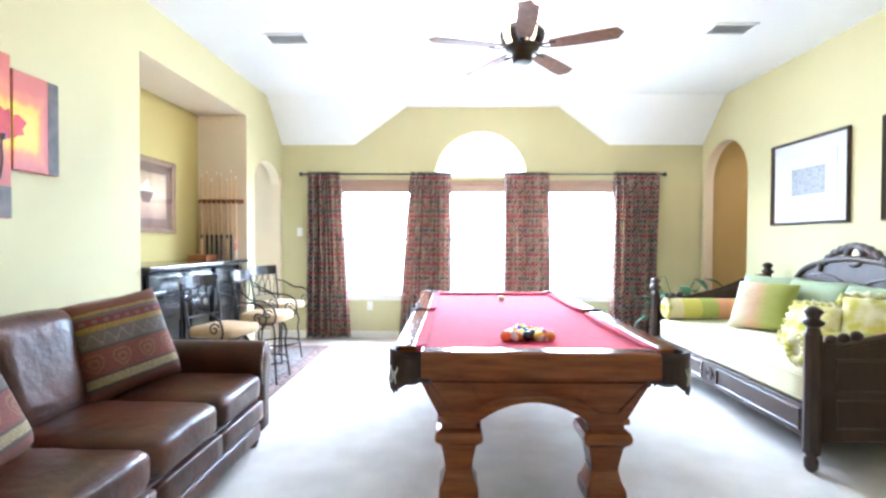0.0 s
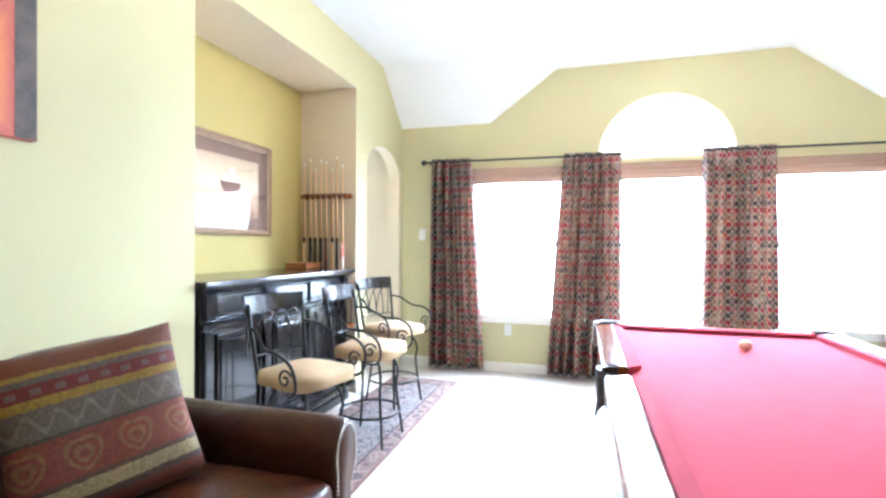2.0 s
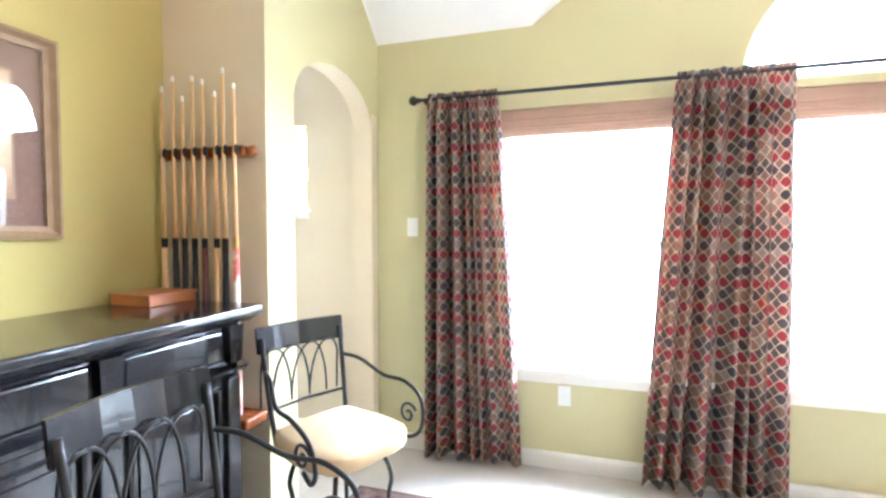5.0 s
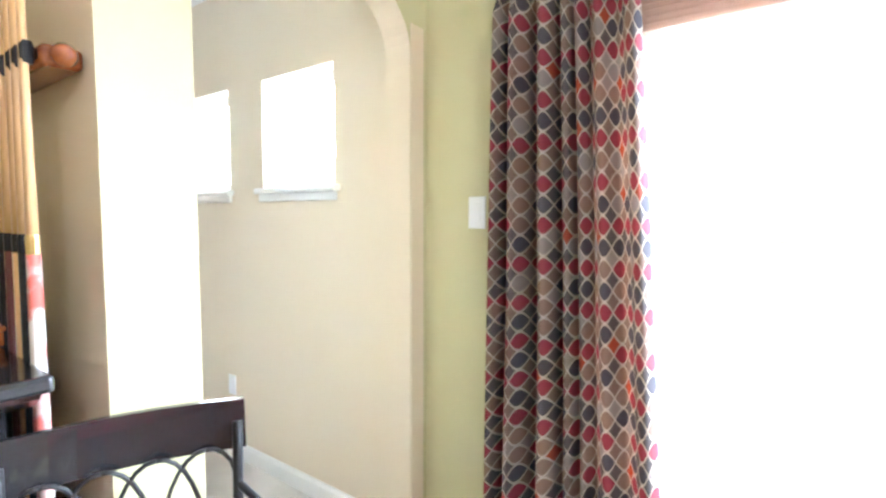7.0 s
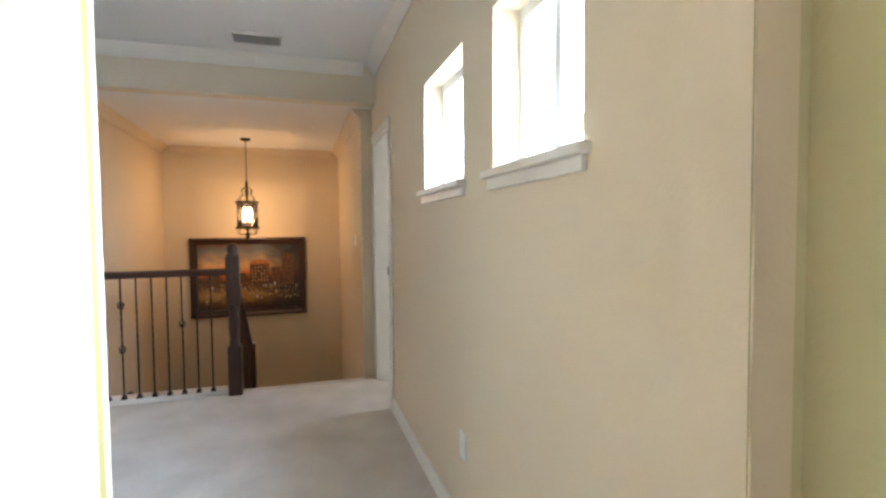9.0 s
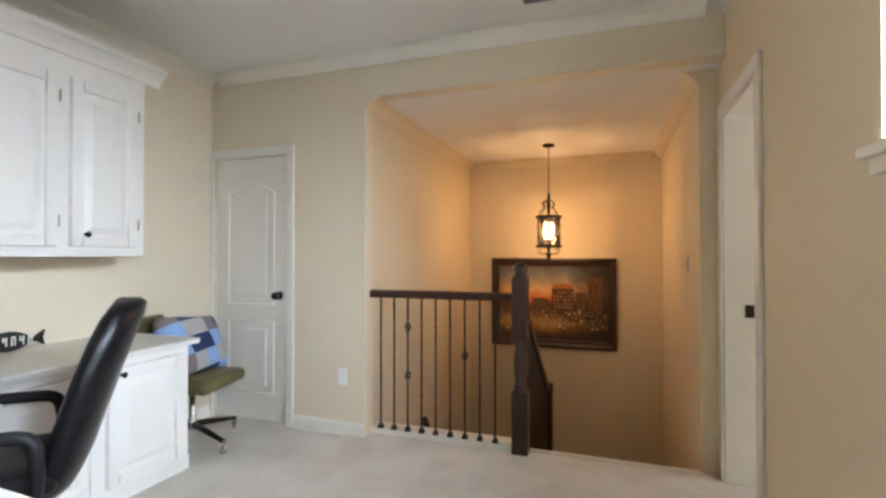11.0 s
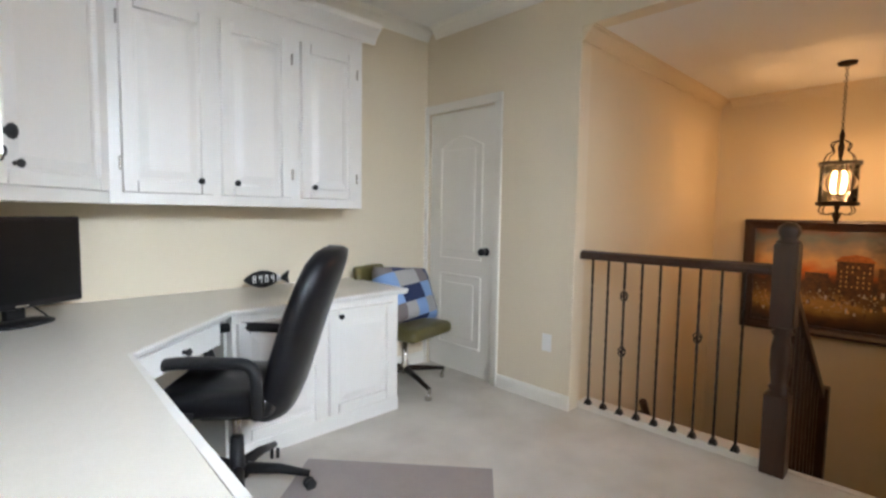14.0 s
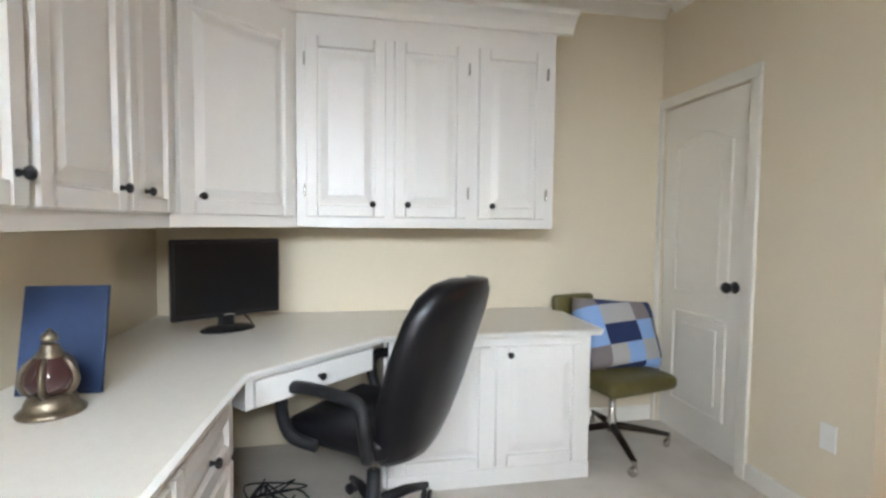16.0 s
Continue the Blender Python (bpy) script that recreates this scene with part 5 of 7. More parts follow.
TAUPE = material("taupe_mat_board", (0.20, 0.115, 0.075), 0.8, second=(0.17, 0.10, 0.065))
TANFR = material("antique_tan_frame", (0.34, 0.22, 0.11), 0.45, second=(0.25, 0.15, 0.07), scale=12, stretch=(1, 1, 1))
GREYL = material("grey_line", (0.30, 0.29, 0.28), 0.8)
WHITEM = material("white_mat_board", (0.60, 0.60, 0.58), 0.8, second=(0.57, 0.57, 0.55))
p = framed("framed_print", "glazed fruit bowl print with brown mat in a tan frame", pose(AXB, 4.275, 1.703, 0, 0, -90), 1.02, 0.70, 0.045, TANFR,
           [("mat_board", 0.03, TAUPE), ("gilt_fillet", 0.135, TANFR), ("print", 0.145, painting_material("fruit_bowl_print", "bowl"))], 0.03, True)
bm = lathe(bmesh.new(), [(0.05, -0.09), (0.06, -0.07), (0.09, -0.03), (0.11, 0.01), (0.10, 0.012)], 20)
bmesh.ops.scale(bm, verts=bm.verts, vec=(1, 0.02, 1))
bmesh.ops.translate(bm, verts=bm.verts, vec=(-0.06, 0.011, 0.02))
part("painted_bowl", bm, TAUPE, p, "brown painted bowl")
bm = bmesh.new()
for fx, fz, fr in ((-0.115, 0.05, 0.034), (-0.06, 0.065, 0.046), (-0.005, 0.05, 0.036), (-0.075, 0.11, 0.026)):
    res = bmesh.ops.create_uvsphere(bm, u_segments=14, v_segments=8, radius=fr)
    bmesh.ops.translate(bm, verts=res["verts"], vec=(fx, 0, fz))
bmesh.ops.scale(bm, verts=bm.verts, vec=(1, 0.02, 1))
bmesh.ops.translate(bm, verts=bm.verts, vec=(0, 0.011, 0))
part("painted_fruit", bm, CREAMF, p, "pale painted fruit", True)
framed("framed_print", "pale print with white mat in a thin dark frame", pose(XR, 4.48, 1.85, 0, 0, 90), 0.95, 0.79, 0.022, DARKWOOD, [("mat_board", 0.015, WHITEM), ("print_line", 0.14, GREYL), ("print_field", 0.143, WHITEM), ("print", 0.27, painting_material("pale_etching", "pale"))], 0.03, False)
framed("framed_print", "second pale print in a thin dark frame", pose(XR, 3.22, 1.85, 0, 0, 90), 0.95, 0.79, 0.022, DARKWOOD, [("mat_board", 0.015, WHITEM), ("print", 0.27, painting_material("pale_etching", "pale"))], 0.03, False)

# ---- bar cabinet in the alcove ----
bar = thing("bar_cabinet", "black lacquered home bar with panelled front and moulded top", "bar cabinet")
BY0, BY1, BX0, BX1 = 3.495, 5.09, -2.79, -2.27
part("worktop", B(BX0, BY0 - 0.03, 1.055, BX1 + 0.07, BY1 + 0.06, 1.09, 0.01, 3), BLACKLAC, bar, "glossy black top")
part("top_moulding", profile_run(bmesh.new(), [(0, 0), (0.02, 0), (0.05, 0.02), (0.06, 0.03), (0, 0.03)], (BX1, BY0 - 0.02, 1.025), (BX1, BY1 + 0.04, 1.025), (1, 0, 0)), BLACKLAC, bar)
part("body", B(BX0, BY0, 0.09, BX1, BY1, 1.055), BLACKLAC, bar)
part("plinth", B(BX0, BY0 - 0.01, 0, BX1 + 0.035, BY1 + 0.01, 0.10, 0.01), BLACKLAC, bar)
part("frieze_moulding", profile_run(bmesh.new(), [(0, 0), (0.012, 0), (0.036, 0.016), (0.036, 0.03), (0.012, 0.04), (0, 0.04)], (BX1, BY0 - 0.01, 0.83), (BX1, BY1 + 0.01, 0.83), (1, 0, 0)), BLACKLAC, bar)
part("foot_rail", sweep(bmesh.new(), [(BX1 + 0.11, BY0 + 0.05, 0.16), (BX1 + 0.11, BY1 - 0.05, 0.16)], 0.018, 12), BLACKLAC, bar, "", True)
for y in (BY0 + 0.08, BY0 + 0.8, BY1 - 0.08):
    part("rail_bracket", B(BX1, y - 0.015, 0.13, BX1 + 0.115, y + 0.015, 0.19, 0.006), BLACKLAC, bar)
third = (BY1 - BY0 - 0.10) / 3
for i in range(3):
    a, b = BY0 + 0.05 + third * i + 0.05, BY0 + 0.05 + third * (i + 1) - 0.05
    part("drawer_panel", B(BX1 - 0.002, a, 0.895, BX1 + 0.016, b, 1.005, 0.008), BLACKLAC, bar)
    bm = bmesh.new()
    sweep(bm, [(BX1 + 0.004, a, 0.885), (BX1 + 0.004, b, 0.885), (BX1 + 0.004, b, 1.015), (BX1 + 0.004, a, 1.015)], 0.008, 6, True)
    part("panel_moulding", bm, BLACKLAC, bar)
    part("lower_panel", B(BX1 - 0.002, a + 0.05, 0.20, BX1 + 0.008, b - 0.05, 0.76, 0.006), BLACKLAC, bar)
    bm = bmesh.new()
    sweep(bm, [(BX1 + 0.004, a + 0.02, 0.17), (BX1 + 0.004, b - 0.02, 0.17), (BX1 + 0.004, b - 0.02, 0.79), (BX1 + 0.004, a + 0.02, 0.79)], 0.013, 6, True)
    part("panel_moulding", bm, BLACKLAC, bar)
for i in range(4):
    y = BY0 + 0.05 + third * i
    part("pilaster", B(BX1 - 0.002, y - 0.032, 0.11, BX1 + 0.02, y + 0.032, 0.82, 0.006), BLACKLAC, bar)
    part("corbel", taper(bmesh.new(), BX1 - 0.002, y - 0.03, BX1 + 0.03, y + 0.03, 0.88, 1.02, 1.25), BLACKLAC, bar)

bx = thing("wooden_box", "shallow orange-stained wooden tray box on the bar", "box", -2.64, 5.06, 1.09)
part("box_body", B(-0.10, -0.13, 0, 0.10, 0.09, 0.04, 0.004), ORANGEW, bx)
part("lid", B(-0.105, -0.135, 0.034, 0.105, 0.095, 0.047, 0.005), ORANGEW, bx)

# ---- cue rack ----
rack = thing("cue_rack", "wooden wall rack holding eight pool cues", "cue rack")
part("top_bar", B(-2.745, 5.18, 1.69, -2.31, 5.255, 1.735, 0.012, 3), CHERRY, rack)
for x in (-2.76, -2.30):
    bm = lathe(bmesh.new(), [(0.012, 0), (0.022, 0.006), (0.024, 0.02), (0.014, 0.038), (0.004, 0.042)], 14)
    bmesh.ops.rotate(bm, verts=bm.verts, matrix=Matrix.Rotation(radians(90), 3, "Y"))
    bmesh.ops.translate(bm, verts=bm.verts, vec=(x - 0.01, 5.215, 1.712))
    part("bar_end", bm, CHERRY, rack, "", True)
part("base_shelf", B(-2.76, 5.12, 0.57, -2.265, 5.255, 0.615, 0.01), CHERRY, rack)
CUEX = [-2.71, -2.65, -2.60, -2.547, -2.495, -2.432, -2.39, -2.337]
WRAPS = [MAPLE, BLACKP, BLACKP, BLACKP, material("maroon_butt", (0.10, 0.02, 0.02), 0.3), MAPLE, BLACKP, material("red_white_butt", (0.70, 0.16, 0.12), 0.3, second=(0.75, 0.68, 0.6), scale=14, amount=0.1)]
for i, x in enumerate(CUEX):
    part("clip", lathe(bmesh.new(), [(0.010, 1.69), (0.013, 1.70), (0.013, 1.725), (0.010, 1.735)], 10, x, 5.165), BLACKP, rack)
    c = thing("pool_cue", "tapered pool cue standing in the wall rack", "pool cue", x, 5.16, 0.615, group="cues in the rack")
    top = 1.36 + 0.05 * math.sin(i * 2.3)
    part("shaft", lathe(bmesh.new(), [(0.0115, 0.70), (0.0085, 1.0), (0.0065, top)], 10), MAPLE, c, "pale maple shaft", True)
    part("butt", lathe(bmesh.new(), [(0.014, 0.0), (0.0155, 0.02), (0.0145, 0.3), (0.0125, 0.70)], 10), WRAPS[i], c, "", True)
    part("ferrule", lathe(bmesh.new(), [(0.0126, 0.695), (0.0128, 0.73), (0.0118, 0.735)], 10), BLACKP if i != 7 else material("brass_joint", (0.6, 0.42, 0.16), 0.3, metal=1.0), c)
    part("tip", lathe(bmesh.new(), [(0.0066, top), (0.0066, top + 0.02), (0.004, top + 0.024)], 8), PLASTICW, c)


# ---- bar stools ----
def bar_stool(x, y, rz, label):
    """Faces +x in its own frame."""
    t = thing("bar_stool", label, "bar stool", x, y, 0, rz, group="stools at the bar")
    sz = 0.60
    bm = soft_box(bmesh.new(), -0.21, -0.215, sz - 0.035, 0.22, 0.215, sz + 0.03, 0.03, 0.028, 12, int(y * 7))
    for v in bm.verts:
        k3 = 1 - 0.12 * max(0, -v.co.x) / 0.21
        v.co.y *= k3
        rr = math.hypot(v.co.x, v.co.y)
        if rr > 0.235:
            v.co.x *= 0.235 / rr + 0.25 * (1 - 0.235 / rr)
            v.co.y *= 0.235 / rr + 0.25 * (1 - 0.235 / rr)
    part("seat", bm, SEATTAN, t, "tan padded seat", True)
    part("swivel", lathe(bmesh.new(), [(0.09, sz - 0.07), (0.09, sz - 0.035)], 18), IRON, t)
    for a in (45, 135, 225, 315):
        c, s = math.cos(radians(a)), math.sin(radians(a))
        pts = curve_points([(0.06 * c, 0.06 * s, sz - 0.06), (0.15 * c, 0.15 * s, sz - 0.07), (0.19 * c, 0.19 * s, sz - 0.16), (0.18 * c, 0.18 * s, 0.33), (0.225 * c, 0.225 * s, 0.008)], 6)
        part("leg", sweep(bmesh.new(), pts, 0.009, 8), IRON, t, "", True)
    ring = [(0.20 * math.cos(2 * math.pi * i / 28), 0.20 * math.sin(2 * math.pi * i / 28), 0.20) for i in range(28)]
    part("foot_ring", sweep(bmesh.new(), ring, 0.008, 8, True), IRON, t, "", True)
    for s in (-1, 1):
        pts = curve_points([(-0.17, 0.165 * s, sz - 0.03), (-0.195, 0.175 * s, sz + 0.12), (-0.235, 0.185 * s, 0.97)], 6)
        part("back_post", sweep(bmesh.new(), pts, 0.010, 8), IRON, t, "", True)
        arm = curve_points([(-0.222, 0.18 * s, sz + 0.25), (-0.13, 0.21 * s, sz + 0.235), (-0.03, 0.25 * s, sz + 0.175), (0.08, 0.265 * s, sz + 0.165), (0.17, 0.262 * s, sz + 0.115), (0.19, 0.25 * s, sz + 0.02), (0.15, 0.24 * s, sz - 0.035), (0.05, 0.20 * s, sz - 0.045)], 6)
        part("arm", sweep(bmesh.new(), arm, 0.008, 8), IRON, t, "", True)
        cx, cz = 0.115, sz + 0.045
        spiral = [(cx + (0.048 - 0.0016 * i) * math.cos(0.33 * i + 0.4), 0.248 * s, cz + (0.048 - 0.0016 * i) * math.sin(0.33 * i + 0.4)) for i in range(26)]
        part("arm_scroll", sweep(bmesh.new(), spiral, 0.0065, 6), IRON, t, "", True)
    bm = bmesh.new()
    n = 10
    for i in range(n):
        def q(u):
            yy = -0.20 + 0.40 * u
            return -0.235 - 0.03 * math.sin(math.pi * u), yy
        (xa, ya), (xb, yb) = q(i / n), q((i + 1) / n)
        hexa(bm, [(xa - 0.007, ya, 0.915), (xb - 0.007, yb, 0.915), (xb + 0.007, yb, 0.915), (xa + 0.007, ya, 0.915)], [(xa - 0.02, ya, 1.012), (xb - 0.02, yb, 1.012), (xb - 0.006, yb, 1.012), (xa - 0.006, ya, 1.012)])
    bmesh.ops.remove_doubles(bm, verts=bm.verts, dist=1e-5)
    part("crest_rail", bm, BLACKLAC, t, "glossy black crest rail")
    part("lower_rail", sweep(bmesh.new(), [(-0.205, -0.175, sz + 0.10), (-0.225, 0, sz + 0.10), (-0.205, 0.175, sz + 0.10)], 0.006, 6), IRON, t)
    for c0 in (-0.13, -0.045, 0.04, 0.125):
        for s in (-1, 1):
            pts = [(-0.232 - 0.02 * math.cos(u * 1.5), max(-0.18, min(0.18, c0 + s * 0.085 * math.cos(u * math.pi / 2) - s * 0.0)), sz + 0.10 + 0.225 * math.sin(u * math.pi / 2)) for u in [i / 8 for i in range(9)]]
            part("arched_bar", sweep(bmesh.new(), pts, 0.0045, 6), IRON, t, "", True)


bar_stool(-1.76, 3.69, -14, "black iron stool with scrolled arms before the black bar")
bar_stool(-1.70, 4.37, -2, "black iron stool with tan seat on the patterned rug")
bar_stool(-1.845, 5.13, -22, "black iron stool with tan seat, turned towards the windows")

single("runner_rug", box(bmesh.new(), -2.13, 3.50, 0.0, -1.485, 5.83, 0.012, 0.004, 1), RUG, "faded red and charcoal Persian runner under the bar stools", "rug")

# ---- daybed ----
bed = thing("daybed", "carved dark wood daybed with a cream mattress", "daybed")
DX0, DX1, DY0, DY1 = 2.03, 3.16, 2.74, 4.84


def turned_post(x, y, h):
    pr = [(0.022, 0.0), (0.034, 0.02), (0.036, 0.06), (0.024, 0.085), (0.043, 0.10), (0.043, 0.12)]
    part("post_foot", lathe(bmesh.new(), pr, 18, x, y), DARKWOOD, bed, "turned foot", True)
    part("post", lathe(bmesh.new(), [(0.044, 0.12), (0.044, h - 0.16), (0.038, h - 0.15), (0.03, h - 0.12)], 8, x, y), DARKWOOD, bed)
    part("post_finial", lathe(bmesh.new(), [(0.03, h - 0.12), (0.052, h - 0.10), (0.055, h - 0.085), (0.03, h - 0.07), (0.036, h - 0.05), (0.05, h - 0.03), (0.03, h - 0.01), (0.012, h)], 18, x, y), DARKWOOD, bed, "turned finial", True)


for y in (DY0, DY1):
    turned_post(DX0, y, 0.93)
    turned_post(DX1 - 0.03, y, 1.09)
    bm = bmesh.new()
    n = 24
    for i in range(n):
        def tp(u):
            return 0.70 + 0.14 * (0.5 - 0.5 * math.cos(math.pi * min(1, u * 1.15))) + 0.12 * max(0, u - 0.5) * 2 * (0.5 - 0.5 * math.cos(2 * math.pi * max(0, u - 0.4)))
        ua, ub = i / n, (i + 1) / n
        xa, xb = DX0 + 0.035 + (DX1 - DX0 - 0.09) * ua, DX0 + 0.035 + (DX1 - DX0 - 0.09) * ub
        hexa(bm, [(xa, y - 0.015, 0.17), (xb, y - 0.015, 0.17), (xb, y + 0.015, 0.17), (xa, y + 0.015, 0.17)], [(xa, y - 0.015, tp(ua)), (xb, y - 0.015, tp(ub)), (xb, y + 0.015, tp(ub)), (xa, y + 0.015, tp(ua))])
    bmesh.ops.remove_doubles(bm, verts=bm.verts, dist=1e-5)
    part("end_panel", bm, DARKWOOD, bed, "scroll-topped end panel")
    cap = [(DX0 + 0.035 + (DX1 - DX0 - 0.09) * i / 16, y, tp(i / 16) + 0.008) for i in range(17)]
    part("end_cap_rail", sweep(bmesh.new(), cap, 0.022, 8), DARKWOOD, bed, "", True)
    for z0, z1 in ((0.24, 0.40), (0.45, 0.63)):
        bm = bmesh.new()
        sweep(bm, [(DX0 + 0.12, y - 0.016, z0), (DX1 - 0.15, y - 0.016, z0), (DX1 - 0.15, y - 0.016, z1), (DX0 + 0.12, y - 0.016, z1)], 0.009, 6, True)
        part("panel_moulding", bm, DARKWOOD, bed)
    for k4 in range(3):
        bm = lathe(bmesh.new(), [(0.004, -0.02), (0.03, -0.015), (0.036, 0), (0.03, 0.015), (0.004, 0.02)], 12)
        bmesh.ops.rotate(bm, verts=bm.verts, matrix=Matrix.Rotation(radians(90), 3, "X"))
        bmesh.ops.translate(bm, verts=bm.verts, vec=(DX0 + 0.10 + 0.07 * k4, y, 0.735 + 0.012 * k4))
        part("carved_leaf", bm, DARKWOOD, bed, "", True)
part("front_rail", B(DX0 - 0.015, DY0 + 0.04, 0.17, DX0 + 0.02, DY1 - 0.04, 0.355, 0.006), DARKWOOD, bed)
for a, b in ((DY0 + 0.07, (DY0 + DY1) / 2 - 0.11), ((DY0 + DY1) / 2 + 0.11, DY1 - 0.07)):
    bm = bmesh.new()
    sweep(bm, [(DX0 - 0.017, a, 0.205), (DX0 - 0.017, b, 0.205), (DX0 - 0.017, b, 0.32), (DX0 - 0.017, a, 0.32)], 0.009, 6, True)
    part("rail_moulding", bm, DARKWOOD, bed)
bm = bmesh.new()
for k4 in range(3):
    sweep(bm, [(DX0 - 0.02, (DY0 + DY1) / 2 + (0.045 - 0.013 * k4) * math.cos(2 * math.pi * i / 20), 0.262 + (0.045 - 0.013 * k4) * math.sin(2 * math.pi * i / 20)) for i in range(20)], 0.006, 6, True)
part("carved_rosette", bm, DARKWOOD, bed, "", True)
bm = bmesh.new()
n = 40


def head_top(u):
    v = abs(u - 0.5) * 2
    if v < 0.62:
        return 0.92 + 0.24 * math.sqrt(max(0, 1 - (v / 0.62) ** 2))
    return 0.92 - 0.10 * math.sin((v - 0.62) / 0.38 * math.pi / 2)


for i in range(n):
    ua, ub = i / n, (i + 1) / n
    ya, yb = DY0 + 0.04 + (DY1 - DY0 - 0.08) * ua, DY0 + 0.04 + (DY1 - DY0 - 0.08) * ub
    hexa(bm, [(DX1 - 0.045, ya, 0.17), (DX1 - 0.045, yb, 0.17), (DX1 - 0.015, yb, 0.17), (DX1 - 0.015, ya, 0.17)], [(DX1 - 0.045, ya, head_top(ua)), (DX1 - 0.045, yb, head_top(ub)), (DX1 - 0.015, yb, head_top(ub)), (DX1 - 0.015, ya, head_top(ua))])
bmesh.ops.remove_doubles(bm, verts=bm.verts, dist=1e-5)
part("headboard", bm, DARKWOOD, bed, "arched headboard")
part("headboard_rail", sweep(bmesh.new(), [(DX1 - 0.05, DY0 + 0.04 + (DY1 - DY0 - 0.08) * i / 40, head_top(i / 40)) for i in range(41)], 0.024, 8), DARKWOOD, bed, "", True)
for yc in (DY0 + 0.72, DY1 - 0.72):
    bm = bmesh.new()
    sweep(bm, [(DX1 - 0.05, yc + 0.30 * math.cos(math.pi * i / 16), 0.86 + 0.16 * math.sin(math.pi * i / 16)) for i in range(17)], 0.01, 6)
    part("headboard_moulding", bm, DARKWOOD, bed, "", True)
yc = (DY0 + DY1) / 2
bm = bmesh.new()
sweep(bm, [(DX1 - 0.04, yc + 0.075 * math.cos(2 * math.pi * i / 24), 1.19 + 0.075 * math.sin(2 * math.pi * i / 24)) for i in range(24)], 0.026, 8, True)
part("carved_crest", bm, DARKWOOD, bed, "carved ring crest", True)
for s in (-1, 1):
    for k4 in range(5):
        bm = soft_box(bmesh.new(), -0.03, -0.05, -0.028, 0.03, 0.05, 0.028, 0.026, 0, 5, k4)
        bmesh.ops.rotate(bm, verts=bm.verts, matrix=Matrix.Rotation(radians(-s * (25 + 12 * k4)), 3, "X"))
        bmesh.ops.translate(bm, verts=bm.verts, vec=(DX1 - 0.04, yc + s * (0.08 + 0.065 * k4), 1.245 - 0.016 * k4 - 0.006 * k4 * k4))
        part("carved_leaf", bm, DARKWOOD, bed, "", True)
part("slat_deck", B(DX0 + 0.03, DY0 + 0.04, 0.28, DX1 - 0.05, DY1 - 0.04, 0.33), DARKWOOD, bed)
mat_ = thing("mattress", "cream quilted daybed mattress with corded edges", "mattress")
part("pad", soft_box(bmesh.new(), DX0 + 0.01, DY0 + 0.05, 0.335, DX1 - 0.06, DY1 - 0.05, 0.545, 0.05, 0.012, 14), CREAMF, mat_, "", True)
for z in (0.372, 0.505):
    xa, xb, ya, yb, q = DX0 + 0.012, DX1 - 0.062, DY0 + 0.052, DY1 - 0.052, 0.04
    part("piping", sweep(bmesh.new(), [(xa + q, ya, z), (xb - q, ya, z), (xb, ya + q, z), (xb, yb - q, z), (xb - q, yb, z), (xa + q, yb, z), (xa, yb - q, z), (xa, ya + q, z)], 0.007, 8, True), CREAMF, mat_, "", True)


def bolster(y, label):
    bm = lathe(bmesh.new(), [(0.03, -0.012), (0.07, 0.0), (0.095, 0.02), (0.102, 0.10), (0.10, 0.55), (0.102, 0.85), (0.095, 0.93), (0.07, 0.95), (0.03, 0.962)], 24)
    b = thing("bolster", label, "bolster", group="bolsters on the daybed")
    b.matrix_basis = Matrix.Translation((DX0 + 0.05, y, 0.648)) @ pose(0, 0, 0, 0, 90, 0)
    part("roll", bm, BOLSTER, b, "", True)
    bm = bmesh.new()
    for k4 in range(14):
        a = 2 * math.pi * k4 / 14
        petal = [(0.045 * math.cos(a), 0.045 * math.sin(a), -0.012), (0.075 * math.cos(a), 0.075 * math.sin(a), -0.026), (0.098 * math.cos(a + 0.1), 0.098 * math.sin(a + 0.1), -0.008)]
        sweep(bm, petal, [0.016, 0.02, 0.014], 6)
    part("gathered_end", bm, FLORAL, b, "gathered cream fabric rosette", True)


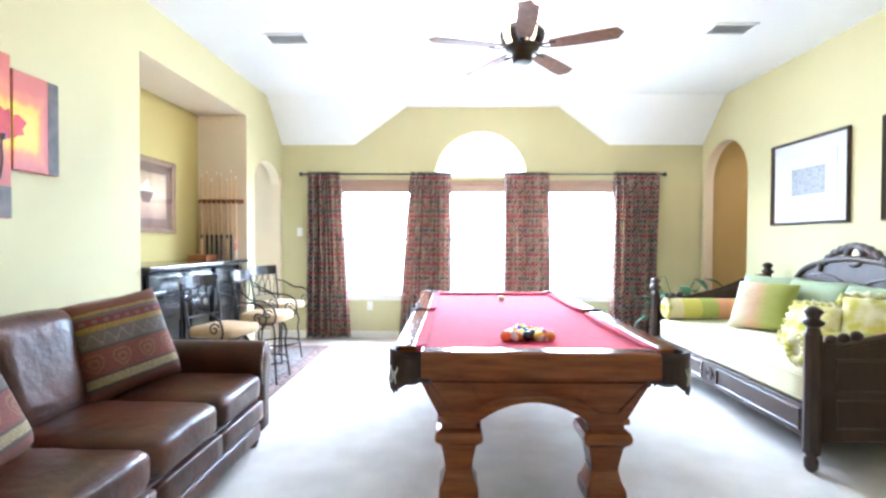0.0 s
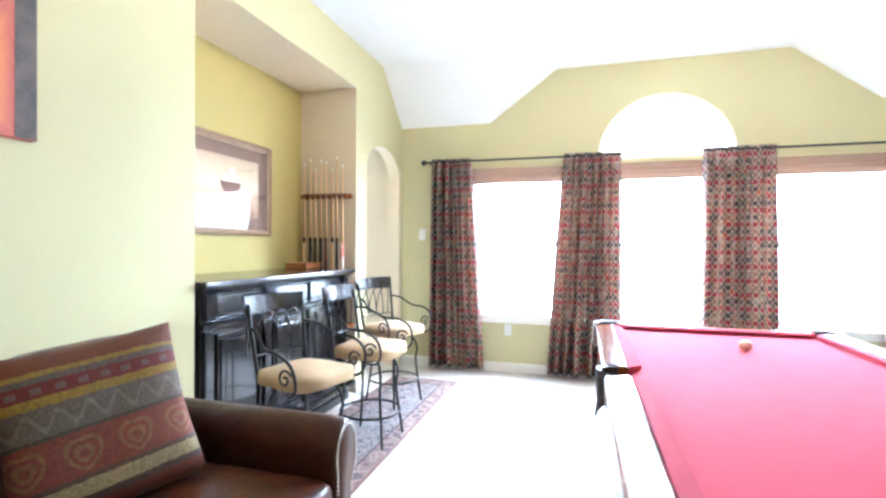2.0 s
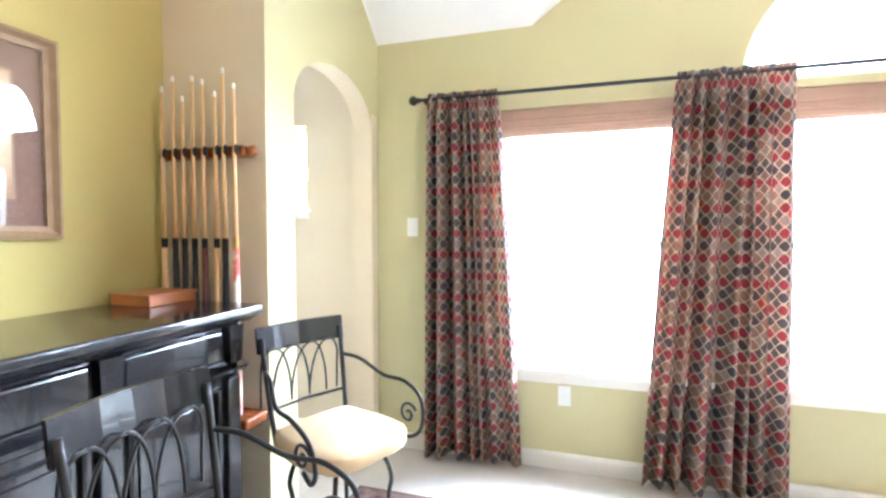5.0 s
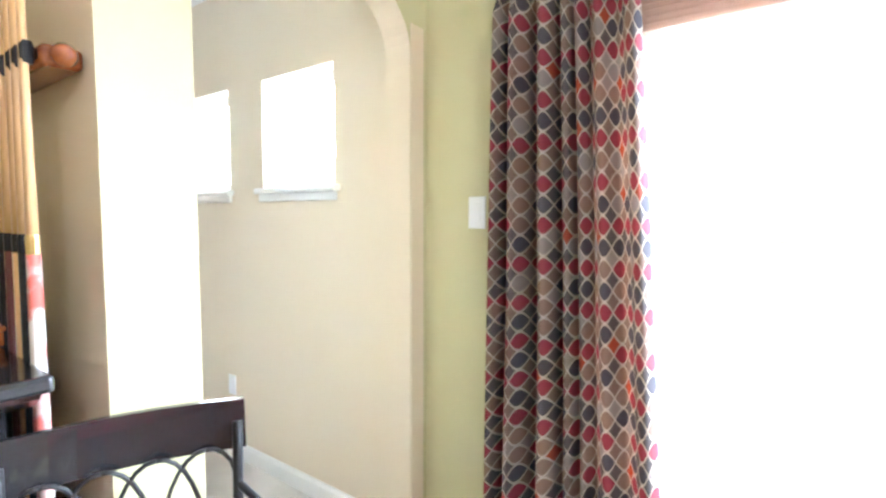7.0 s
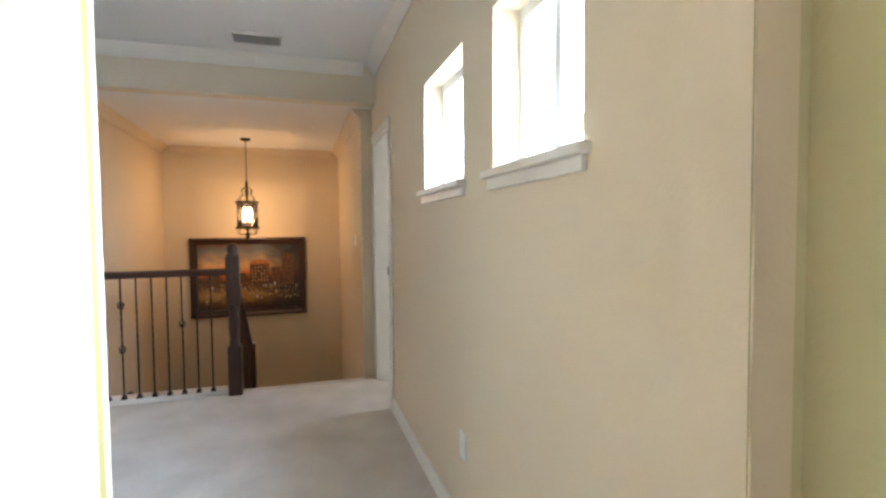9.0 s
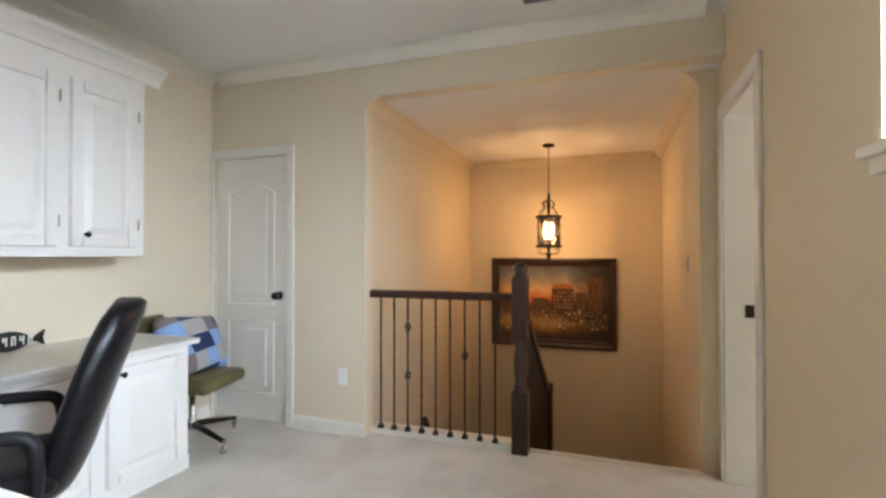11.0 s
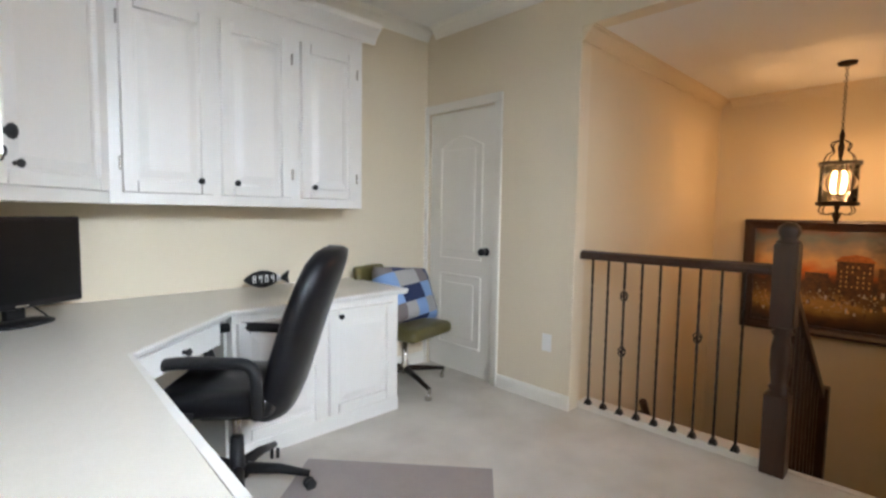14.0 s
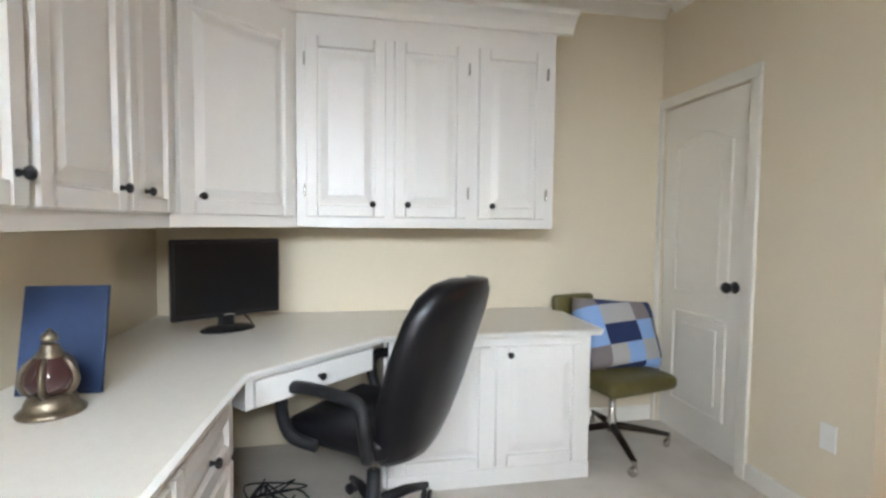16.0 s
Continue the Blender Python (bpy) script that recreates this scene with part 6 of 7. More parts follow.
bolster(DY1 - 0.17, "plaid bolster cushion in green, orange and yellow")
bolster(DY0 + 0.17, "pale plaid bolster cushion at the foot of the daybed")
for lab, mt, w, h, x, y, rx, rz in (
        ("sage satin cushion with cord trim against the headboard", SAGE, 0.52, 0.46, 2.90, 4.45, 16, 118), ("sage satin cushion with cord trim against the headboard", SAGE, 0.52, 0.46, 2.93, 3.92, 16, 105),
        ("sage satin cushion with cord trim against the headboard", SAGE, 0.52, 0.46, 2.93, 3.36, 16, 100),
        ("watercolour cushion fading from cream and peach to lime", WATERC, 0.46, 0.44, 2.62, 4.10, 30, 126), ("yellow floral cushion with ruffled edge", FLORAL, 0.42, 0.38, 2.72, 3.10, 24, 128), ("yellow floral cushion with ruffled edge", FLORAL, 0.34, 0.30, 2.50, 3.36, 32, 112)):
    if mt is not FLORAL:
        throw_cushion("throw_cushion", lab, "cushion", mt, w, h, 0.17, pose(x, y, 0.545 + h / 2 - 0.015, rx, 0, rz), "cushions on the daybed")
        continue
    tc = thing("throw_cushion", lab, "cushion", group="cushions on the daybed")
    tc.matrix_basis = pose(x, y, 0.545 + h / 2 + 0.015, rx, 0, rz)
    part("pad", pillow(bmesh.new(), w, h, 0.19, 20, 0.42), mt, tc, "", True)
    bm = bmesh.new()
    inner, outer, back = [], [], []
    for i in range(160):
        a = 2 * math.pi * i / 160
        c, q = math.cos(a), math.sin(a)
        e = 1 / (abs(c) ** 6 + abs(q) ** 6) ** (1 / 6)
        wave = 0.016 * math.sin(a * 26) + 0.006 * math.sin(a * 11)
        inner.append(bm.verts.new((w * 0.475 * c * e, 0.0, h * 0.475 * q * e)))
        outer.append(bm.verts.new(((w * 0.475 + 0.05) * c * e, wave, (h * 0.475 + 0.05) * q * e)))
        back.append(bm.verts.new(((w * 0.475 + 0.049) * c * e, wave + 0.004, (h * 0.475 + 0.049) * q * e)))
    for i in range(160):
        j = (i + 1) % 160
        bm.faces.new((inner[i], inner[j], outer[j], outer[i]))
        bm.faces.new((outer[i], outer[j], back[j], back[i]))
        bm.faces.new((back[i], back[j], inner[j], inner[i]))
    part("ruffle", bm, mt, tc, "gathered ruffle", True)

# ---- plant ----
LEAFM = material("glossy_leaf", (0.05, 0.15, 0.06), 0.35, second=(0.025, 0.09, 0.035), scale=9, random_tone=0.3)
plant = thing("potted_plant", "leafy green potted plant behind the daybed", "plant", 2.55, 5.45)
part("pot", lathe(bmesh.new(), [(0.10, 0), (0.13, 0.02), (0.16, 0.22), (0.17, 0.26), (0.15, 0.26), (0.14, 0.23)], 22), BRONZE, plant, "", True)
part("soil", lathe(bmesh.new(), [(0.145, 0.20), (0.14, 0.235)], 18), material("soil", (0.03, 0.02, 0.014), 0.95), plant)
rnd = random.Random(5)
for i in range(46):
    a, r, h = rnd.uniform(0, 6.28), rnd.uniform(0.05, 0.36), rnd.uniform(0.45, 0.90)
    if i % 3 == 0:
        h *= 0.8
        r += 0.08
    tip = Vector((r * math.cos(a), r * math.sin(a), h))
    bm = sweep(bmesh.new(), [(0.02 * math.cos(a), 0.02 * math.sin(a), 0.22), (tip.x * 0.5, tip.y * 0.5, h * 0.75), tip], 0.004, 5)
    stem = part("stem", bm, LEAFM, plant)
    bm = bmesh.new()
    L, W = rnd.uniform(0.13, 0.20), rnd.uniform(0.045, 0.07)
    d = Vector((math.cos(a), math.sin(a), rnd.uniform(-0.7, 0.25))).normalized()
    sd = d.cross(Vector((0, 0, 1))).normalized()
    up = sd.cross(d)
    rows = []
    for k4 in range(7):
        u = k4 / 6
        w = W * math.sin(math.pi * min(1, u * 0.93 + 0.05)) ** 0.8
        c = tip + d * (L * u) - Vector((0, 0, 0.05 * u * u))
        rows.append([bm.verts.new(c - sd * w + up * w * 0.25), bm.verts.new(c), bm.verts.new(c + sd * w + up * w * 0.25)])
    for r0, r1 in zip(rows, rows[1:]):
        for j in (0, 1):
            bm.faces.new((r0[j], r0[j + 1], r1[j + 1], r1[j]))
    part("leaf", bm, LEAFM, plant, "", True)

# ---- office: built-in desk ----
def raised_panel(parent, origin, ux, out, w, h, mat, knob=None, arch=0.0, name="door", label=""):
    """A framed cabinet door of width w and height h; origin: lower left corner; ux: along the width; out: off the face."""
    o, ux, out, up = Vector(origin), Vector(ux), Vector(out), Vector((0, 0, 1))

    def blk(bm, a, b, z0, z1, d0, d1, inset=0.0):
        lo = [o + ux * a + up * z0 + out * d0, o + ux * b + up * z0 + out * d0, o + ux * b + up * z1 + out * d0, o + ux * a + up * z1 + out * d0]
        hi = [o + ux * (a + inset) + up * (z0 + inset) + out * d1, o + ux * (b - inset) + up * (z0 + inset) + out * d1, o + ux * (b - inset) + up * (z1 - inset) + out * d1, o + ux * (a + inset) + up * (z1 - inset) + out * d1]
        hexa(bm, lo, hi)

    s = 0.058
    bm = bmesh.new()
    blk(bm, 0, w, 0, h, 0, 0.010, 0.001)
    d = part(name, bm, mat, parent, label)
    bm = bmesh.new()
    for q in ((0, s, 0, h), (w - s, w, 0, h), (s, w - s, 0, s), (s, w - s, h - s, h)):
        blk(bm, *q, 0.010, 0.026, 0.005)
    part("stile_frame", bm, mat, d)
    bm = bmesh.new()
    blk(bm, s + 0.012, w - s - 0.012, s + 0.012, h - s - 0.012, 0.010, 0.024, 0.036)
    part("raised_panel", bm, mat, d)
    if knob:
        kx, kz = knob
        bm = lathe(bmesh.new(), [(0.009, 0), (0.006, 0.012), (0.014, 0.018), (0.016, 0.025), (0.011, 0.031), (0.003, 0.033)], 14)
        q = out.to_track_quat("Z", "Y").to_matrix()
        bmesh.ops.rotate(bm, verts=bm.verts, matrix=q)
        bmesh.ops.translate(bm, verts=bm.verts, vec=o + ux * kx + up * kz + out * 0.026)
        part("knob", bm, BLACKP, d, "round black knob", True)
    return d


DZ = 0.775
DXE, DYE = -5.13, 5.04           # west end of the south run, north end of the east run
IN2, IN1 = (-4.03, 3.425), (-3.545, 3.875)
top = [(DXE, YO), (XE, YO), (XE, DYE), (-3.50, DYE), IN1, IN2, (-4.05, 3.395), (DXE, 3.395)]
desk = thing("built_in_desk", "cream topped white built-in corner desk", "desk")
bm = prism(bmesh.new(), top, DZ - 0.028, DZ)
bmesh.ops.bevel(bm, geom=[e for e in bm.edges if abs(e.verts[0].co.z - e.verts[1].co.z) < 1e-5], offset=0.006, segments=2, affect="EDGES")
part("worktop", bm, COUNTER, desk, "smooth cream laminate top")
edge = [(0, 0), (0.012, 0), (0.022, 0.018), (0.022, 0.026), (0, 0.026)]
for a, b, o in (((DXE, 3.395), (-4.05, 3.395), (0, 1)), (IN2, IN1, (-0.68, 0.733)), (IN1, (-3.50, DYE), (-1, 0.04))):
    part("edge_moulding", profile_run(bmesh.new(), edge, (*a, DZ - 0.027), (*b, DZ - 0.027), (*o, 0)), CABINET, desk)
part("end_moulding", profile_run(bmesh.new(), edge, (DXE, YO, DZ - 0.027), (DXE, 3.395, DZ - 0.027), (-1, 0, 0)), CABINET, desk)

base = thing("base_cabinet", "white painted base cabinet with raised panel doors under the desk", "cabinet")
part("body", B(-5.10, YO, 0.0, -4.08, 3.355, DZ - 0.03), CABINET, base)
part("toe_board", B(-5.105, YO, 0.0, -4.075, 3.362, 0.085, 0.003), CABINET, base)
raised_panel(base, (-4.60, 3.356, 0.10), (-1, 0, 0), (0, 1, 0), 0.455, 0.60, CABINET, (0.065, 0.562), label="raised panel door")
raised_panel(base, (-4.10, 3.356, 0.10), (-1, 0, 0), (0, 1, 0), 0.47, 0.60, CABINET, label="raised panel door")
part("end_panel", B(-5.112, YO + 0.02, 0.09, -5.10, 3.34, DZ - 0.04, 0.003), CABINET, base)

d2 = Vector((IN1[0] - IN2[0], IN1[1] - IN2[1], 0)).normalized()
n2 = Vector((-d2.y, d2.x, 0))
drawer = thing("pencil_drawer", "white drawer under the diagonal front of the desk", "drawer")
bm = bmesh.new()
o = Vector((*IN2, 0)) - n2 * 0.02 + d2 * 0.02
L = (Vector(IN1) - Vector(IN2)).length - 0.04
hexa(bm, [o + Vector((0, 0, DZ - 0.145)), o + d2 * L + Vector((0, 0, DZ - 0.145)), o + d2 * L - n2 * 0.3 + Vector((0, 0, DZ - 0.145)), o - n2 * 0.3 + Vector((0, 0, DZ - 0.145))],
     [o + Vector((0, 0, DZ - 0.029)), o + d2 * L + Vector((0, 0, DZ - 0.029)), o + d2 * L - n2 * 0.3 + Vector((0, 0, DZ - 0.029)), o - n2 * 0.3 + Vector((0, 0, DZ - 0.029))])
part("drawer_box", bm, CABINET, drawer)
fo = o + d2 * 0.03 + n2 * 0.0 + Vector((0, 0, DZ - 0.135))
bm = bmesh.new()
hexa(bm, [fo, fo + d2 * (L - 0.06), fo + d2 * (L - 0.06) + Vector((0, 0, 0.095)), fo + Vector((0, 0, 0.095))], [p + n2 * 0.016 for p in (fo + Vector((0, 0, 0.004)), fo + d2 * (L - 0.06) + Vector((0, 0, 0.004)), fo + d2 * (L - 0.06) + Vector((0, 0, 0.091)), fo + Vector((0, 0, 0.091)))])
part("drawer_front", bm, CABINET, drawer)
bm = lathe(bmesh.new(), [(0.009, 0), (0.006, 0.012), (0.014, 0.018), (0.016, 0.025), (0.011, 0.031), (0.003, 0.033)], 14)
bmesh.ops.rotate(bm, verts=bm.verts, matrix=n2.to_track_quat("Z", "Y").to_matrix())
bmesh.ops.translate(bm, verts=bm.verts, vec=fo + d2 * (L / 2 - 0.03) + n2 * 0.016 + Vector((0, 0, 0.045)))
part("knob", bm, BLACKP, drawer, "round black knob", True)

RAWWOOD = material("unpainted_birch", (0.62, 0.48, 0.30), 0.6, second=(0.52, 0.38, 0.22), scale=5, stretch=(8, 1, 8))
east = thing("base_cabinet", "white base cabinet with drawers and a bare birch side", "cabinet")
part("body", B(-3.50, 3.92, 0.0, XE, DYE - 0.02, DZ - 0.03), CABINET, east)
part("side_panel", B(-3.50, 3.905, 0.0, XE - 0.2, 3.92, DZ - 0.03), RAWWOOD, east, "bare birch side")
for i, (z0, z1) in enumerate(((0.10, 0.30), (0.315, 0.515), (0.53, 0.72))):
    for y0, y1 in ((3.94, 4.46), (4.48, 5.0)):
        raised_panel(east, (-3.50, y1, z0), (0, -1, 0), (-1, 0, 0), y1 - y0, z1 - z0, CABINET, ((y1 - y0) / 2, (z1 - z0) / 2), name="drawer_front")
part("knee_wall", B(-4.075, YO + 0.0, 0.0, -4.06, 3.30, DZ - 0.03), CABINET, base)

# ---- upper cabinets ----
CZ0, CZ1, CF = 1.27, 2.30, 3.145
up_ = thing("wall_cabinet", "white wall cabinet with three raised panel doors", "cabinet")
part("body", B(-4.97, YO, CZ0, -3.645, CF, CZ1), CABINET, up_)
for x1, w, kx in ((-3.69, 0.385, 0.32), (-4.115, 0.375, 0.068), (-4.55, 0.365, 0.07)):
    raised_panel(up_, (x1, CF + 0.001, CZ0 + 0.05), (-1, 0, 0), (0, 1, 0), w, 0.87, CABINET, (kx, 0.065), label="raised panel door")
for x, z in ((-3.683, 1.45), (-3.683, 2.08), (-4.50, 1.45), (-4.50, 2.08), (-4.925, 1.45), (-4.925, 2.08)):
    part("hinge", B(x - 0.004, CF, z - 0.03, x + 0.004, CF + 0.018, z + 0.03, 0.002), CHROME, up_)
dg = thing("wall_cabinet", "white diagonal corner wall cabinet with one door", "cabinet")
CE = -3.22
q0, q1 = (-3.643, CF), (CE, CF + 0.423)
part("body", prism(bmesh.new(), [(q0[0], YO), (XE, YO), (XE, q1[1]), q1, q0], CZ0, CZ1), CABINET, dg)
dd = Vector((q0[0] - q1[0], q0[1] - q1[1], 0)).normalized()
nn = Vector((-0.7071, 0.7071, 0))
oo = Vector((*q1, CZ0 + 0.05)) + dd * 0.025 + nn * 0.001
raised_panel(dg, oo, dd, nn, 0.545, 0.87, CABINET, (0.085, 0.075), label="raised panel door")
ue = thing("wall_cabinet", "white wall cabinet run with paired raised panel doors", "cabinet")
part("body", B(CE, q1[1] + 0.003, CZ0, XE, 4.78, CZ1), CABINET, ue)
for y0, y1, knobx in ((3.60, 3.955, 0.10), (3.98, 4.40, 0.375), (4.43, 4.755, 0.285)):
    w = y1 - y0
    raised_panel(ue, (CE - 0.001, y1, CZ0 + 0.05), (0, -1, 0), (-1, 0, 0), w, 0.87, CABINET, (knobx, 0.07), label="raised panel door")
part("hinge", B(CE - 0.018, 4.405, 1.40, CE, 4.417, 1.47, 0.002), CHROME, ue)
CRN = [(0, 0), (0.015, 0), (0.03, 0.03), (0.06, 0.06), (0.085, 0.075), (0.09, 0.10), (0, 0.10)]
part("crown", profile_run(bmesh.new(), CRN, (-4.97, CF, CZ1 - 0.005), (-3.643, CF, CZ1 - 0.005), (0, 1, 0)), CABINET, up_)
bm = profile_run(bmesh.new(), CRN, (-4.97, YO, CZ1 - 0.005), (-4.97, CF, CZ1 - 0.005), (-1, 0, 0))
profile_run(bm, [(u, w) for u, w in CRN], (-5.058, CF + 0.0, CZ1 - 0.005), (-4.97, CF + 0.0, CZ1 - 0.005), (0, 1, 0))
part("crown_return", bm, CABINET, up_)
part("crown", profile_run(bmesh.new(), CRN, (*q1, CZ1 - 0.005), (*q0, CZ1 - 0.005), (-0.7071, 0.7071, 0)), CABINET, dg)
part("crown", profile_run(bmesh.new(), CRN, (CE, q1[1], CZ1 - 0.005), (CE, 4.78, CZ1 - 0.005), (-1, 0, 0)), CABINET, ue)

# ---- things on the desk ----
mon = thing("computer_monitor", "black flat computer monitor, switched off, on an oval stand", "monitor", -3.325, 3.15, DZ, 31)
part("bezel", B(-0.247, -0.02, 0.065, 0.247, 0.02, 0.435, 0.008), BLACKP, mon)
part("screen", B(-0.232, 0.0195, 0.092, 0.232, 0.0215, 0.418), SCREEN, mon, "dark glossy screen")
part("maker_mark", B(-0.025, 0.0205, 0.073, 0.025, 0.0212, 0.081), CHROME, mon)
part("neck", B(-0.035, -0.05, 0.0, 0.035, -0.01, 0.12, 0.01), BLACKP, mon)
bm = lathe(bmesh.new(), [(0.125, 0), (0.125, 0.008), (0.10, 0.016), (0.04, 0.02)], 30)
bmesh.ops.scale(bm, verts=bm.verts, vec=(1, 0.68, 1))
part("stand", bm, BLACKP, mon, "oval black stand", True)
part("cable", sweep(bmesh.new(), curve_points([(-0.04, -0.03, 0.10), (-0.10, -0.06, 0.05), (-0.12, -0.02, 0.01), (-0.08, 0.0, 0.006), (-0.05, -0.05, 0.006)], 6), 0.004, 6), BLACKP, mon)

NAVY = material("navy_cloth_board", (0.007, 0.028, 0.085), 0.7, second=(0.005, 0.022, 0.07), scale=30, bump=0.2, bump_scale=300)
board = thing("blue_display_board", "navy blue cloth-covered board propped upright on the desk", "board", -3.055, 4.0, DZ, 0)
bm = B(-0.115, -0.008, 0, 0.115, 0.008, 0.325, 0.003)
bmesh.ops.rotate(bm, verts=bm.verts, matrix=Matrix.Rotation(radians(12), 3, "X"))
part("panel", bm, NAVY, board)
bm = B(-0.03, -0.125, 0.0, 0.03, -0.118, 0.2, 0.002)
bmesh.ops.rotate(bm, verts=bm.verts, cent=(0, -0.12, 0), matrix=Matrix.Rotation(radians(-16), 3, "X"))
part("easel_leg", bm, NAVY, board)

GILT = material("antique_gilt", (0.25, 0.21, 0.155), 0.3, metal=0.85, second=(0.10, 0.08, 0.055), scale=25, bump=0.3, bump_scale=80)
PLUM = material("plum_glaze", (0.055, 0.022, 0.022), 0.12, second=(0.035, 0.014, 0.014), scale=10, coat=0.5)
urn = thing("decorative_urn", "plum glazed urn with gilt leaves, base and finial", "ornament", -3.115, 4.145, DZ)
urn.scale = (0.9, 0.9, 0.9)
part("base", lathe(bmesh.new(), [(0.085, 0), (0.088, 0.008), (0.078, 0.018), (0.07, 0.025), (0.066, 0.04), (0.058, 0.055), (0.04, 0.062)], 28), GILT, urn, "gilt foot", True)
part("body", lathe(bmesh.new(), [(0.04, 0.058), (0.06, 0.075), (0.07, 0.10), (0.067, 0.125), (0.055, 0.15), (0.038, 0.168), (0.03, 0.175)], 28), PLUM, urn, "plum glazed body", True)
part("neck", lathe(bmesh.new(), [(0.034, 0.168), (0.038, 0.175), (0.03, 0.185), (0.022, 0.20), (0.024, 0.205), (0.014, 0.212)], 22), GILT, urn, "", True)
part("finial", lathe(bmesh.new(), [(0.012, 0.21), (0.022, 0.222), (0.02, 0.235), (0.010, 0.245), (0.003, 0.255)], 18), GILT, urn, "", True)
for i in range(5):
    a = 2 * math.pi * i / 5 + 0.5
    pts = [(r * 1.03 * math.cos(a), r * 1.03 * math.sin(a), z) for r, z in ((0.045, 0.06), (0.063, 0.078), (0.072, 0.10), (0.069, 0.125), (0.057, 0.15), (0.036, 0.17))]
    part("leaf_rib", sweep(bmesh.new(), pts, [0.009, 0.010, 0.009, 0.009, 0.008, 0.006], 8), GILT, urn, "", True)

# fish-shaped sign
fish = thing("fish_sign", "black fish-shaped sign with white letters leaning on the wall", "sign", -4.47, 2.85, DZ, 0)
n = 24
out = []
for i in range(n + 1):
    u = i / n
    out.append((-0.13 + 0.23 * u, 0.052 * math.sin(math.pi * u) ** 0.75))
outline = out + [(0.115, 0.018), (0.155, 0.042), (0.145, 0.0), (0.155, -0.042), (0.115, -0.018)] + [(x, -z) for x, z in out[::-1][1:-1]]
bm = bmesh.new()
a = [bm.verts.new((-x, -0.006, z + 0.058)) for x, z in outline]
b = [bm.verts.new((-x, 0.006, z + 0.058)) for x, z in outline]
bm.faces.new(a[::-1])
bm.faces.new(b)
for i in range(len(a)):
    bm.faces.new((a[i], a[(i + 1) % len(a)], b[(i + 1) % len(b)], b[i]))
part("plaque", bm, BLACKP, fish)
for i in range(5):
    x = -0.075 + 0.038 * i
    part("letter_bar", B(-x - 0.016, 0.006, 0.036, -x - 0.010, 0.0085, 0.082), PLASTICW, fish)
    part("letter_bar", B(-x - 0.002, 0.006, 0.036 + 0.02 * (i % 2), -x + 0.004, 0.0085, 0.082), PLASTICW, fish)
    part("letter_bar", B(-x - 0.010, 0.006, 0.056 + 0.01 * (i % 3), -x - 0.002, 0.0085, 0.064 + 0.01 * (i % 3)), PLASTICW, fish)

# cables under the desk
cab = thing("cable_bundle", "tangled black cables on the floor under the desk", "cables", -3.55, 3.35)
rnd = random.Random(3)
for i in range(4):
    pts = curve_points([(rnd.uniform(-0.2, 0.2), rnd.uniform(-0.2, 0.2), 0.006 + 0.004 * i + (0.04 if k5 == 0 else 0)) for k5 in range(7)], 6)
    part("cable", sweep(bmesh.new(), pts, 0.0045, 6), BLACKP, cab)

# ---- office chair, facing -y in its own frame ----
och = thing("office_chair", "high-backed black leather office chair with loop arms", "office chair", -4.0, 3.61, 0, 51)
part("seat", soft_box(bmesh.new(), -0.25, -0.26, 0.43, 0.25, 0.22, 0.53, 0.045, 0.015, 12, 3), BLACKLE, och, "padded black seat", True)
bm = bmesh.new()
sections = [(0.395, 0.17, 0.21, 0.035), (0.43, 0.21, 0.215, 0.05), (0.52, 0.24, 0.245, 0.06), (0.66, 0.28, 0.285, 0.065), (0.82, 0.285, 0.335, 0.065), (0.96, 0.27, 0.385, 0.065), (1.04, 0.235, 0.415, 0.06), (1.085, 0.175, 0.437, 0.045), (1.10, 0.06, 0.443, 0.02)]
rings = []
for z, w, y, th in sections:
    ring = []
    for i in range(24):
        a = 2 * math.pi * i / 24
        cx, cy_ = math.copysign(abs(math.cos(a)) ** 0.55, math.cos(a)), math.copysign(abs(math.sin(a)) ** 0.7, math.sin(a))
        ring.append(bm.verts.new((w * cx, y + th * cy_ - 0.05 * cx * cx, z + 0.15 * 0)))
    rings.append(ring)
for r0, r1 in zip(rings, rings[1:]):
    for i in range(24):
        bm.faces.new((r0[i], r0[(i + 1) % 24], r1[(i + 1) % 24], r1[i]))
bm.faces.new(rings[0][::-1])
bm.faces.new(rings[-1])
part("backrest", bm, BLACKLE, och, "tall curved leather back", True)
for s in (-1, 1):
    pts = curve_points([(0.25 * s, 0.16, 0.45), (0.285 * s, 0.17, 0.55), (0.285 * s, 0.15, 0.655), (0.285 * s, 0.05, 0.675), (0.285 * s, -0.14, 0.675), (0.285 * s, -0.215, 0.64), (0.285 * s, -0.225, 0.56), (0.28 * s, -0.18, 0.475), (0.25 * s, -0.08, 0.445)], 6)
    part("arm", sweep(bmesh.new(), pts, 0.024, 10), BLACKP, och, "black loop arm", True)
part("tilt_housing", B(-0.10, -0.12, 0.37, 0.10, 0.12, 0.432, 0.015), BLACKP, och)
part("gas_lift", lathe(bmesh.new(), [(0.02, 0.24), (0.02, 0.38)], 14), CHROME, och, "chrome gas lift", True)
part("column", lathe(bmesh.new(), [(0.05, 0.08), (0.05, 0.10), (0.032, 0.13), (0.028, 0.26)], 16), BLACKP, och, "", True)
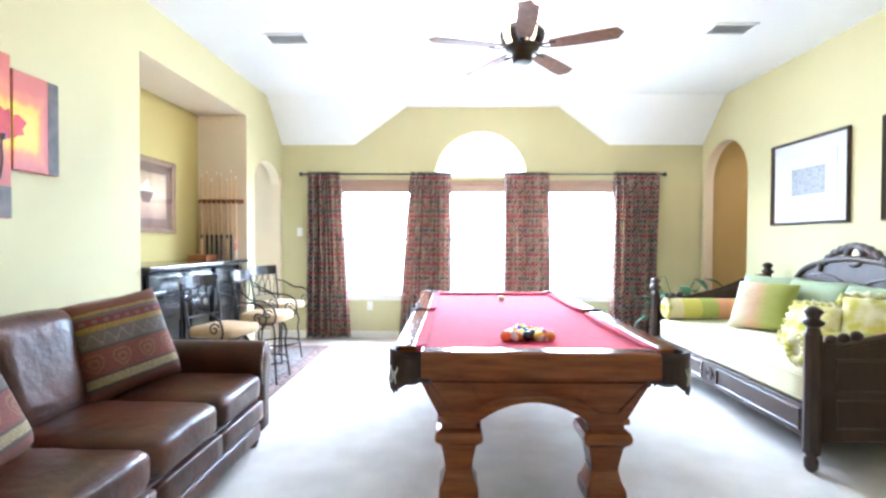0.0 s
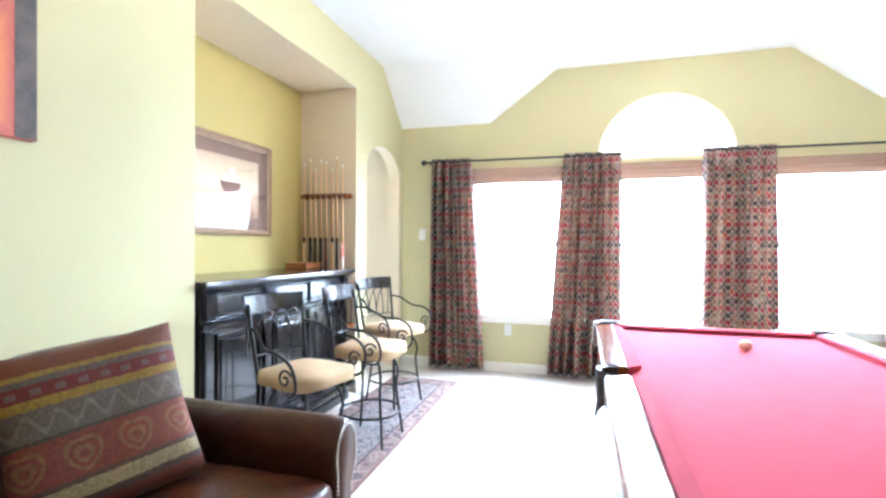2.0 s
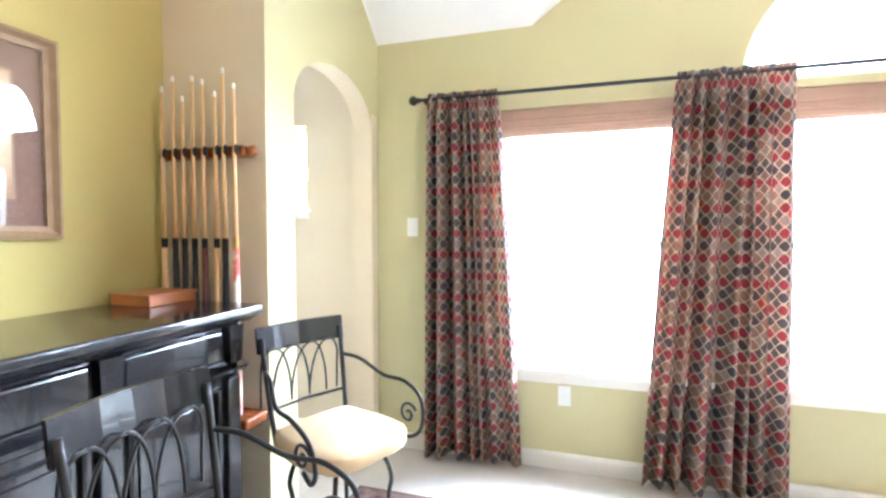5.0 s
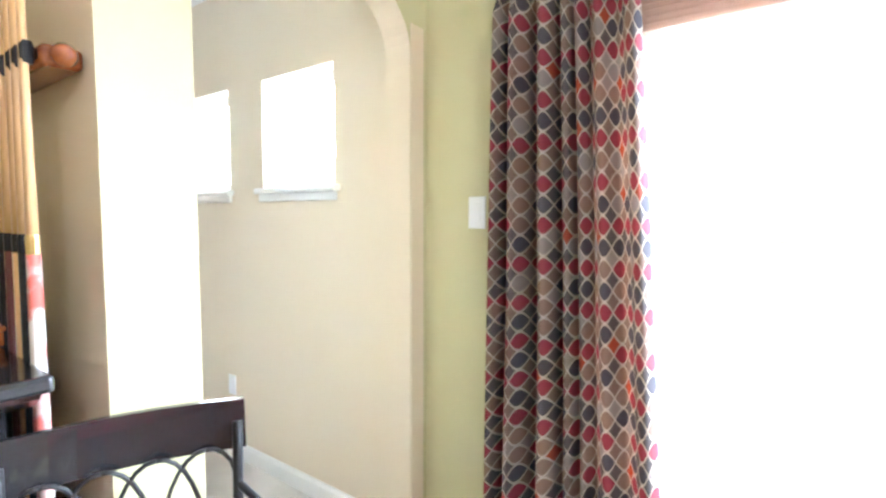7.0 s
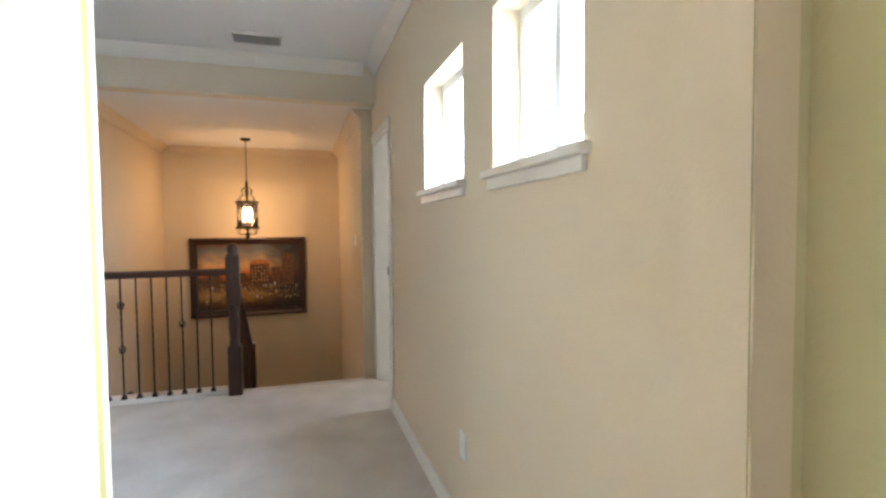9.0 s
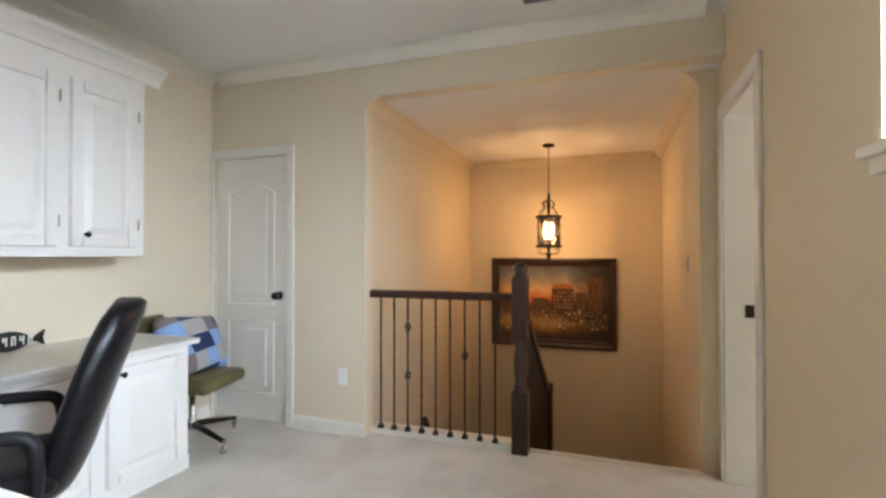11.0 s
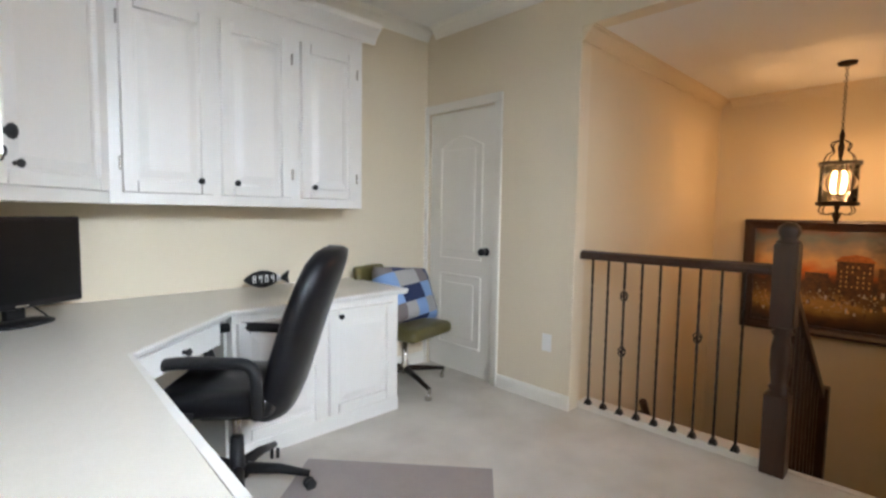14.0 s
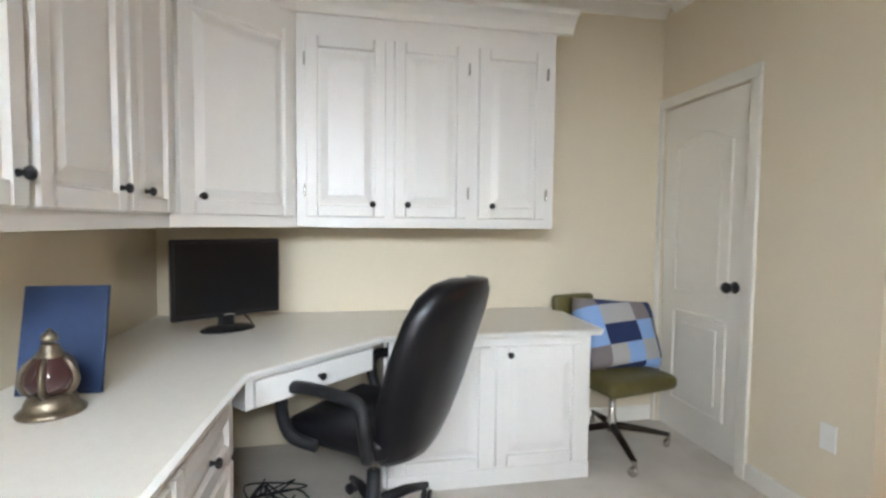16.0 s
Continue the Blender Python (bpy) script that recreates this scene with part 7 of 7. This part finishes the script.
for k5 in range(5):
    a = radians(20 + 72 * k5)
    c, s = math.cos(a), math.sin(a)
    leg = part("base_leg", sweep(bmesh.new(), [(0.04 * c, 0.04 * s, 0.115), (0.18 * c, 0.18 * s, 0.105), (0.31 * c, 0.31 * s, 0.075)], [0.027, 0.022, 0.015], 8), BLACKP, och, "", True)
    for o5 in (-0.014, 0.014):
        bm = lathe(bmesh.new(), [(0.012, -0.008), (0.025, -0.007), (0.026, 0.0), (0.025, 0.007), (0.012, 0.008)], 14)
        bmesh.ops.rotate(bm, verts=bm.verts, matrix=Matrix.Rotation(radians(90), 3, "X"))
        bmesh.ops.translate(bm, verts=bm.verts, vec=(0, o5, 0))
        bmesh.ops.rotate(bm, verts=bm.verts, matrix=Matrix.Rotation(a + 0.5, 3, "Z"))
        bmesh.ops.translate(bm, verts=bm.verts, vec=(0.31 * c, 0.31 * s, 0.027))
        part("caster", bm, BLACKP, leg, "", True)

# ---- olive task chair, facing +y in its own frame ----
gch = thing("task_chair", "old olive vinyl swivel chair on a four-star base", "chair", -5.40, 3.07, 0, 12)
part("seat", soft_box(bmesh.new(), -0.235, -0.21, 0.385, 0.235, 0.26, 0.475, 0.04, 0.012, 12, 8), OLIVE, gch, "olive vinyl seat", True)
bm = soft_box(bmesh.new(), -0.15, -0.03, -0.15, 0.15, 0.03, 0.15, 0.028, 0, 10, 9)
bmesh.ops.rotate(bm, verts=bm.verts, matrix=Matrix.Rotation(radians(10), 3, "X"))
bmesh.ops.translate(bm, verts=bm.verts, vec=(0.09, -0.25, 0.72))
part("backrest", bm, OLIVE, gch, "olive vinyl back pad", True)
part("back_bracket", sweep(bmesh.new(), curve_points([(0.05, -0.1, 0.37), (0.07, -0.27, 0.38), (0.09, -0.29, 0.5), (0.09, -0.275, 0.68)], 6), 0.013, 8), CHROME, gch)
part("column", lathe(bmesh.new(), [(0.03, 0.10), (0.03, 0.16), (0.02, 0.18), (0.02, 0.385)], 14), CHROME, gch, "", True)
for k5 in range(4):
    a = radians(68 + 90 * k5)
    c, s = math.cos(a), math.sin(a)
    leg = part("base_leg", sweep(bmesh.new(), [(0.02 * c, 0.02 * s, 0.13), (0.18 * c, 0.18 * s, 0.105), (0.335 * c, 0.335 * s, 0.075)], [0.022, 0.019, 0.014], 8), BRONZE, gch, "", True)
    part("caster_stem", lathe(bmesh.new(), [(0.012, 0.045), (0.014, 0.085)], 10, 0.335 * c, 0.335 * s), CHROME, leg)
    bm = lathe(bmesh.new(), [(0.01, -0.012), (0.024, -0.01), (0.026, 0.0), (0.024, 0.01), (0.01, 0.012)], 14)
    bmesh.ops.rotate(bm, verts=bm.verts, matrix=Matrix.Rotation(radians(90), 3, "X"))
    bmesh.ops.rotate(bm, verts=bm.verts, matrix=Matrix.Rotation(a + 0.7, 3, "Z"))
    bmesh.ops.translate(bm, verts=bm.verts, vec=(0.335 * c + 0.012, 0.335 * s, 0.027))
    part("caster", bm, CHROME, leg, "", True)


def patchwork():
    m, nt, b = blank("patchwork_quilting", 0.9)
    mp = nt.nodes.new("ShaderNodeMapping")
    mp.inputs["Rotation"].default_value = (0, radians(8), 0)
    nt.links.new(coords(nt), mp.inputs[0])
    sp = nt.nodes.new("ShaderNodeSeparateXYZ")
    nt.links.new(mp.outputs[0], sp.inputs[0])
    cm = nt.nodes.new("ShaderNodeCombineXYZ")
    nt.links.new(calc(nt, "FLOOR", calc(nt, "DIVIDE", calc(nt, "ADD", sp.outputs[0], 3.04), 0.12)), cm.inputs[0])
    nt.links.new(calc(nt, "FLOOR", calc(nt, "DIVIDE", calc(nt, "ADD", sp.outputs[2], 3.05), 0.115)), cm.inputs[1])
    spc = nt.nodes.new("ShaderNodeSeparateXYZ")
    nt.links.new(cm.outputs[0], spc.inputs[0])
    k = calc(nt, "DIVIDE", calc(nt, "ADD", calc(nt, "ADD", calc(nt, "MODULO", spc.outputs[0], 5.0), calc(nt, "MULTIPLY", calc(nt, "MODULO", spc.outputs[1], 4.0), 5.0)), 0.5), 20.0)
    tones = dict(n=(0.012, 0.028, 0.10), s=(0.26, 0.42, 0.72), t=(0.22, 0.185, 0.18), g=(0.44, 0.42, 0.40))
    col = ramp_of(nt, k, [(i / 20, tones[c]) for i, c in enumerate("nsgtnsgntgnstsngtnsg")], True)
    g = nt.nodes.new("ShaderNodeTexNoise")
    g.inputs["Scale"].default_value = 250
    nt.links.new(coords(nt), g.inputs["Vector"])
    col = mix_col(nt, calc(nt, "MULTIPLY", g.outputs[0], 0.25), col, (0.02, 0.02, 0.03))
    nt.links.new(col, b.inputs["Base Color"])
    return m


single("patchwork_cushion", pillow(bmesh.new(), 0.56, 0.42, 0.20, 22, 0.35), patchwork(), "navy, sky blue and grey patchwork cushion on the olive chair", "cushion", pose(-5.44, 3.03, 0.655, -24, 6, 192), "", True)

MAT = material("grey_floor_mat", (0.36, 0.31, 0.29), 0.7, second=(0.32, 0.275, 0.26), scale=5, fine=0.08, bump_scale=200)
single("floor_mat", prism(bmesh.new(), [(-4.98, 4.25), (-4.37, 3.56), (-3.75, 4.10), (-4.36, 4.80)], 0.0, 0.008), MAT, "flat greyish floor mat behind the office chair", "mat")

# ---- stair rail ----
rail = thing("stair_railing", "dark wood handrail with twisted black iron balusters", "railing")
RX = -5.99
bm = profile_run(bmesh.new(), [(-0.03, 0), (-0.033, 0.02), (-0.026, 0.045), (0, 0.055), (0.026, 0.045), (0.033, 0.02), (0.03, 0)], (RX, YSS, 0.975), (RX, 5.15, 0.975), (1, 0, 0))
part("handrail", bm, DARKWOOD, rail, "dark stained handrail")
for i in range(9):
    y = 4.195 + 0.1045 * i
    bm = bmesh.new()
    k5 = 36
    pr = []
    for j in range(k5 + 1):
        z = 0.045 + (0.975 - 0.045) * j / k5
        tw = 0.0 if z < 0.25 or z > 0.80 else (z - 0.25) * 26
        pr.append([bm.verts.new((RX + 0.0078 * math.cos(tw + math.pi / 4 + math.pi / 2 * q), y + 0.0078 * math.sin(tw + math.pi / 4 + math.pi / 2 * q), z)) for q in range(4)])
    for r0, r1 in zip(pr, pr[1:]):
        for q in range(4):
            bm.faces.new((r0[q], r0[(q + 1) % 4], r1[(q + 1) % 4], r1[q]))
    bl = part("baluster", bm, IRON, rail, "twisted iron baluster")
    part("shoe", taper(bmesh.new(), RX - 0.02, y - 0.02, RX + 0.02, y + 0.02, 0.045, 0.075, 0.55), IRON, bl)
    for z in ((0.77, 0.43) if i == 2 else (0.60,) if i == 6 else ()):
        for q in range(4):
            pts = [(RX + 0.024 * math.sin(math.pi * u) * math.cos(q * math.pi / 2 + u * 2.5), y + 0.024 * math.sin(math.pi * u) * math.sin(q * math.pi / 2 + u * 2.5), z - 0.035 + 0.07 * u) for u in [v / 8 for v in range(9)]]
            part("basket_wire", sweep(bmesh.new(), pts, 0.004, 5), IRON, bl, "", True)
NEWEL = thing("newel_post", "dark wood newel post with turned middle and ball cap", "newel post", RX, 5.20)
part("lower_block", B(-0.052, -0.052, 0, 0.052, 0.052, 0.40, 0.006), DARKWOOD, NEWEL)
part("turning", lathe(bmesh.new(), [(0.05, 0.40), (0.036, 0.41), (0.045, 0.43), (0.034, 0.445), (0.04, 0.49), (0.046, 0.55), (0.044, 0.62), (0.034, 0.68), (0.048, 0.70), (0.036, 0.715), (0.05, 0.73)], 24), DARKWOOD, NEWEL, "", True)
part("upper_block", B(-0.05, -0.05, 0.73, 0.05, 0.05, 1.13, 0.006), DARKWOOD, NEWEL)
part("cap", lathe(bmesh.new(), [(0.05, 1.13), (0.053, 1.14), (0.035, 1.15), (0.04, 1.165), (0.048, 1.185), (0.044, 1.21), (0.025, 1.228), (0.006, 1.232)], 24), DARKWOOD, NEWEL, "turned cap", True)

# stairs down, with their own rail
st = tagged(new("staircase"), "carpeted stairs going down along the wall", "stairs", kind="structure")
for i in range(9):
    part("step", B(XF - 0.26 * (i + 1), 5.20, -0.185 * (i + 1) - 0.2, XF - 0.26 * i, YN - 0.10, -0.185 * (i + 1), 0.012), CARPET, st)
sr = thing("stair_handrail", "dark wood balustrade running down the stairs", "railing")
h0, h1 = Vector((RX - 0.05, 5.20, 0.90)), Vector((RX - 1.30, 5.20, 0.02))
bm = bmesh.new()
d5 = h1 - h0
hexa(bm, [h0 + Vector((0, -0.03, 0)), h0 + Vector((0, 0.03, 0)), h0 + Vector((0, 0.03, 0.055)), h0 + Vector((0, -0.03, 0.055))], [h1 + Vector((0, -0.03, 0)), h1 + Vector((0, 0.03, 0)), h1 + Vector((0, 0.03, 0.055)), h1 + Vector((0, -0.03, 0.055))])
part("handrail", bm, DARKWOOD, sr)
for i in range(10):
    p = h0 + d5 * ((i + 0.7) / 10)
    part("baluster", B(p.x - 0.011, 5.189, p.z - 0.86, p.x + 0.011, 5.211, p.z + 0.01), DARKWOOD, sr)
part("end_newel", B(h1.x - 0.05, 5.15, h1.z - 1.05, h1.x + 0.05, 5.25, h1.z + 0.10, 0.008), DARKWOOD, sr)
lr = thing("lower_handrail", "dark wood wall handrail of the lower flight", "handrail", -6.9, YSS + 0.06)
part("rail", sweep(bmesh.new(), [(-0.12, 0.0, -0.42), (0.03, 0.0, -0.18)], 0.03, 10), DARKWOOD, lr)
part("bracket", sweep(bmesh.new(), [(-0.02, -0.06, -0.30), (-0.02, 0.0, -0.27)], 0.01, 8), IRON, lr)

# ---- pendant lantern ----
lan = thing("pendant_lantern", "lit bronze and glass lantern hanging on a chain", "pendant lamp", -7.80, 5.155)
part("canopy", lathe(bmesh.new(), [(0.02, ZH - 0.03), (0.055, ZH - 0.02), (0.06, ZH)], 20), BRONZE, lan, "", True)
zc = ZH - 0.03
i = 0
while zc > 1.90:
    ring = [(0.009 * math.cos(2 * math.pi * j / 10) * (1 if i % 2 else 0), 0.009 * math.cos(2 * math.pi * j / 10) * (0 if i % 2 else 1), zc - 0.013 + 0.015 * math.sin(2 * math.pi * j / 10)) for j in range(10)]
    part("chain_link", sweep(bmesh.new(), ring, 0.0028, 5, True), BRONZE, lan)
    zc -= 0.024
    i += 1
part("stem", lathe(bmesh.new(), [(0.006, 1.66), (0.012, 1.70), (0.022, 1.78), (0.012, 1.82), (0.018, 1.86), (0.006, 1.91)], 14), BRONZE, lan, "", True)
for z0, z1 in ((1.645, 1.672), (1.35, 1.378)):
    bm = bmesh.new()
    for j in range(24):
        a0, a1 = 2 * math.pi * j / 24, 2 * math.pi * (j + 1) / 24
        hexa(bm, [(0.115 * math.cos(a0), 0.115 * math.sin(a0), z0), (0.13 * math.cos(a0), 0.13 * math.sin(a0), z0), (0.13 * math.cos(a1), 0.13 * math.sin(a1), z0), (0.115 * math.cos(a1), 0.115 * math.sin(a1), z0)],
             [(0.115 * math.cos(a0), 0.115 * math.sin(a0), z1), (0.13 * math.cos(a0), 0.13 * math.sin(a0), z1), (0.13 * math.cos(a1), 0.13 * math.sin(a1), z1), (0.115 * math.cos(a1), 0.115 * math.sin(a1), z1)])
    bmesh.ops.remove_doubles(bm, verts=bm.verts, dist=1e-5)
    part("ring", bm, BRONZE, lan)
for j in range(4):
    a = math.pi / 4 + j * math.pi / 2
    c, s = math.cos(a), math.sin(a)
    part("upright", sweep(bmesh.new(), [(0.122 * c, 0.122 * s, 1.37), (0.122 * c, 0.122 * s, 1.65)], 0.007, 6), BRONZE, lan)
    part("scroll", sweep(bmesh.new(), curve_points([(0.122 * c, 0.122 * s, 1.67), (0.10 * c, 0.10 * s, 1.72), (0.06 * c, 0.06 * s, 1.75), (0.075 * c, 0.075 * s, 1.80), (0.02 * c, 0.02 * s, 1.83)], 5), 0.005, 6), BRONZE, lan, "", True)
    part("lower_scroll", sweep(bmesh.new(), curve_points([(0.12 * c, 0.12 * s, 1.35), (0.135 * c, 0.135 * s, 1.31), (0.09 * c, 0.09 * s, 1.285), (0.02 * c, 0.02 * s, 1.30)], 5), 0.004, 6), BRONZE, lan, "", True)
    bm = lathe(bmesh.new(), [(0.011, 1.40), (0.011, 1.475)], 10, 0.045 * math.cos(a), 0.045 * math.sin(a))
    cd = part("candle_sleeve", bm, PLASTICW, lan)
    part("bulb", lathe(bmesh.new(), [(0.006, 1.475), (0.015, 1.495), (0.014, 1.515), (0.004, 1.545)], 12, 0.045 * math.cos(a), 0.045 * math.sin(a)), glow("lit_candle_bulb", (1.0, 0.66, 0.32), 9), cd, "glowing candle bulb", True)
part("finial", lathe(bmesh.new(), [(0.004, 1.215), (0.016, 1.24), (0.03, 1.285), (0.012, 1.31), (0.02, 1.35), (0.045, 1.39), (0.01, 1.40)], 16), BRONZE, lan, "", True)
# Added disc, blocks the bulbs to keep the lower stairwell wall dark.
part("shade_disc", lathe(bmesh.new(), [(0.02, 1.366), (0.085, 1.37), (0.09, 1.376), (0.02, 1.378)], 24), BRONZE, lan, "", True)
part("cross_bar", sweep(bmesh.new(), [(-0.118, 0, 1.364), (0.118, 0, 1.364)], 0.006, 6), BRONZE, lan)
part("cross_bar", sweep(bmesh.new(), [(0, -0.118, 1.364), (0, 0.118, 1.364)], 0.006, 6), BRONZE, lan)
part("top_bar", sweep(bmesh.new(), [(-0.118, 0, 1.66), (0.118, 0, 1.66)], 0.006, 6), BRONZE, lan)
bm = bmesh.new()
gp = [[bm.verts.new((0.116 * math.cos(2 * math.pi * j / 32), 0.116 * math.sin(2 * math.pi * j / 32), z)) for j in range(32)] for z in (1.378, 1.645)]
for j in range(32):
    bm.faces.new((gp[0][j], gp[0][(j + 1) % 32], gp[1][(j + 1) % 32], gp[1][j]))
gl = part("glass_cylinder", bm, glass_material("lantern_glass", 0.03), lan, "clear glass cylinder", True)
sd = gl.modifiers.new("thickness", "SOLIDIFY")
sd.thickness = 0.003
gl.visible_shadow = False

# ---- city painting ----
pt2 = framed("city_painting", "dark framed oil painting of a city street at dusk", pose(XFW, 5.10, 0.73, 0, 0, -90), 1.40, 1.02, 0.085, DARKWOOD, [("canvas", 0.06, painting_material("dusk_city_canvas", "city"))], 0.045, False)
PTD = material("dark_paint", (0.07, 0.03, 0.014), 0.5, second=(0.16, 0.065, 0.02), scale=30, amount=0.3)
PTL = material("lit_window_paint", (0.80, 0.48, 0.17), 0.5, second=(0.55, 0.24, 0.06), scale=40)
PTW = material("pale_figure_paint", (0.72, 0.66, 0.52), 0.5, second=(0.36, 0.24, 0.14), scale=40)
for x0, x1, z1 in ((-0.24, 0.0, 0.16), (0.05, 0.22, 0.05), (-0.55, -0.40, 0.30), (-0.38, -0.27, 0.12), (0.36, 0.50, 0.10)):
    part("painted_building", B(x0, 0.0045, -0.12, x1, 0.0055, z1), PTD, pt2)
rnd = random.Random(11)
for i in range(6):
    for j in range(5):
        x, z = -0.222 + 0.037 * i, -0.06 + 0.042 * j
        part("painted_window", B(x, 0.0056, z, x + 0.011, 0.006, z + 0.018), PTL if rnd.random() < 0.7 else PTD, pt2)
bm = bmesh.new()
prism(bm, [(-0.26, 0.16), (0.02, 0.16), (-0.03, 0.205), (-0.12, 0.225), (-0.21, 0.205)], 0.0045, 0.0056)
bmesh.ops.rotate(bm, verts=bm.verts, matrix=Matrix.Rotation(radians(90), 3, "X"))
for v in bm.verts:
    v.co.y = abs(v.co.y)
part("painted_roof", bm, material("rust_roof_paint", (0.62, 0.20, 0.05), 0.5, second=(0.30, 0.09, 0.025), scale=40), pt2)
for i in range(60):
    x, z = rnd.uniform(-0.55, 0.55), rnd.uniform(-0.33, -0.10)
    part("painted_figure", B(x, 0.006, z, x + rnd.uniform(0.008, 0.022), 0.0066, z + rnd.uniform(0.015, 0.045)), rnd.choice((PTD, PTL, PTW, PTD)), pt2)
